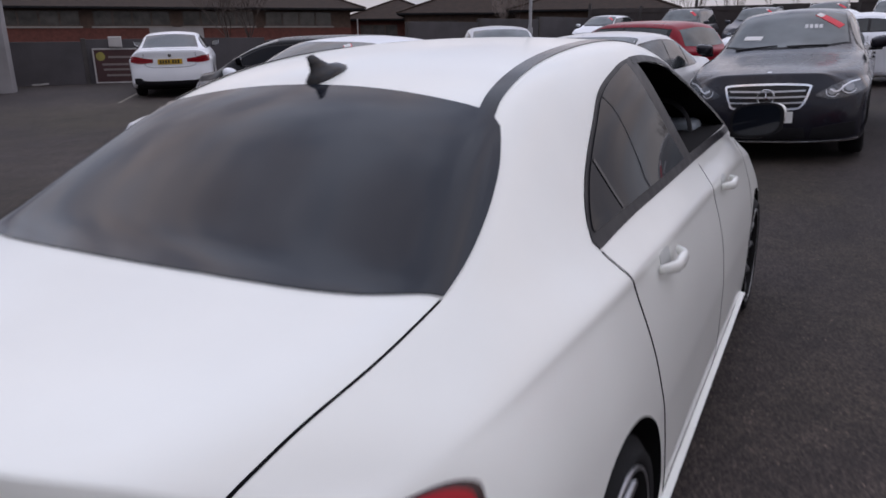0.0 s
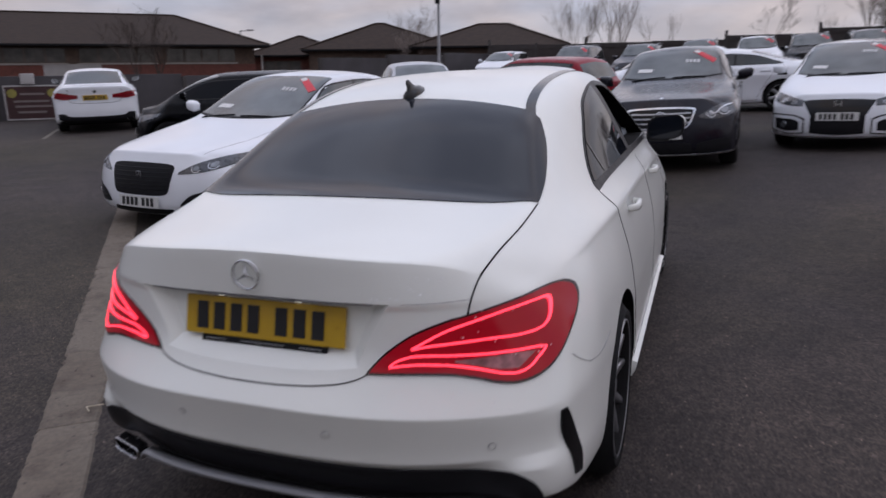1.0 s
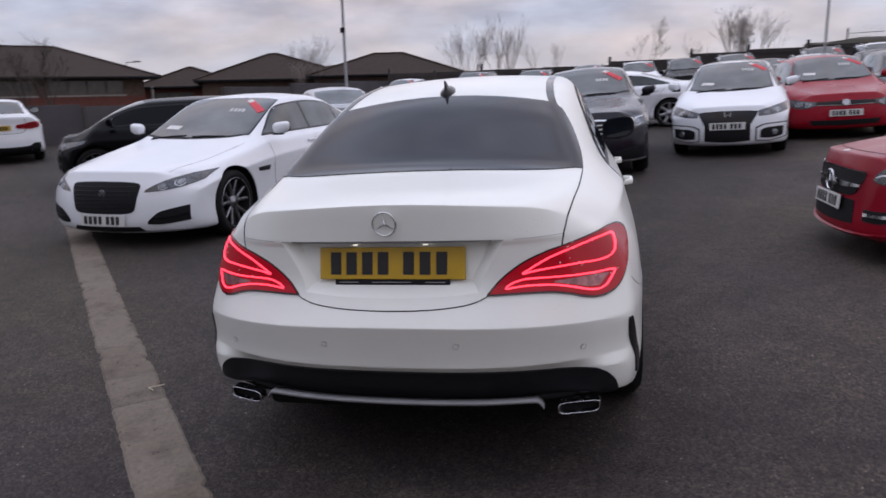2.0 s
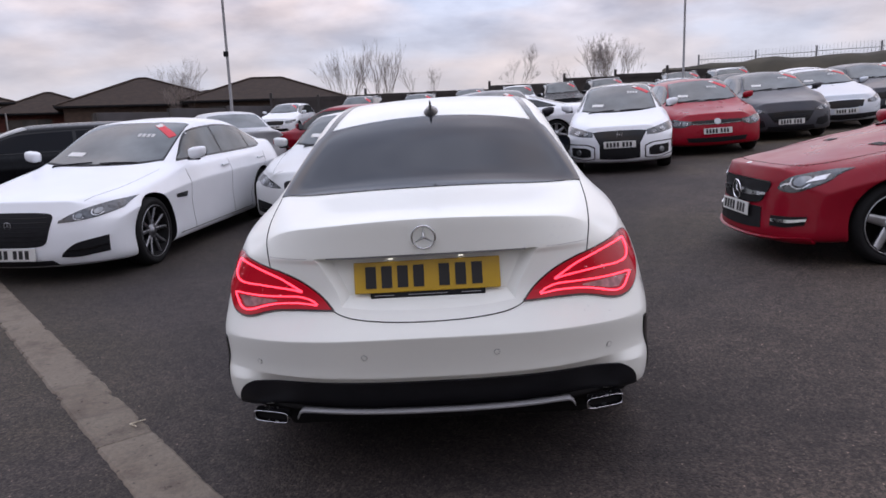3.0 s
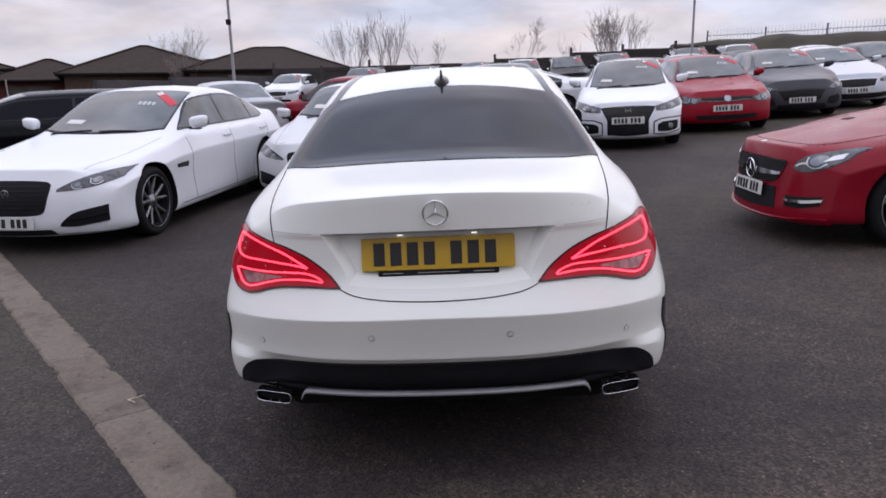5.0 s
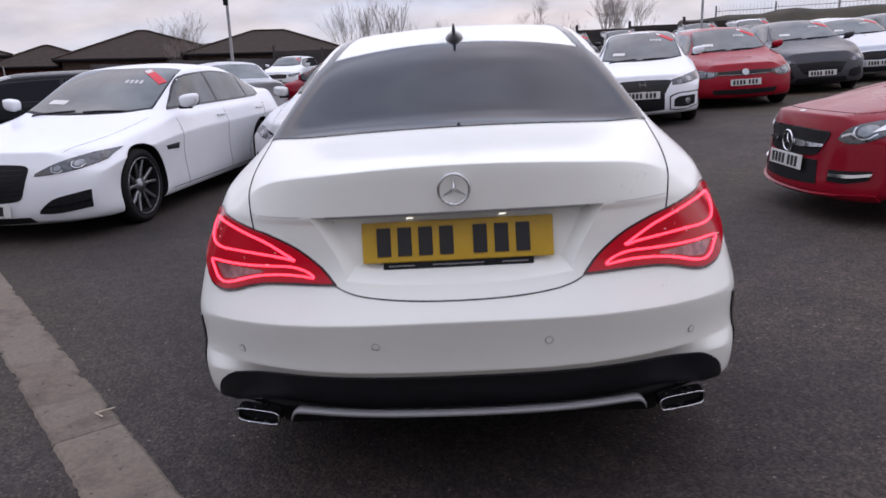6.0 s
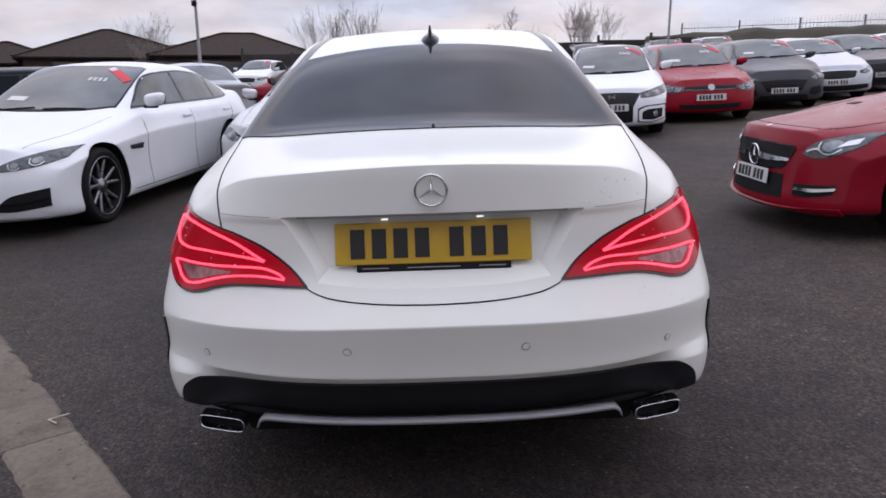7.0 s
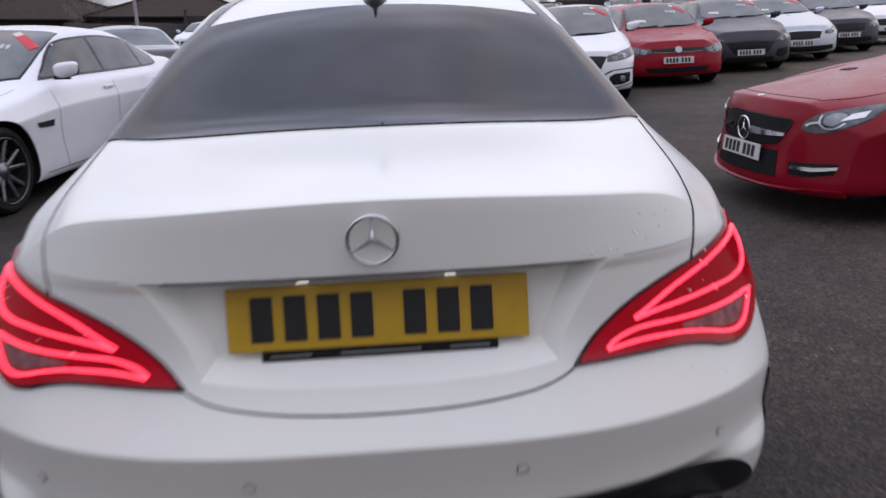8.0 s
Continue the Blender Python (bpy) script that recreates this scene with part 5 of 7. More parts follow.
def e_front(skin, car, L, W):
    g = skin.patch("grille", [(-0.34, 0.615), (-0.28, 0.560), (0, 0.550), (0.28, 0.560), (0.34, 0.615)], [(-0.38, 0.735), (-0.36, 0.775), (0, 0.790), (0.36, 0.775), (0.38, 0.735)], "front", GLOSSB, car, 0.006, 40, 8, "dark grille with bright bars")
    skin.line("grille_frame", [(-0.30, 0.563), (-0.345, 0.615), (-0.385, 0.735), (-0.365, 0.779), (0, 0.795), (0.365, 0.779), (0.385, 0.735), (0.345, 0.615), (0.30, 0.563), (0, 0.547), (-0.30, 0.563)], "front", 0.020, CHROME, g, 0.012, 80)
    slats(skin, g, 0.35, (0.620, 0.675, 0.730), 0.016, ALLOY)
    p, n = skin.at("front", 0, 0.675, 0.02)
    star_badge(car, 0, p.y, 0.675, 0.085, 0, 180)
    headlamps(skin, car, [(0.46, 0.675), (0.60, 0.650), (0.76, 0.675), (0.87, 0.735)], [(0.45, 0.695), (0.58, 0.765), (0.72, 0.815), (0.87, 0.825)], [(0.58, 0.710, 0.035), (0.72, 0.740, 0.04)])
    for s in (1, -1):
        skin.line("lamp_guide", [(s * 0.56, 0.735), (s * 0.62, 0.710), (s * 0.70, 0.775), (s * 0.80, 0.800)], "front", 0.014, LAMPW, car, 0.014, 20)
    both(skin, "intake", [(0.42, 0.270), (0.60, 0.262), (0.80, 0.285)], [(0.44, 0.37), (0.62, 0.40), (0.80, 0.42)], TRIM, car, 0.006, "black side intake")
    skin.patch("lower_intake", [(-0.38, 0.265), (0, 0.255), (0.38, 0.265)], [(-0.36, 0.37), (0, 0.38), (0.36, 0.37)], "front", TRIM, car, 0.006, 30, 4, "black lower intake")
    skin.line("lip", [(-0.84, 0.245), (-0.6, 0.230), (0, 0.222), (0.6, 0.230), (0.84, 0.245)], "front", 0.016, CHROME, car, 0.010, 50, "bright lower lip")
    front_plate(skin, car, 0.48)
    p, n = skin.at("top", 0, L - 0.2, 0.0)
    bm = bmesh.new()
    ring_mesh(bm, [(0, 0.022), (0.003, 0.021), (0.004, 0.0005)], 16)
    b = part("bonnet_badge", bm, CHROME, car)
    b.matrix_local = Matrix.Translation(p) @ n.to_track_quat("X", "Z").to_matrix().to_4x4()


def civic_front(skin, car, L, W):
    skin.patch("grille", [(-0.33, 0.50), (-0.2, 0.49), (0, 0.49), (0.2, 0.49), (0.33, 0.50)], [(-0.44, 0.700), (-0.3, 0.715), (0, 0.722), (0.3, 0.715), (0.44, 0.700)], "front", GLOSSB, car, 0.006, 40, 6, "black grille band")
    skin.patch("grille_mesh", [(-0.33, 0.265), (0, 0.245), (0.33, 0.265)], [(-0.33, 0.505), (0, 0.505), (0.33, 0.505)], "front", TRIM, car, 0.005, 30, 6, "black lower grille")
    headlamps(skin, car, [(0.45, 0.635), (0.60, 0.640), (0.75, 0.660), (0.85, 0.690)], [(0.45, 0.710), (0.60, 0.745), (0.75, 0.780), (0.85, 0.805)], [(0.56, 0.685, 0.026), (0.70, 0.712, 0.028)])
    both(skin, "bumper_corner", [(0.405, 0.262), (0.62, 0.248), (0.845, 0.297)], [(0.405, 0.462), (0.53, 0.508), (0.70, 0.517), (0.845, 0.522)], TRIM, car, 0.009, "black bumper corner")
    both(skin, "bumper_frame", [(0.42, 0.275), (0.62, 0.262), (0.83, 0.310)], [(0.42, 0.445), (0.54, 0.492), (0.70, 0.500), (0.83, 0.505)], COOLW, car, 0.014, "white raised fog lamp frame")
    both(skin, "intake", [(0.47, 0.305), (0.64, 0.292), (0.78, 0.325)], [(0.47, 0.410), (0.55, 0.448), (0.68, 0.455), (0.79, 0.460)], TRIM, car, 0.018, "black fog lamp recess")
    for s in (1, -1):
        p, n = skin.at("front", s * 0.67, 0.375, 0.020)
        bm = bmesh.new()
        ring_mesh(bm, [(0, 0.05), (0.01, 0.045), (0.012, 0.001)], 20)
        f = part("fog_lamp", bm, LAMPC, car)
        f.matrix_local = Matrix.Translation(p) @ n.to_track_quat("X", "Z").to_matrix().to_4x4()
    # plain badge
    p, n = skin.at("front", 0, 0.650, 0.012)
    bm = bmesh.new()
    for x0, x1, z0, z1 in ((-0.05, -0.032, -0.045, 0.045), (0.032, 0.05, -0.045, 0.045), (-0.04, 0.04, -0.009, 0.009)):
        box(bm, x0, x1, -0.006, 0.006, z0, z1, 0.002)
    part("badge", bm, CHROME, car).matrix_local = Matrix.Translation(p)
    front_plate(skin, car, 0.495)


def golf_front(skin, car, L, W):
    skin.patch("grille", [(-0.45, 0.600), (0, 0.588), (0.45, 0.600)], [(-0.46, 0.668), (0, 0.675), (0.46, 0.668)], "front", GLOSSB, car, 0.006, 30, 4, "slim black grille")
    slats(skin, car, 0.44, (0.606,), 0.004, ALLOY)
    headlamps(skin, car, [(0.46, 0.605), (0.62, 0.560), (0.78, 0.575), (0.86, 0.64)], [(0.46, 0.665), (0.62, 0.68), (0.76, 0.705), (0.85, 0.715)], [(0.58, 0.63, 0.034), (0.71, 0.64, 0.038)])
    p, n = skin.at("front", 0, 0.64, 0.014)
    bm = bmesh.new()
    ring_mesh(bm, [(0, 0.062), (0.006, 0.060), (0.008, 0.05), (0.006, 0.001)], 28)
    b = part("badge", bm, ALLOY, car, "round chrome badge")
    b.matrix_local = Matrix.Translation(p) @ n.to_track_quat("X", "Z").to_matrix().to_4x4()
    skin.patch("lower_intake", [(-0.52, 0.268), (0, 0.258), (0.52, 0.268)], [(-0.56, 0.352), (0, 0.350), (0.56, 0.352)], "front", TRIM, car, 0.006, 40, 4, "black lower intake")
    front_plate(skin, car, 0.47)


def focus_front(skin, car, L, W):
    skin.patch("grille", [(-0.34, 0.40), (0, 0.385), (0.34, 0.40)], [(-0.47, 0.60), (0, 0.625), (0.47, 0.60)], "front", GLOSSB, car, 0.006, 30, 6, "black six-sided grille", (True, True))
    slats(skin, car, 0.36, (0.46, 0.52, 0.575), 0.012, TRIM)
    headlamps(skin, car, [(0.50, 0.61), (0.66, 0.61), (0.80, 0.65), (0.86, 0.70)], [(0.50, 0.655), (0.66, 0.70), (0.78, 0.745), (0.86, 0.76)], [(0.62, 0.65, 0.03), (0.74, 0.68, 0.03)])
    both(skin, "intake", [(0.50, 0.32), (0.64, 0.29), (0.78, 0.34)], [(0.54, 0.44), (0.66, 0.46), (0.78, 0.47)], TRIM, car, 0.006, "black side intake")
    skin.patch("lower_intake", [(-0.5, 0.225), (0, 0.215), (0.5, 0.225)], [(-0.45, 0.315), (0, 0.31), (0.45, 0.315)], "front", TRIM, car, 0.006, 30, 4, "black lower intake")
    front_plate(skin, car, 0.405)


def volvo_front(skin, car, L, W):
    skin.patch("grille", [(-0.36, 0.50), (0, 0.48), (0.36, 0.50)], [(-0.42, 0.655), (0, 0.675), (0.42, 0.655)], "front", GLOSSB, car, 0.006, 30, 6, "black oval grille")
    skin.line("grille_frame", [(-0.36, 0.50), (-0.43, 0.60), (-0.41, 0.66), (0, 0.68), (0.41, 0.66), (0.43, 0.60), (0.36, 0.50), (0, 0.48), (-0.36, 0.50)], "front", 0.014, CHROME, car, 0.010, 60)
    headlamps(skin, car, [(0.50, 0.60), (0.66, 0.60), (0.80, 0.645), (0.86, 0.70)], [(0.50, 0.66), (0.66, 0.70), (0.78, 0.745), (0.86, 0.76)], [(0.62, 0.65, 0.035), (0.74, 0.68, 0.03)])
    skin.patch("lower_intake", [(-0.72, 0.27), (-0.4, 0.235), (0, 0.225), (0.4, 0.235), (0.72, 0.27)], [(-0.72, 0.36), (-0.4, 0.35), (0, 0.34), (0.4, 0.35), (0.72, 0.36)], "front", TRIM, car, 0.006, 40, 4, "black lower intake")
    front_plate(skin, car, 0.42)


def slk_front(skin, car, L, W):
    g = skin.patch("grille", [(-0.37, 0.520), (-0.30, 0.492), (0, 0.482), (0.30, 0.492), (0.37, 0.520)], [(-0.435, 0.650), (-0.36, 0.664), (0, 0.672), (0.36, 0.664), (0.435, 0.650)], "front", TRIM, car, 0.004, 40, 8, "black mesh grille")
    skin.line("grille_frame", [(-0.37, 0.520), (-0.44, 0.650), (-0.36, 0.667), (0, 0.675), (0.36, 0.667), (0.44, 0.650), (0.37, 0.520), (0.30, 0.490), (0, 0.480), (-0.30, 0.490), (-0.37, 0.520)], "front", 0.010, GLOSSB, g, 0.008, 80)
    for s in (1, -1):
        skin.patch("wing_bar", [(s * 0.08, 0.540), (s * 0.25, 0.543), (s * 0.415, 0.556)], [(s * 0.08, 0.590), (s * 0.25, 0.580), (s * 0.415, 0.576)], "front", CHROME, g, 0.022, 16, 3, "silver grille bar")
    p, n = skin.at("front", 0, 0.568, 0.026)
    star_badge(car, 0, p.y, 0.568, 0.086, 0, 180)
    headlamps(skin, car, [(0.515, 0.622), (0.58, 0.600), (0.67, 0.605), (0.755, 0.645), (0.80, 0.695)], [(0.530, 0.662), (0.59, 0.708), (0.67, 0.742), (0.745, 0.764), (0.795, 0.766)], [(0.670, 0.680, 0.042)])
    for mi in (False, True):
        skin.patch("reflector", [(0.705, 0.668), (0.775, 0.695)], [(0.715, 0.712), (0.770, 0.732)], "front", LAMPW, car, 0.014, 10, 3, "bright indicator reflector", mirror=mi)
        skin.line("light_guide", [(0.540, 0.636), (0.575, 0.654), (0.62, 0.660)], "front", 0.014, LAMPW, car, 0.015, 14, mirror=mi)
    skin.patch("lower_intake", [(-0.40, 0.285), (0, 0.275), (0.40, 0.285)], [(-0.37, 0.455), (0, 0.46), (0.37, 0.455)], "front", TRIM, car, 0.005, 30, 4, "black lower intake")
    both(skin, "intake", [(0.49, 0.318), (0.62, 0.315), (0.75, 0.347)], [(0.485, 0.400), (0.62, 0.402), (0.76, 0.414)], TRIM, car, 0.006, "black fog recess")
    for mi in (False, True):
        skin.patch("fog_bar", [(0.50, 0.352), (0.64, 0.352), (0.76, 0.376)], [(0.50, 0.375), (0.64, 0.377), (0.765, 0.397)], "front", CHROME, car, 0.020, 16, 3, "bright running lamp bar", mirror=mi)
        skin.line("bonnet_joint", [(0.50, L - 0.27), (0.60, L - 0.5), (0.66, L - 1.2)], "top", 0.006, GAP, car, 0.0015, 30, mirror=mi)
        skin.patch("bonnet_vent", [(0.30, L - 0.98), (0.44, L - 1.00)], [(0.31, L - 1.06), (0.45, L - 1.08)], "top", TRIM, car, 0.004, 6, 3, "black bonnet vent", mirror=mi)
    skin.line("bonnet_joint", [(-0.50, L - 0.27), (-0.25, L - 0.20), (0, L - 0.18), (0.25, L - 0.20), (0.50, L - 0.27)], "top", 0.006, GAP, car, 0.0015, 40)
    skin.line("front_lip", [(-0.80, 0.235), (-0.5, 0.215), (0, 0.208), (0.5, 0.215), (0.80, 0.235)], "front", 0.030, REDP, car, 0.022, 60, "red lower lip spoiler")
    p, n = skin.at("top", 0, L - 0.13, 0.0)
    bm = bmesh.new()
    ring_mesh(bm, [(0, 0.025), (0.003, 0.024), (0.004, 0.0005)], 16)
    b = part("bonnet_badge", bm, CHROME, car)
    b.matrix_local = Matrix.Translation(p) @ n.to_track_quat("X", "Z").to_matrix().to_4x4()
    front_plate(skin, car, 0.425, 0.02)


def plain_front(skin, car, L, W):
    z = pchip([(0.7, 0.56), (0.85, 0.66), (1.0, 0.78)], CURRENT_NOSE[0])
    skin.patch("grille", [(-0.36, z - 0.10), (0, z - 0.11), (0.36, z - 0.10)], [(-0.40, z + 0.06), (0, z + 0.075), (0.40, z + 0.06)], "front", GLOSSB, car, 0.006, 24, 4, "black grille")
    headlamps(skin, car, [(0.46, z - 0.02), (0.64, z - 0.03), (0.84, z + 0.04)], [(0.46, z + 0.06), (0.64, z + 0.09), (0.84, z + 0.12)], [(0.62, z + 0.03, 0.04)])
    skin.patch("lower_intake", [(-0.6, 0.28), (0, 0.25), (0.6, 0.28)], [(-0.55, 0.38), (0, 0.37), (0.55, 0.38)], "front", TRIM, car, 0.006, 24, 4, "black lower intake")
    front_plate(skin, car, z - 0.2)


CURRENT_NOSE = [0.8]


def plain_rear(skin, car, L, W):
    for mi in (False, True):
        skin.patch("tail_lamp", [(0.55, 0.76), (0.70, 0.75), (0.84, 0.77)], [(0.55, 0.84), (0.70, 0.88), (0.83, 0.92)], "rear", TAILD, car, 0.006, 16, 4, "red tail lamp", mirror=mi)
    p, n = skin.at("rear", 0, 0.78, 0.010)
    plate(car, p.y, 0.78, yellow=True)


def bmw_rear(skin, car, L, W):
    for mi in (False, True):
        skin.patch("tail_lamp", [(0.36, 0.785), (0.50, 0.775), (0.66, 0.765), (0.84, 0.80)], [(0.36, 0.86), (0.55, 0.885), (0.68, 0.915), (0.84, 0.93)], "rear", TAILD, car, 0.008, 20, 5, "red tail lamp", mirror=mi)
        skin.line("lamp_band", [(0.38, 0.815), (0.6, 0.82), (0.82, 0.85)], "rear", 0.018, TAILR, car, 0.011, 16, mirror=mi)
    skin.line("boot_joint", [(-0.55, 0.99), (-0.56, 0.80), (-0.45, 0.69), (0, 0.675), (0.45, 0.69), (0.56, 0.80), (0.55, 0.99)], "rear", 0.008, GAP, car, 0.0015, 60)
    skin.patch("diffuser", [(-0.80, 0.22), (0, 0.21), (0.80, 0.22)], [(-0.80, 0.45), (-0.66, 0.45), (-0.55, 0.39), (0, 0.38), (0.55, 0.39), (0.66, 0.45), (0.80, 0.45)], "rear", TRIM, car, 0.008, 40, 4, "black rear valance")
    both(skin, "corner_vent", [(0.62, 0.34), (0.72, 0.34), (0.80, 0.36)], [(0.64, 0.40), (0.74, 0.42), (0.80, 0.43)], TRIM, car, 0.006, "", side="rear")
    p, n = skin.at("rear", 0, 0.80, 0.012)
    plate(car, p.y, 0.80, yellow=True)
    p, n = skin.at("rear", 0, 0.935, 0.006)
    bm = bmesh.new()
    ring_mesh(bm, [(0, 0.038), (0.003, 0.037), (0.004, 0.0005)], 20)
    b = part("badge", bm, CHROME, car)
    b.matrix_local = Matrix.Translation(p) @ n.to_track_quat("X", "Z").to_matrix().to_4x4()


xf = make_car("white executive saloon with black grille and twin-spoke alloys", COOLW, L=4.95, W=0.94, H=1.455, deck=1.08, cowl=0.955, nose=0.765, y_base=0.44, y_roof_r=1.30, y_roof_f=2.52, y_cowl=3.42, belt=0.94, third=0.40, pillar=2.10, roof_w=0.68, base=0.125,
              wheels=(1.04, 4.04), wheel_r=0.345, spokes=5, twin=True, alloy=ALLOYX, side_glass=GLASS, front=xf_front, side_extra=xf_side, level=3, bow_f=0.36)
park(xf, 4.95, -4.02, 3.74, 175)
xe = make_car("pale silver saloon with black grille", PALESILVER, L=4.67, W=0.925, H=1.44, deck=1.05, cowl=0.98, nose=0.765, belt=0.93, third=0.36, y_base=0.62, y_roof_r=1.40, y_roof_f=2.60, y_cowl=3.32,
              wheels=(0.98, 3.82), wheel_r=0.335, front=xf_front, bow_f=0.36, sticker=False)
park(xe, 4.67, -1.68, 5.95, 173.5)
ecl = make_car("dark grey saloon with chrome-barred grille and round badge", DARKP, L=4.88, W=0.90, H=1.53, deck=1.11, cowl=1.07, nose=0.90, belt=0.98, third=0.36, base=0.165, y_base=0.70, y_roof_r=1.42, y_roof_f=2.70, y_cowl=3.42,
               wheels=(1.02, 4.02), wheel_r=0.335, front=e_front, bow_f=0.30, level=3)
park(ecl, 4.88, 0.56, 7.58, 178)
slk = make_car("red roadster with black grille and large round badge", REDP, L=4.13, W=0.905, H=1.30, deck=0.99, cowl=0.985, nose=0.785, y_base=0.75, y_roof_r=1.35, y_roof_f=1.95, y_cowl=2.55,
               wheels=(0.86, 3.26), wheel_r=0.325, base=0.17, front_in=[0.03, 0.0, 0.0, 0.022, 0.035, 0.05, 0.065, 0.10], spokes=5, twin=False, front=slk_front, bow_f=0.36, level=3, sticker=False, cards=False)
park(slk, 4.13, 2.52, 3.86, 91.5)
civic = make_car("white hatchback with black roof and black grille", COOLW, L=4.37, W=0.885, H=1.50, deck=1.06, cowl=0.985, nose=0.80, y_base=0.12, y_roof_r=0.40, y_roof_f=2.30, y_cowl=3.25,
                 wheels=(0.76, 3.36), wheel_r=0.33, front=civic_front, roof_mat=GLOSSB, bow_f=0.40, rear=plain_rear)
park(civic, 4.37, 2.74, 9.5, 168)
golf = make_car("red hatchback with slim black grille", REDM, L=4.26, W=0.90, H=1.47, deck=1.02, cowl=0.985, nose=0.80, y_base=0.12, y_roof_r=0.42, y_roof_f=2.25, y_cowl=3.06,
                wheels=(0.78, 3.41), wheel_r=0.325, front=golf_front, rear=plain_rear)
park(golf, 4.26, 5.0, 11.31, 174)
focus = make_car("dark grey hatchback with black six-sided grille", GREYP, L=4.36, W=0.91, H=1.48, deck=1.04, cowl=1.05, nose=0.82, y_base=0.12, y_roof_r=0.42, y_roof_f=2.25, y_cowl=3.08,
                 wheels=(0.78, 3.43), wheel_r=0.33, front=focus_front, rear=plain_rear)
park(focus, 4.36, 7.17, 13.06, 171)
volvo = make_car("pale silver hatchback with dark oval grille", PALEBLUE, L=4.37, W=0.90, H=1.44, deck=1.03, cowl=1.03, nose=0.80, y_base=0.12, y_roof_r=0.45, y_roof_f=2.15, y_cowl=2.98,
                 wheels=(0.80, 3.44), wheel_r=0.33, front=volvo_front, rear=plain_rear)
park(volvo, 4.37, 9.15, 14.65, 171)
bmw = make_car("white saloon seen from behind with red tail lamps", COOLW, L=4.63, W=0.905, H=1.43, deck=1.06, cowl=1.03, nose=0.80, y_base=0.55, y_roof_r=1.25, y_roof_f=2.55, y_cowl=3.30,
               wheels=(1.0, 3.81), wheel_r=0.33, glass=SIDEG, rear=bmw_rear, sticker=False, cards=False)
park(bmw, 4.63, -12.05, 11.0, 45, False)


# ---- the yard's edging, walls and fences ----
def edging():
    """A flush strip of concrete kerb blocks that runs across the yard."""
    strip = new("concrete_strip")
    tagged(strip, "flush strip of weathered concrete kerb blocks across the asphalt", "kerb", kind="structure")
    a, b = Vector((-6.83, 6.63)), Vector((0.515, -1.68))
    d = (b - a).normalized()
    n = Vector((-d.y, d.x))
    rng = random.Random(4)
    run, total = 0.0, (b - a).length
    while run < total:
        ln = 0.905 + rng.uniform(-0.02, 0.02)
        c = a + d * (run + ln / 2)
        bm = bmesh.new()
        hz, loops = 0.010 + rng.uniform(-0.0012, 0.0012), []
        e0, e1 = rng.uniform(-0.002, 0.002), rng.uniform(-0.002, 0.002)
        for i in range(25):
            u = -ln / 2 + 0.001 + (ln - 0.002) * i / 24
            chip = 0.018 if rng.random() < 0.10 else 0.0
            s0, s1 = -0.125 + e0 + rng.uniform(-0.004, 0.005) + (0.016 if rng.random() < 0.10 else 0.0), 0.125 + e1 + rng.uniform(-0.005, 0.004) - chip
            h = hz - (0.001 if i in (0, 24) else 0.0)
            loops.append([bm.verts.new(q) for q in ((u, s0, -0.08), (u, s0, h - 0.008), (u, s0 + 0.012, h), (u, s1 - 0.012, h), (u, s1, h - 0.008), (u, s1, -0.08))])
        for p0, p1 in zip(loops, loops[1:]):
            for j in range(5):
                bm.faces.new((p0[j], p1[j], p1[j + 1], p0[j + 1]))
        bm.faces.new(loops[0]); bm.faces.new(loops[-1][::-1])
        blk = part("kerb_block", bm, CONCRETE, strip)
        blk.matrix_local = pose(c.x, c.y, ground_z(c.x, c.y), 0, -math.degrees((ground_z(*(c + d * 0.4)) - ground_z(*(c - d * 0.4))) / 0.8), math.degrees(math.atan2(d.y, d.x)))
        run += ln
    # a bent bit of straw on it
    bm = bmesh.new()
    c = Vector((-1.50, 0.69, 0))
    for p, q in (((0, 0), (0.055, 0.05)), ((0, 0), (0.045, -0.028))):
        p, q = Vector(p), Vector(q)
        m = pose(c.x + (p.x + q.x) / 2, c.y + (p.y + q.y) / 2, ground_z(c.x, c.y) + 0.017, 0, 0, math.degrees(math.atan2(q.y - p.y, q.x - p.x)))
        box(bm, -(q - p).length / 2, (q - p).length / 2, -0.002, 0.002, -0.002, 0.002, 0.0, m)
    straw = part("straw", bm, mat("dry_straw", (0.55, 0.48, 0.36), 0.7, vary=0.2, scale=60))
    tagged(straw, "bent dry straw lying on the concrete strip", "straw")


edging()

WALLG = mat("dark_grey_painted_wall", (0.072, 0.067, 0.072), 0.8, vary=0.25, scale=1.2, bump=0.3, bscale=12)
PANEL = mat("dark_fence_panel", (0.050, 0.042, 0.040), 0.85, vary=0.25, scale=2.5, bump=0.4, bscale=25, random_tone=0.12)
POSTM = mat("dark_fence_post", (0.060, 0.054, 0.052), 0.85, vary=0.2, scale=6)
BRICK = mat("red_brick", (0.155, 0.055, 0.042), 0.85, vary=0.25, scale=5, bump=0.4, bscale=30)
BROWNB = mat("brown_brick", (0.11, 0.075, 0.058), 0.85, vary=0.25, scale=4, bump=0.4, bscale=30)
ROOFT = mat("dark_roof_tiles", (0.044, 0.032, 0.026), 0.9, spec=0.2, vary=0.30, scale=3, bump=0.5, bscale=9)
PALEW = mat("pale_render", (0.42, 0.40, 0.39), 0.8, vary=0.1, scale=2)
SILL = mat("stone_sill", (0.36, 0.33, 0.30), 0.8, vary=0.1, scale=4)
PANE = mat("dull_window_glass", (0.10, 0.092, 0.082), 0.12, spec=0.5, vary=0.4, scale=1.5)
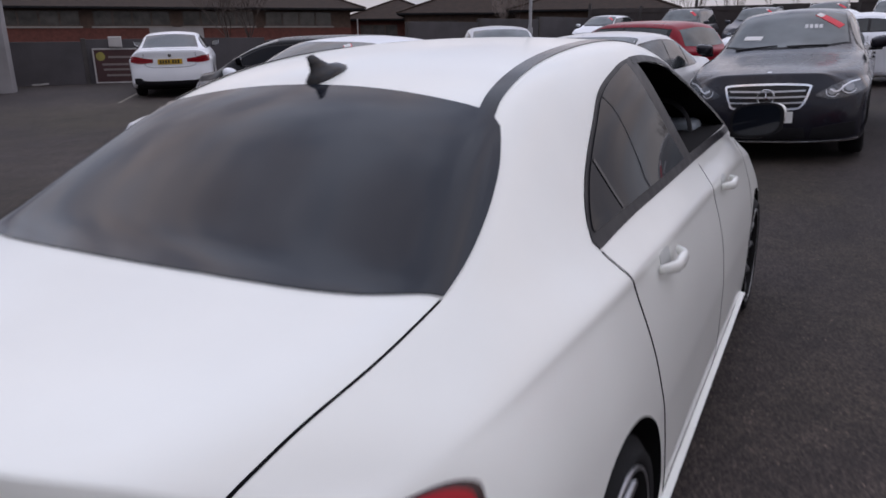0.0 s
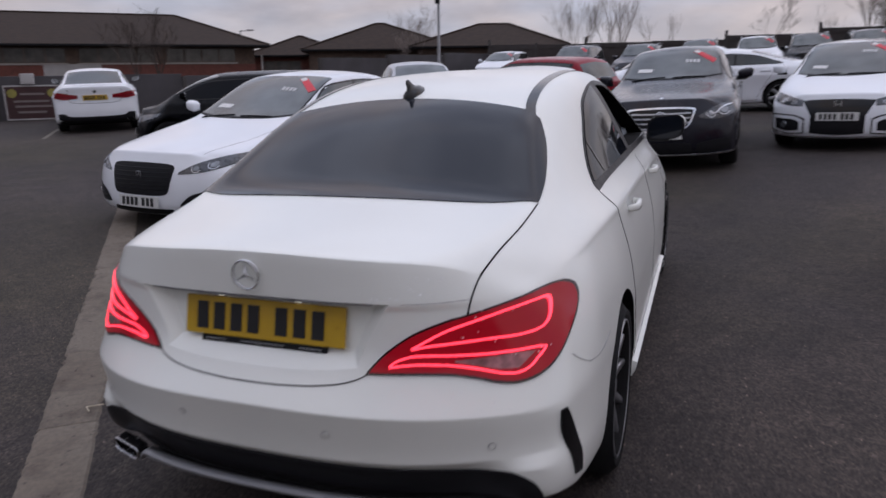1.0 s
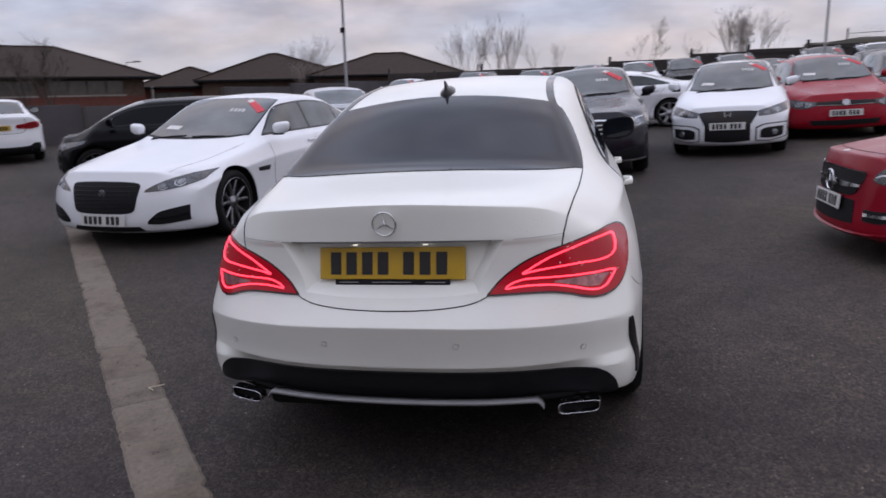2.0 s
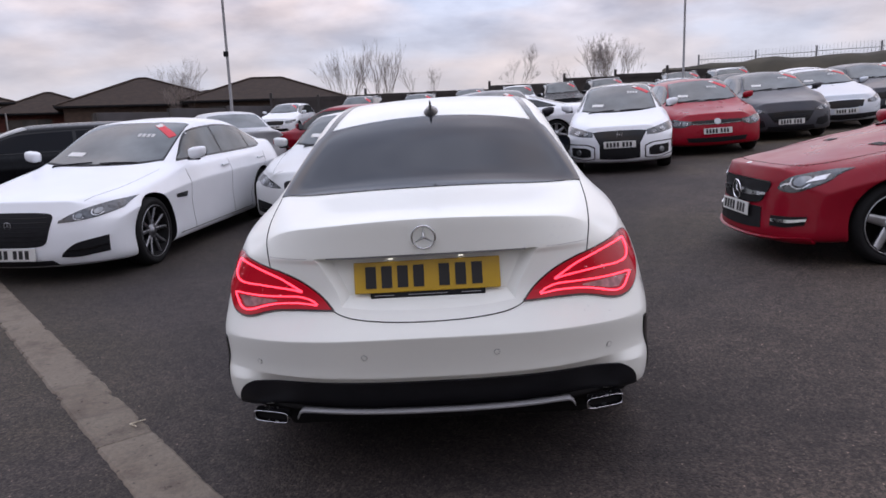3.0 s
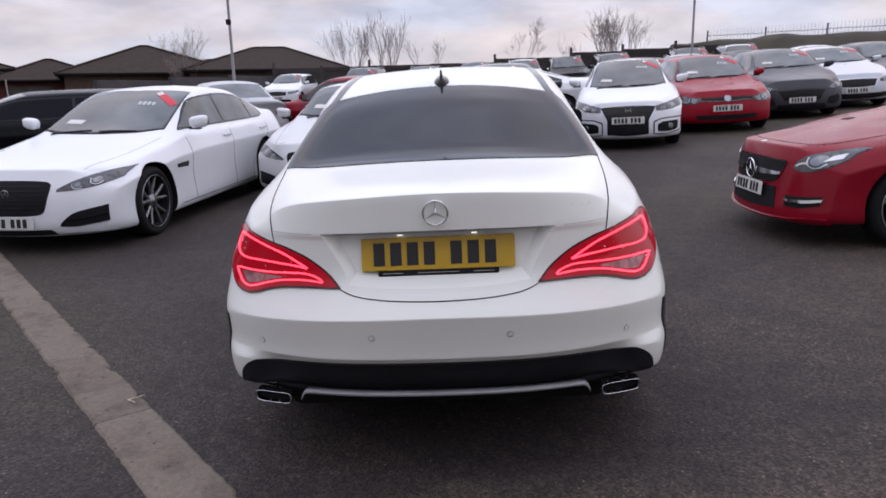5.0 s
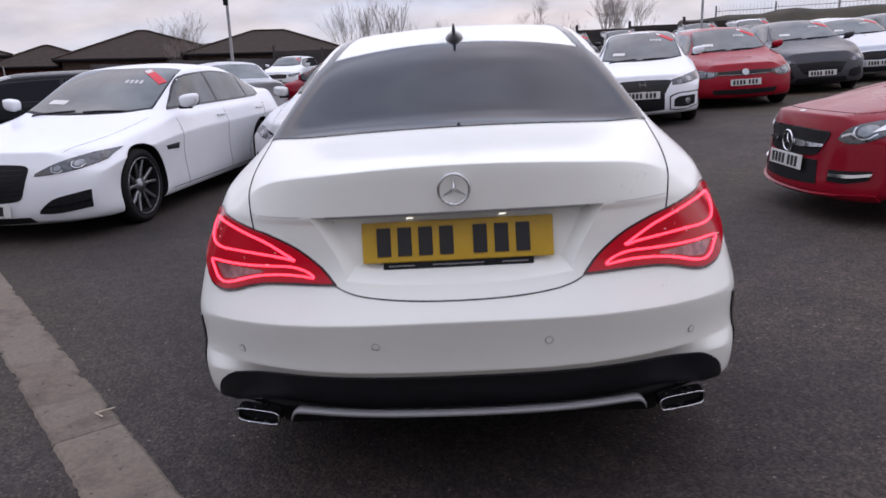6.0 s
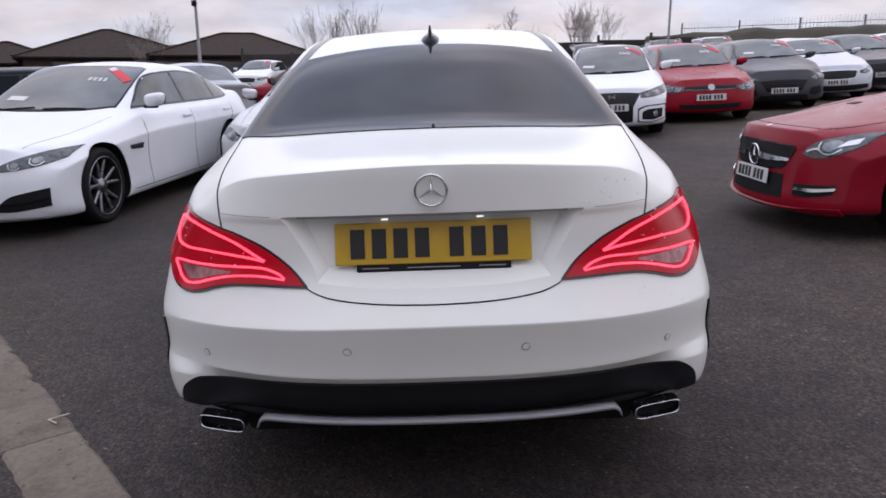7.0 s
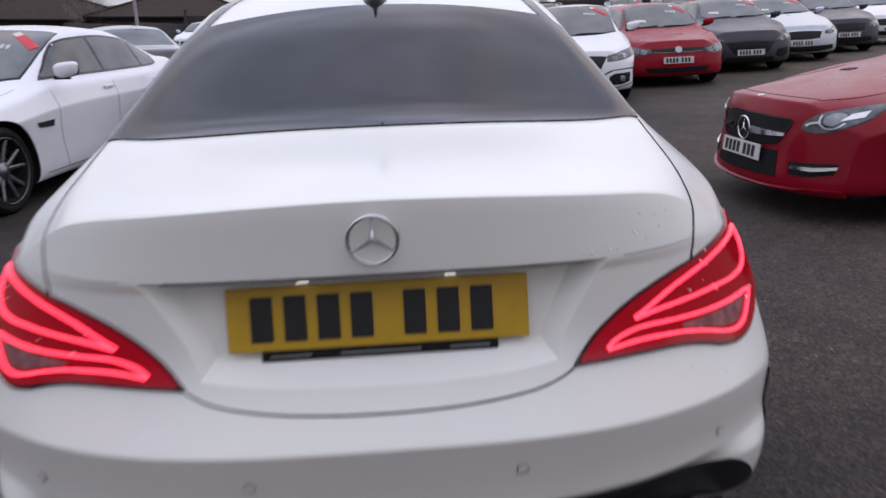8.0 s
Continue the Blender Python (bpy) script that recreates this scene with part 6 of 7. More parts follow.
FRAME = mat("brown_window_frame", (0.09, 0.065, 0.05), 0.6, vary=0.15, scale=6)
PYLONM = mat("far_pylon_steel", (0.34, 0.33, 0.36), 0.7, vary=0.1, scale=2)
STEEL = mat("galvanised_steel", (0.27, 0.27, 0.28), 0.55, 0.4, vary=0.15, scale=6)
BARK = mat("bare_bark", (0.21, 0.175, 0.155), 0.95, vary=0.25, scale=3)


def fence_run(name, label, points, height, spacing, material, caps=0.0, seed=1, category="fence", base_drop=0.3):
    """Solid panels between posts, stepping with the ground."""
    top = new(name)
    tagged(top, label, category, kind="structure")
    rng = random.Random(seed)
    for (x0, y0), (x1, y1) in zip(points, points[1:]):
        ln = math.hypot(x1 - x0, y1 - y0)
        k = max(1, round(ln / spacing))
        ang = math.degrees(math.atan2(y1 - y0, x1 - x0))
        for i in range(k):
            ax, ay = x0 + (x1 - x0) * (i + 0.5) / k, y0 + (y1 - y0) * (i + 0.5) / k
            h = height * (1 + rng.uniform(-0.03, 0.03))
            bm = bmesh.new()
            box(bm, -ln / k / 2 + 0.05, ln / k / 2 - 0.05, -0.03, 0.03, -base_drop, h, 0.008)
            for z in (0.25, h - 0.15) if material is PANEL else ():
                box(bm, -ln / k / 2 + 0.05, ln / k / 2 - 0.05, -0.055, -0.03, z - 0.045, z + 0.045, 0.004)
            pn = part("panel", bm, material, top)
            pn.matrix_local = pose(ax, ay, ground_z(ax, ay), 0, 0, ang)
            px, py = x0 + (x1 - x0) * i / k, y0 + (y1 - y0) * i / k
            bm = bmesh.new()
            box(bm, -0.06, 0.06, -0.06, 0.06, -base_drop, h + caps * (1 if rng.random() < 0.6 else 0.35), 0.01)
            po = part("post", bm, POSTM, top)
            po.matrix_local = pose(px, py, ground_z(px, py), 0, 0, ang)
    return top


fence_run("back_fence", "dark weathered panel fence along the back of the yard", [(-9.5, 33.43), (-4.7, 33.32), (1.5, 33.54), (5.2, 33.32), (12.5, 32.48)], 1.75, 2.9, PANEL, 0.28, 3)
fence_run("side_wall", "dark grey panelled wall behind the parked cars", [(-33.0, -2.6), (-17.6, 12.8), (-14.3, 16.6)], 1.19, 3.2, WALLG, 0.05, 5, "wall")
fence_run("low_wall", "low dark grey panelled wall before the bungalows", [(-14.3, 16.6), (-12.8, 22.4)], 1.0, 2.7, WALLG, 0.05, 6, "wall")
fence_run("side_wall", "dark grey panelled wall behind the parked cars", [(-12.8, 22.4), (-9.49, 33.43)], 1.40, 3.3, WALLG, 0.05, 7, "wall")


# unseen wall, added to cut and bounce the light behind the coupe
bm = bmesh.new()
box(bm, -26, 26, -0.3, 0.3, -0.8, 3.9)
south = part("unseen_wall_south", bm, mat("unseen_wall_grey", (0.36, 0.36, 0.365), 0.7, vary=0.12, scale=1))
south.matrix_world = pose(0, -12.5, 0)
tagged(south, "unseen grey wall added south of the yard to shape the light", "wall", kind="structure")


def palisade(x0, y0, x1, y1, height, bank):
    """Steel palisade fence on a low bank."""
    f = new("palisade_fence")
    tagged(f, "grey steel palisade fence on top of a bank", "fence", kind="structure")
    ln = math.hypot(x1 - x0, y1 - y0)
    ang = math.degrees(math.atan2(y1 - y0, x1 - x0))
    bm = bmesh.new()
    box(bm, -0.014, 0.014, -0.006, 0.006, 0, height, 0)
    for v in bm.verts:
        if v.co.z > height - 0.01:
            v.co.x *= 0.25
    first = part("pale", bm, STEEL, f)
    k = int(ln / 0.17)
    for i in range(k):
        o = first if i == 0 else under(new("pale", first.data), f)
        x, y = x0 + (x1 - x0) * i / k, y0 + (y1 - y0) * i / k
        o.matrix_local = pose(x, y, ground_z(x, y) + bank, 0, 0, ang)
    n = max(1, int(ln / 2.75))
    for i in range(n):
        xa, ya, xb, yb = (x0 + (x1 - x0) * i / n, y0 + (y1 - y0) * i / n, x0 + (x1 - x0) * (i + 1) / n, y0 + (y1 - y0) * (i + 1) / n)
        for z in (0.35, height - 0.35):
            bm = bmesh.new()
            box(bm, -ln / n / 2, ln / n / 2, 0.012, 0.04, z - 0.014, z + 0.014)
            part("rail", bm, STEEL, f).matrix_local = pose((xa + xb) / 2, (ya + yb) / 2, (ground_z(xa, ya) + ground_z(xb, yb)) / 2 + bank, 0, 0, ang)
        bm = bmesh.new()
        box(bm, -0.045, 0.045, 0.02, 0.10, -0.4, height - 0.05, 0.005)
        part("post", bm, STEEL, f).matrix_local = pose(xa, ya, ground_z(xa, ya) + bank, 0, 0, ang)


palisade(13.5, 38.74, 27.0, 32.9, 1.5, 1.15)
palisade(27.0, 32.9, 44.0, 23.35, 1.5, 1.15)


def bank(x0, y0, x1, y1, half, height, seed):
    """A rough earth bank with tufts."""
    rng = random.Random(seed)
    d = Vector((x1 - x0, y1 - y0))
    ln = d.length
    d.normalize()
    n = Vector((-d.y, d.x))
    k, prof = int(ln / 0.8), [(-1, -0.2), (-0.62, 0.55), (-0.3, 0.9), (0, 1.0), (0.35, 0.92), (0.7, 0.5), (1, -0.2)]
    verts, faces = [], []
    for i in range(k + 1):
        c = Vector((x0, y0)) + d * ln * i / k
        for s, z in prof:
            q = c + n * (s * half + rng.uniform(-0.2, 0.2))
            verts.append((q.x, q.y, ground_z(q.x, q.y) + z * height + rng.uniform(-0.10, 0.12)))
    m = len(prof)
    faces = [(i * m + j, (i + 1) * m + j, (i + 1) * m + j + 1, i * m + j + 1) for i in range(k) for j in range(m - 1)]
    b = new("earth_bank", mesh_of("earth_bank", verts, faces, GRASS))
    tagged(b, "rough earth bank with winter grass behind the cars", "bank", kind="structure")


bank(11.5, 38.42, 45.0, 22.29, 2.6, 2.05, 2)


def lamp_post(x, y, height, label, camera_box):
    p = new("lamp_post")
    tagged(p, label, "lamp post", "lamp posts")
    p.matrix_world = pose(x, y, ground_z(x, y))
    bm = bmesh.new()
    rings = [(0.0, 0.085), (1.2, 0.085), (1.25, 0.050), (height * 0.5, 0.042), (height, 0.032)]
    loops = [[bm.verts.new((r * math.cos(a), r * math.sin(a), z)) for a in (2 * math.pi * j / 14 for j in range(14))] for z, r in rings]
    for a, b in zip(loops, loops[1:]):
        for j in range(14):
            bm.faces.new((a[j], a[(j + 1) % 14], b[(j + 1) % 14], b[j]))
    part("pole", bm, STEEL, p, "", True)
    bm = bmesh.new()
    box(bm, -0.55, 0.55, -0.03, 0.03, height - 0.05, height + 0.02, 0.01)
    part("arm", bm, STEEL, p)
    for s in (1, -1):
        bm = bmesh.new()
        box(bm, s * 0.8 - 0.25, s * 0.8 + 0.25, -0.12, 0.12, height - 0.03, height + 0.09, 0.03)
        part("lamp_head", bm, STEEL, p)
    if camera_box:
        bm = bmesh.new()
        box(bm, -0.10, 0.045, -0.08, 0.05, camera_box - 0.09, camera_box + 0.08, 0.02)
        part("junction_box", bm, TRIM, p, "small black box on the pole")


lamp_post(-7.6, 21.33, 8.5, "tall grey steel lamp post with a small black box", 3.2)
lamp_post(9.36, 27.91, 8.5, "tall grey steel lamp post among parked cars", 0)


def street_lamp(x, y, height):
    """A slim far lamp on a bracket."""
    p = new("street_lamp")
    tagged(p, "slim grey street lamp with a short bracket arm", "street lamp")
    p.matrix_world = pose(x, y, 0.3, 0, 0, 32)
    bm = bmesh.new()
    bmesh.ops.create_cone(bm, cap_ends=True, segments=10, radius1=0.07, radius2=0.045, depth=height, matrix=Matrix.Translation((0, 0, height / 2)))
    part("pole", bm, STEEL, p, "", True)
    bm = bmesh.new()
    box(bm, 0.0, 0.62, -0.03, 0.03, height - 0.05, height + 0.01, 0.01)
    part("arm", bm, STEEL, p)
    bm = bmesh.new()
    box(bm, 0.50, 1.05, -0.09, 0.09, height - 0.02, height + 0.10, 0.04)
    part("lamp_head", bm, PALEW, p, "pale lamp head")


street_lamp(-34.1, 46.9, 4.25)


def wall_box():
    """A pale cabinet fixed to the dark wall, beside the banner."""
    b = new("junction_box")
    tagged(b, "small pale junction box on the dark grey wall", "junction box")
    b.matrix_world = pose(-16.95, 13.35, ground_z(-16.95, 13.35) + 1.12, 0, 0, 45)
    bm = bmesh.new()
    box(bm, -0.17, 0.17, -0.16, -0.04, -0.14, 0.16, 0.015)
    part("body", bm, PALEW, b)
    bm = bmesh.new()
    box(bm, -0.14, 0.14, -0.172, -0.16, -0.11, 0.13, 0.006)
    part("door", bm, PALEW, b)


def hose():
    """A length of hose lying at the foot of the wall."""
    bm = bmesh.new()
    c = Vector((-18.85, 11.75, 0))
    run, loops = [(-0.55, 0.22, 0.10), (-0.42, 0.05, 0.03), (-0.15, -0.05, 0.025), (0.15, -0.02, 0.025), (0.42, 0.10, 0.03), (0.58, 0.25, 0.06)], []
    for x, y, z in run:
        loops.append([bm.verts.new((c.x + x, c.y + y + 0.028 * math.cos(a), ground_z(c.x, c.y) + z + 0.028 * math.sin(a))) for a in (2 * math.pi * j / 8 for j in range(8))])
    for p, q in zip(loops, loops[1:]):
        for j in range(8):
            bm.faces.new((p[j], p[(j + 1) % 8], q[(j + 1) % 8], q[j]))
    ob = part("hose", bm, PALEW, None, "", True)
    tagged(ob, "pale hose lying at the foot of the wall", "hose")


def parking_line():
    """A worn painted line beside the white saloon."""
    bm = bmesh.new()
    p, q = Vector((-12.38, 9.77)), Vector((-13.9, 11.5))
    n = Vector((-(q - p).y, (q - p).x)).normalized() * 0.045
    rows = []
    for i in range(13):
        c = p.lerp(q, i / 12)
        rows.append([bm.verts.new((v.x, v.y, ground_z(v.x, v.y) + h)) for v, h in ((c - n, 0.004), (c + n, 0.004))])
    for a, b in zip(rows, rows[1:]):
        bm.faces.new((a[0], b[0], b[1], a[1]))
    ob = part("parking_line", bm, mat("worn_line_paint", (0.16, 0.145, 0.12), 0.8, vary=0.4, scale=6))
    tagged(ob, "worn pale painted parking line on the asphalt", "line", kind="structure")


wall_box()
hose()
parking_line()


# ---- houses behind ----
def hip_house(label, x, y, rz, w, d, z0, eaves, ridge, rise, wall_mat, windows, overhang=0.5, name="house"):
    """A low building with a hipped tile roof; windows: (along the front, width, sill height, head height)."""
    h = new(name)
    tagged(h, label, "house")
    h.matrix_world = pose(x, y, z0, 0, 0, rz)
    bm = bmesh.new()
    box(bm, -w / 2, w / 2, 0, d, -1.0, eaves)
    part("wall", bm, wall_mat, h)
    bm = bmesh.new()
    o = overhang
    e = [bm.verts.new(q) for q in ((-w / 2 - o, -o, eaves), (w / 2 + o, -o, eaves), (w / 2 + o, d + o, eaves), (-w / 2 - o, d + o, eaves))]
    lo = [bm.verts.new((v.co.x, v.co.y, eaves - 0.16)) for v in e]
    ra, rb = bm.verts.new((-ridge / 2, d / 2, eaves + rise)), bm.verts.new((ridge / 2, d / 2, eaves + rise))
    for f in ((e[0], e[1], rb, ra), (e[1], e[2], rb), (e[2], e[3], ra, rb), (e[3], e[0], ra), (lo[3], lo[2], lo[1], lo[0]), *[(lo[i], lo[(i + 1) % 4], e[(i + 1) % 4], e[i]) for i in range(4)]):
        bm.faces.new(f)
    roof = part("roof", bm, ROOFT, h, "dark tiled hipped roof")
    bm = bmesh.new()
    for p, q in ((ra_, rb_) for ra_, rb_ in (((-ridge / 2, d / 2, eaves + rise), (ridge / 2 + 0.01, d / 2, eaves + rise)), ((-w / 2 - o, -o, eaves), (-ridge / 2, d / 2, eaves + rise)), ((w / 2 + o, -o, eaves), (ridge / 2, d / 2, eaves + rise)))):
        p, q = Vector(p), Vector(q)
        m = Matrix.Translation((p + q) / 2) @ (q - p).to_track_quat("X", "Z").to_matrix().to_4x4()
        box(bm, -(q - p).length / 2, (q - p).length / 2, -0.11, 0.11, -0.03, 0.07, 0.02, m)
    part("ridge_tiles", bm, ROOFT, roof)
    bm = bmesh.new()
    box(bm, -w / 2 - o, w / 2 + o, -o - 0.10, -o, eaves - 0.14, eaves - 0.02, 0.02)
    part("gutter", bm, TRIM, h, "dark gutter")
    for c, ww, z1, z2 in windows:
        bm = bmesh.new()
        box(bm, c - ww / 2, c + ww / 2, -0.03, 0.02, z1, z2)
        win = part("window", bm, FRAME, h, "brown framed window")
        k = max(1, round(ww / 1.1))
        for i in range(k):
            bm = bmesh.new()
            a = c - ww / 2 + ww * i / k
            box(bm, a + 0.06, a + ww / k - 0.06, -0.045, -0.02, z1 + 0.07, z2 - 0.07)
            part("pane", bm, PANE, win)
        bm = bmesh.new()
        box(bm, c - ww / 2 - 0.1, c + ww / 2 + 0.1, -0.14, 0.02, z1 - 0.10, z1)
        part("sill", bm, SILL, win)
    return h


def facing(x, y):
    """The turn that sets a front towards the middle of the yard."""
    return math.degrees(math.atan2(-(x - 0.1), y + 2.37))


hip_house("brick bungalow with a pyramid roof and one wide window", -29.4, 47.9, facing(-29.4, 47.9), 7.3, 7.2, 0.2, 2.45, 0.3, 1.55, BRICK, [(-1.4, 2.9, 1.15, 2.0)])
hip_house("brown brick bungalow with a tall dark hipped roof", -21.1, 45.6, facing(-21.1, 45.6) + 4, 10.5, 9.5, 0.3, 2.6, 0.6, 2.0, BROWNB, [(-2.6, 2.2, 1.1, 2.1)])
hip_house("low brown building with a dark hipped roof", -19.6, 54.0, facing(-19.6, 54), 9.0, 7.0, 0.4, 2.45, 1.0, 1.35, BROWNB, [])
hip_house("wide brown bungalow with a dark hipped roof and pale windows", -13.0, 44.8, facing(-13.0, 44.8) - 3, 9.6, 8.6, 0.5, 2.45, 2.1, 1.6, BROWNB, [(-2.6, 2.0, 1.2, 2.1), (1.6, 3.4, 1.2, 2.1)])


def long_building():
    """The long single-storey building west of the yard."""
    b, d = Vector((-28.5, 40.6)), Vector((0.652, 0.758))
    ln = 52.0
    ang = math.degrees(math.atan2(d.y, d.x))
    c = b - d * ln / 2
    h = hip_house("long single-storey brick building with a dark tiled roof", c.x, c.y, ang, ln, 13.0, 0.1, 3.08, ln - 8.0, 2.25, BROWNB,
                  [(-ln / 2 + 2.6 + 5.1 * i, 4.4, 1.95, 2.88) for i in range(int(ln / 5.1))], 0.85, "office_building")
    bm = bmesh.new()
    box(bm, -ln / 2, ln / 2, -0.06, 0.0, -0.9, 1.84)
    part("brick_plinth", bm, BRICK, h, "red brick plinth")
    bm = bmesh.new()
    box(bm, ln / 2 - 12.8, ln / 2 - 9.6, -0.10, -0.06, 1.15, 1.88)
    part("pale_panel", bm, PALEW, h, "pale rendered panel")
    bm = bmesh.new()
    box(bm, ln / 2 + 0.3, ln / 2 + 0.38, -0.6, -0.5, -0.6, 2.4, 0.02)
    part("downpipe", bm, PALEW, h, "pale downpipe")


long_building()


def sign_board():
    s = new("sign_board")
    tagged(s, "dark maroon banner board in a pale frame on the wall", "sign")
    s.matrix_world = pose(-16.85, 13.35, ground_z(-16.85, 13.35), 0, 0, 45)
    bm = bmesh.new()
    box(bm, -0.67, 0.67, -0.02, 0.02, 0.02, 0.94, 0.004)
    part("board", bm, mat("maroon_banner", (0.055, 0.022, 0.022), 0.6, vary=0.2, scale=2), s)
    for x0, x1, z0, z1 in ((-0.70, 0.70, 0.92, 0.96), (-0.70, 0.70, 0.0, 0.04), (-0.70, -0.66, 0.04, 0.92), (0.66, 0.70, 0.04, 0.92)):
        bm = bmesh.new()
        box(bm, x0, x1, -0.035, 0.03, z0, z1, 0.004)
        part("frame", bm, PALEW, s)
    for x in (-0.50, 0.50):
        bm = bmesh.new()
        ring_mesh(bm, [(0, 0.12), (0.012, 0.12), (0.012, 0.001)], 24, pose(x, -0.022, 0.74, 0, 0, -90))
        part("roundel", bm, mat("dull_yellow", (0.30, 0.26, 0.06), 0.6, vary=0.2, scale=8), s, "dull yellow disc")
    for z, x0, x1 in ((0.72, -0.30, 0.30), (0.52, -0.48, 0.40), (0.38, -0.46, 0.48), (0.22, -0.40, 0.30)):
        bm = bmesh.new()
        box(bm, x0, x1, -0.026, -0.018, z - 0.028, z + 0.028)
        part("bar", bm, mat("dim_print", (0.20, 0.17, 0.16), 0.6), s)


sign_board()
bm = bmesh.new()
box(bm, -0.9, 0.9, -0.2, 0.2, -0.2, 3.6, 0.02)
pillar_ob = part("rendered_pillar", bm, mat("grey_render", (0.24, 0.23, 0.235), 0.85, vary=0.15, scale=1.5, bump=0.2, bscale=30))
pillar_ob.matrix_world = pose(-17.88, 9.82, ground_z(-17.88, 9.82), 0, 0, 45)
tagged(pillar_ob, "grey rendered wall end beside the yard", "wall", kind="structure")


# ---- bare trees and the pylon ----
def bare_tree(label, x, y, height, spread, seed, stems=3, fine=5, bark=None):
    rng = random.Random(seed)
    t = new("tree")
    tagged(t, label, "tree", "bare trees")
    t.matrix_world = pose(x, y, ground_z(x, y) - 0.2)

    def tube(bm, a, b, ra, rb):
        q = (b - a).to_track_quat("Z", "X")
        la = [bm.verts.new(a + q @ Vector((ra * math.cos(u), ra * math.sin(u), 0))) for u in (0, 2.09, 4.19)]
        lb = [bm.verts.new(b + q @ Vector((rb * math.cos(u), rb * math.sin(u), 0))) for u in (0, 2.09, 4.19)]
        for j in range(3):
            bm.faces.new((la[j], la[(j + 1) % 3], lb[(j + 1) % 3], lb[j]))

    trunk, crown = bmesh.new(), bmesh.new()

    def grow(p, d, ln, r, depth):
        bm = trunk if depth < 1 else crown
        n = 3
        for i in range(n):
            d2 = (d + Vector((rng.uniform(-1, 1), rng.uniform(-1, 1), rng.uniform(-0.1, 0.7))) * 0.10).normalized()
            q = p + d2 * ln / n
            tube(bm, p, q, r * (1 - 0.25 * i / n), r * (1 - 0.25 * (i + 1) / n))
            if depth < fine and i > 0:
                for _ in range(rng.choice((1, 2, 2, 2))):
                    side = Vector((rng.uniform(-1, 1), rng.uniform(-1, 1), rng.uniform(-0.1, 0.8))).normalized()
                    nd = (d2 * (0.75 if depth else 0.9) + side * spread).normalized()
                    grow(q, nd, ln * rng.uniform(0.50, 0.75), max(r * 0.50, 0.0045), depth + 1)
            p, d = q, d2
    for k in range(stems):
        a = 2 * math.pi * k / stems + rng.uniform(-0.4, 0.4)
        lean = Vector((math.cos(a), math.sin(a), 0)) * (0.22 if stems > 1 else 0.04)
        grow(Vector((lean.x * 1.2, lean.y * 1.2, 0)), (Vector((0, 0, 1)) + lean).normalized(), height * 0.55, 0.022 + height * 0.0045, 0)
    part("trunk", trunk, bark or BARK, t)
    part("crown", crown, bark or BARK, t, "bare twigs")


bare_tree("bare winter trees with upright twigs behind the fence", -10.6, 64.73, 5.40, 0.34, 11, 6, 4)
bare_tree("bare winter trees with upright twigs behind the fence", -7.6, 65.79, 5.52, 0.34, 12, 6, 4)
bare_tree("thin bare winter tree behind the fence", -3.6, 65.79, 4.56, 0.4, 13, 2, 4)
bare_tree("spreading bare winter tree behind the fence", 5.3, 63.67, 4.92, 0.75, 14, 1, 5)
bare_tree("small bare winter bush behind the fence", 9.8, 63.67, 3.96, 0.6, 15, 3, 3)
bare_tree("bare winter trees in front of the pylon", 12.2, 61.55, 4.9, 0.36, 16, 6, 4)
bare_tree("bare winter trees in front of the pylon", 14.0, 61.55, 4.5, 0.36, 17, 5, 4)
bare_tree("bare winter tree behind the bungalow roofs", -26.2, 63.67, 5.0, 0.45, 18, 5, 4)
bare_tree("bare winter bush between the bungalows", -18.0, 43.51, 2.64, 0.7, 19, 5, 4)
bare_tree("bare winter tree before the long building", -19.5, 20.7, 2.88, 0.7, 20, 4, 4, mat("dark_bare_bark", (0.065, 0.050, 0.042), 0.95, vary=0.25, scale=3))
bare_tree("low bare bush on the bank", 20.0, 38.2, 2.16, 0.8, 21, 4, 3)
bare_tree("low bare bush on the bank", 25.0, 36.61, 2.16, 0.8, 22, 4, 3)


def pylon(x, y, height):
    p = new("pylon")
    tagged(p, "far lattice steel electricity pylon", "pylon")
    p.matrix_world = pose(x, y, ground_z(x, y), 0, 0, 20)

    def strut(bm, a, b, r):
        a, b = Vector(a), Vector(b)
        m = Matrix.Translation((a + b) / 2) @ (b - a).to_track_quat("Z", "X").to_matrix().to_4x4()
        box(bm, -r, r, -r, r, -(b - a).length / 2, (b - a).length / 2, 0, m)
    w = lambda z: 2.6 * (1 - z / height) ** 1.2 + 0.35  # noqa: E731
    lv = [height * (i / 10) ** 0.85 for i in range(11)]
    bm = bmesh.new()
    for z0, z1 in zip(lv, lv[1:]):
        a, b = w(z0), w(z1)
        for sx, sy in ((1, 1), (1, -1), (-1, -1), (-1, 1)):
            strut(bm, (sx * a, sy * a, z0), (sx * b, sy * b, z1), 0.08)
            tx, ty = -sy, sx
            strut(bm, (sx * a, sy * a, z0), (tx * b, ty * b, z1), 0.045)
    part("lattice", bm, PYLONM, p)
    for z, half in ((height * 0.70, 3.6), (height * 0.80, 4.6), (height * 0.90, 3.2)):
        bm = bmesh.new()
        strut(bm, (-half, 0, z), (half, 0, z), 0.13)
        for s in (1, -1):
            strut(bm, (s * half, 0, z), (0, 0, z + 1.2), 0.08)
        part("cross_arm", bm, PYLONM, p)


pylon(50.0, 258.0, 27.0)


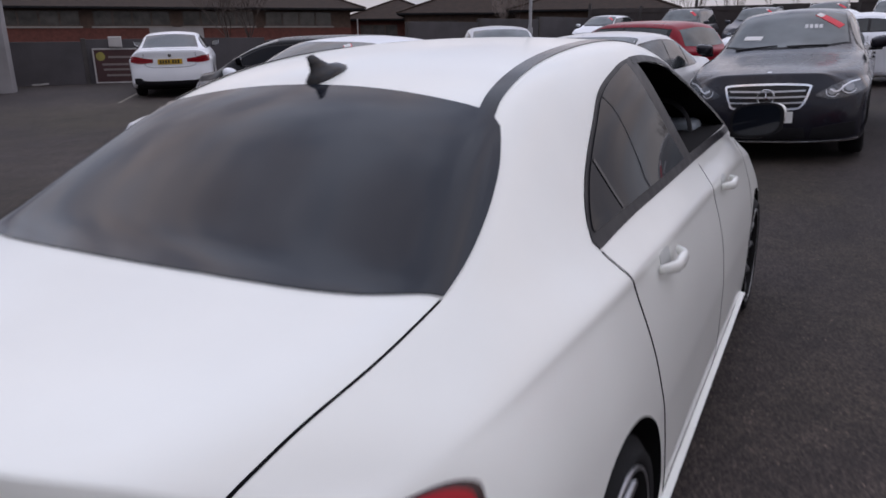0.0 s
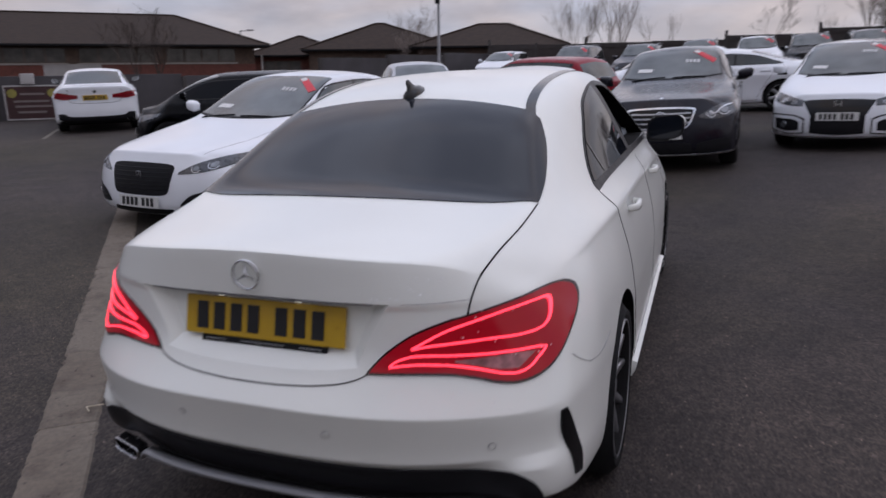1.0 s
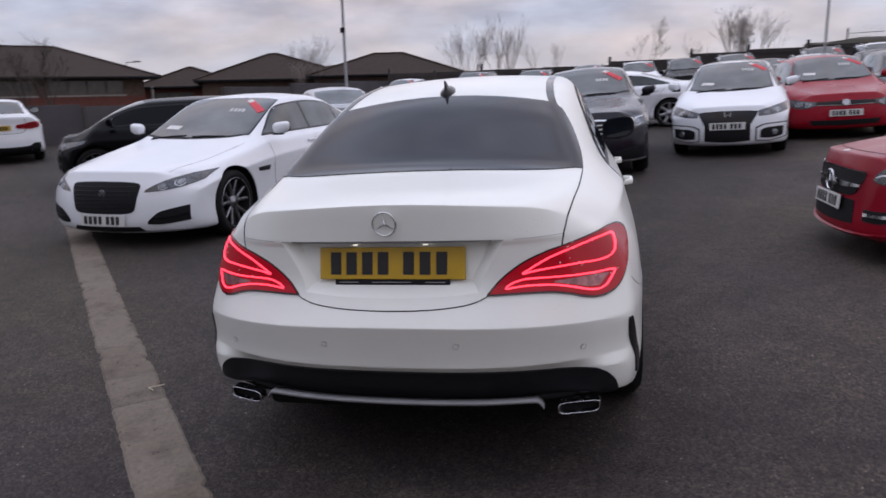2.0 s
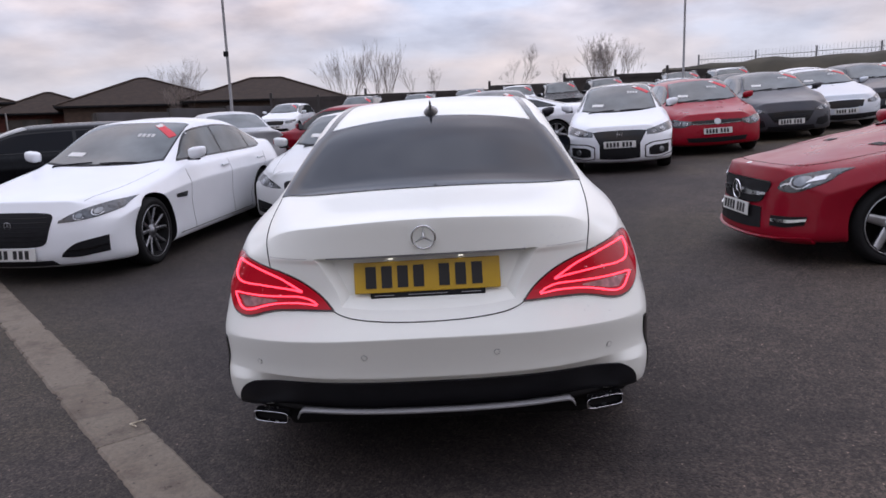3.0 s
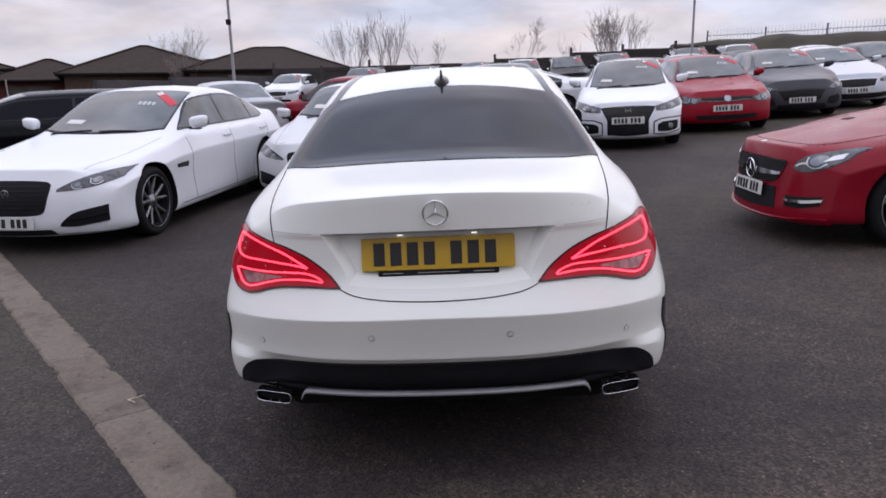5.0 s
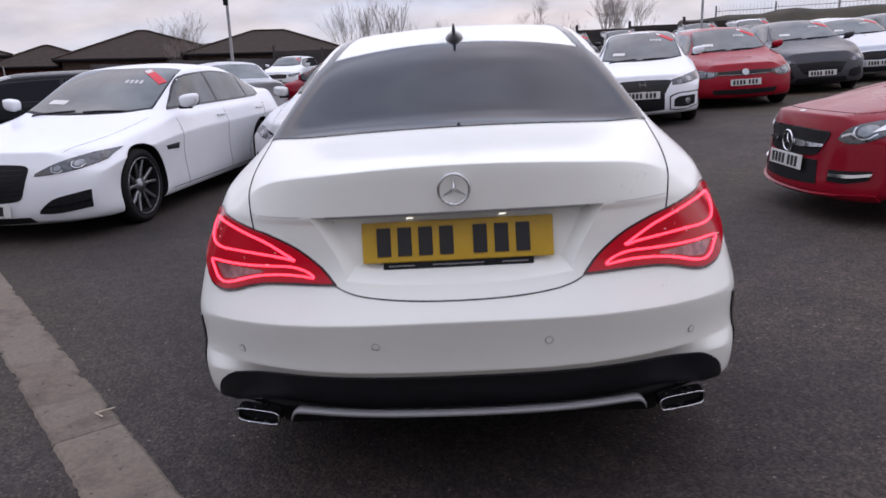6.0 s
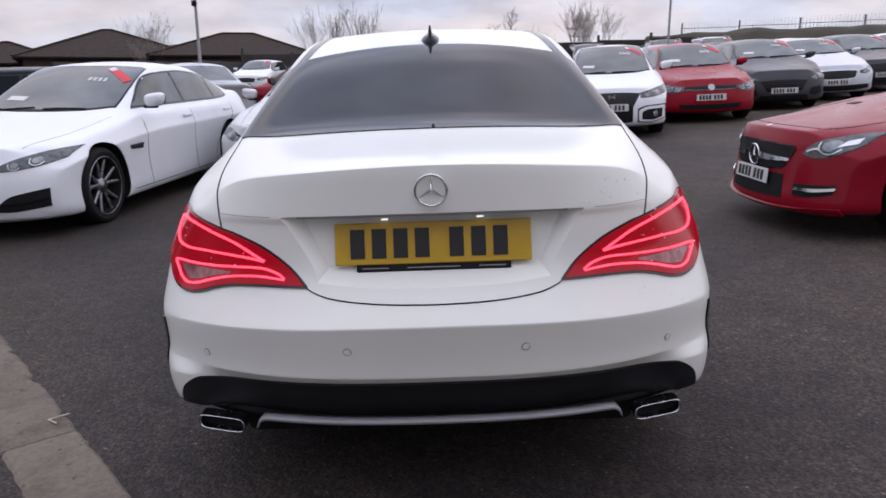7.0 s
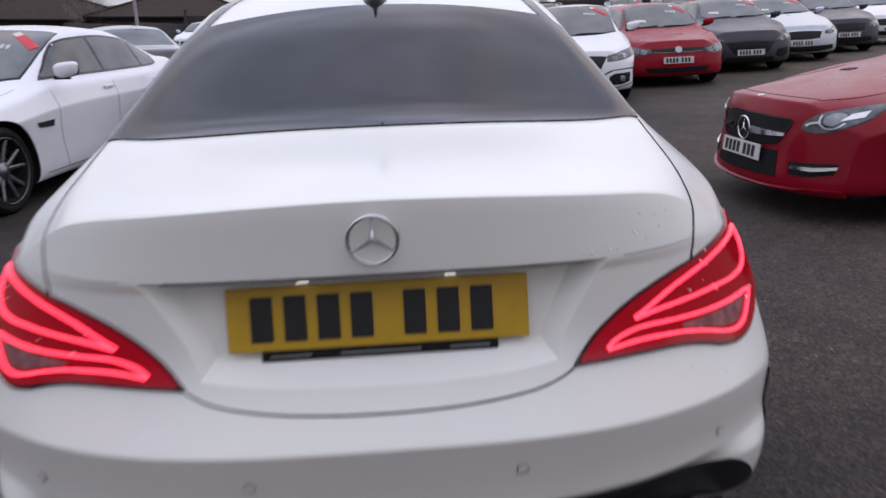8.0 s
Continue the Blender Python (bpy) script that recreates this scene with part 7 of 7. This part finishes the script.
# ---- far parked cars ----
def far_car(label, paint_mat, kind, x, y, rz, front_at=True, **more):
    if kind == "suv":
        spec = dict(L=4.65, W=0.93, H=1.68, deck=1.12, cowl=1.18, nose=0.98, y_base=0.10, y_roof_r=0.36, y_roof_f=2.55, y_cowl=3.22, wheels=(0.92, 3.72), wheel_r=0.36, base=0.24, rails=True)
    elif kind == "hatch":
        spec = dict(L=4.25, W=0.89, H=1.47, deck=1.02, cowl=1.04, nose=0.82, y_base=0.12, y_roof_r=0.42, y_roof_f=2.25, y_cowl=3.02, wheels=(0.78, 3.40), wheel_r=0.32)
    elif kind == "mpv":
        spec = dict(L=4.4, W=0.90, H=1.60, deck=1.05, cowl=1.10, nose=0.86, y_base=0.10, y_roof_r=0.34, y_roof_f=2.5, y_cowl=3.42, wheels=(0.80, 3.50), wheel_r=0.325)
    elif kind == "coupe":
        spec = dict(L=4.55, W=0.91, H=1.40, deck=1.06, cowl=1.01, nose=0.78, y_base=0.62, y_roof_r=1.55, y_roof_f=2.4, y_cowl=3.2, wheels=(0.92, 3.68), wheel_r=0.34, twin=False, spokes=7)
    else:
        spec = dict(L=4.7, W=0.91, H=1.45, deck=1.06, cowl=1.03, nose=0.80, y_base=0.60, y_roof_r=1.30, y_roof_f=2.55, y_cowl=3.30, wheels=(1.0, 3.82), wheel_r=0.33)
    spec.update(more)
    CURRENT_NOSE[0] = spec["nose"]
    c = make_car(label, paint_mat, front=plain_front, rear=plain_rear, **spec)
    park(c, spec["L"], x, y, rz, front_at)
    return c


far_car("black hatchback beside the white saloon", BLACKP, "hatch", -8.30, 8.33, 119, alloy=ALLOYD, L=3.80, H=1.405, deck=1.0, cowl=1.0, wheels=(0.62, 3.10), y_roof_f=2.36, y_cowl=3.12, side_glass=SIDET, sticker=False, cards=False)
far_car("silver saloon with its tail to the yard", SILVER, "saloon", -4.35, 12.21, 30, False, sticker=False, cards=False)
far_car("dark red hatchback seen from behind", REDP, "hatch", -0.85, 13.27, 66, False, H=1.51, L=4.0, wheels=(0.70, 3.22), y_roof_f=2.1, y_cowl=2.82, sticker=False, cards=False)
far_car("white hatchback among the parked cars", COOLW, "hatch", -2.4, 18.47, 98, sticker=False, cards=False)
far_car("white coupe standing crosswise behind the saloons", COOLW, "coupe", 3.5, 16.88, 88, False, sticker=False, cards=False)
far_car("black car roof behind the white hatchback", BLACKP, "saloon", 5.2, 17.41, 172)
far_car("blue-grey estate car behind the red hatchback", BLUEG, "hatch", 7.0, 19.32, 172, rails=True)
far_car("black estate car behind the grey hatchback", BLACKP, "saloon", 9.3, 20.59, 172)
for lab, pm, kd, x, y, rz in (
        ("white estate car parked before the fence", COOLW, "hatch", -8.3, 29.19, 176), ("dark grey off-roader before the fence", GREYP, "suv", -4.6, 27.17, 176),
        ("grey off-roader parked before the fence", GREYP, "suv", -1.9, 27.59, 177), ("dark grey off-roader before the fence", GREYP, "suv", 0.5, 27.81, 178),
        ("white off-roader parked before the fence", COOLW, "suv", 2.6, 27.81, 178), ("black off-roader with a white roof", BLACKP, "suv", 4.5, 27.59, 178),
        ("dark grey off-roader before the fence", GREYP, "suv", 6.5, 27.38, 178), ("black off-roader by the lamp post", BLACKP, "suv", 9.3, 26.53, 172),
        ("white off-roader by the lamp post", COOLW, "suv", 11.6, 27.17, 172),
        ("dark grey hatchback in the display row", GREYP, "hatch", 11.3, 16.35, 171), ("white saloon in the display row", COOLW, "saloon", 13.6, 18.05, 171),
        ("white estate car behind the display row", COOLW, "saloon", 12.2, 21.76, 172), ("silver saloon behind the display row", SILVER, "saloon", 14.9, 23.35, 172),
        ("dark grey saloon behind the display row", GREYP, "saloon", 17.6, 24.62, 172), ("white saloon behind the display row", COOLW, "saloon", 20.2, 26.11, 172),
        ("dark red hatchback behind the display row", REDM, "hatch", 22.8, 27.17, 172)):
    far_car(lab, pm, kd, x, y, rz, handles=False, cards=False)
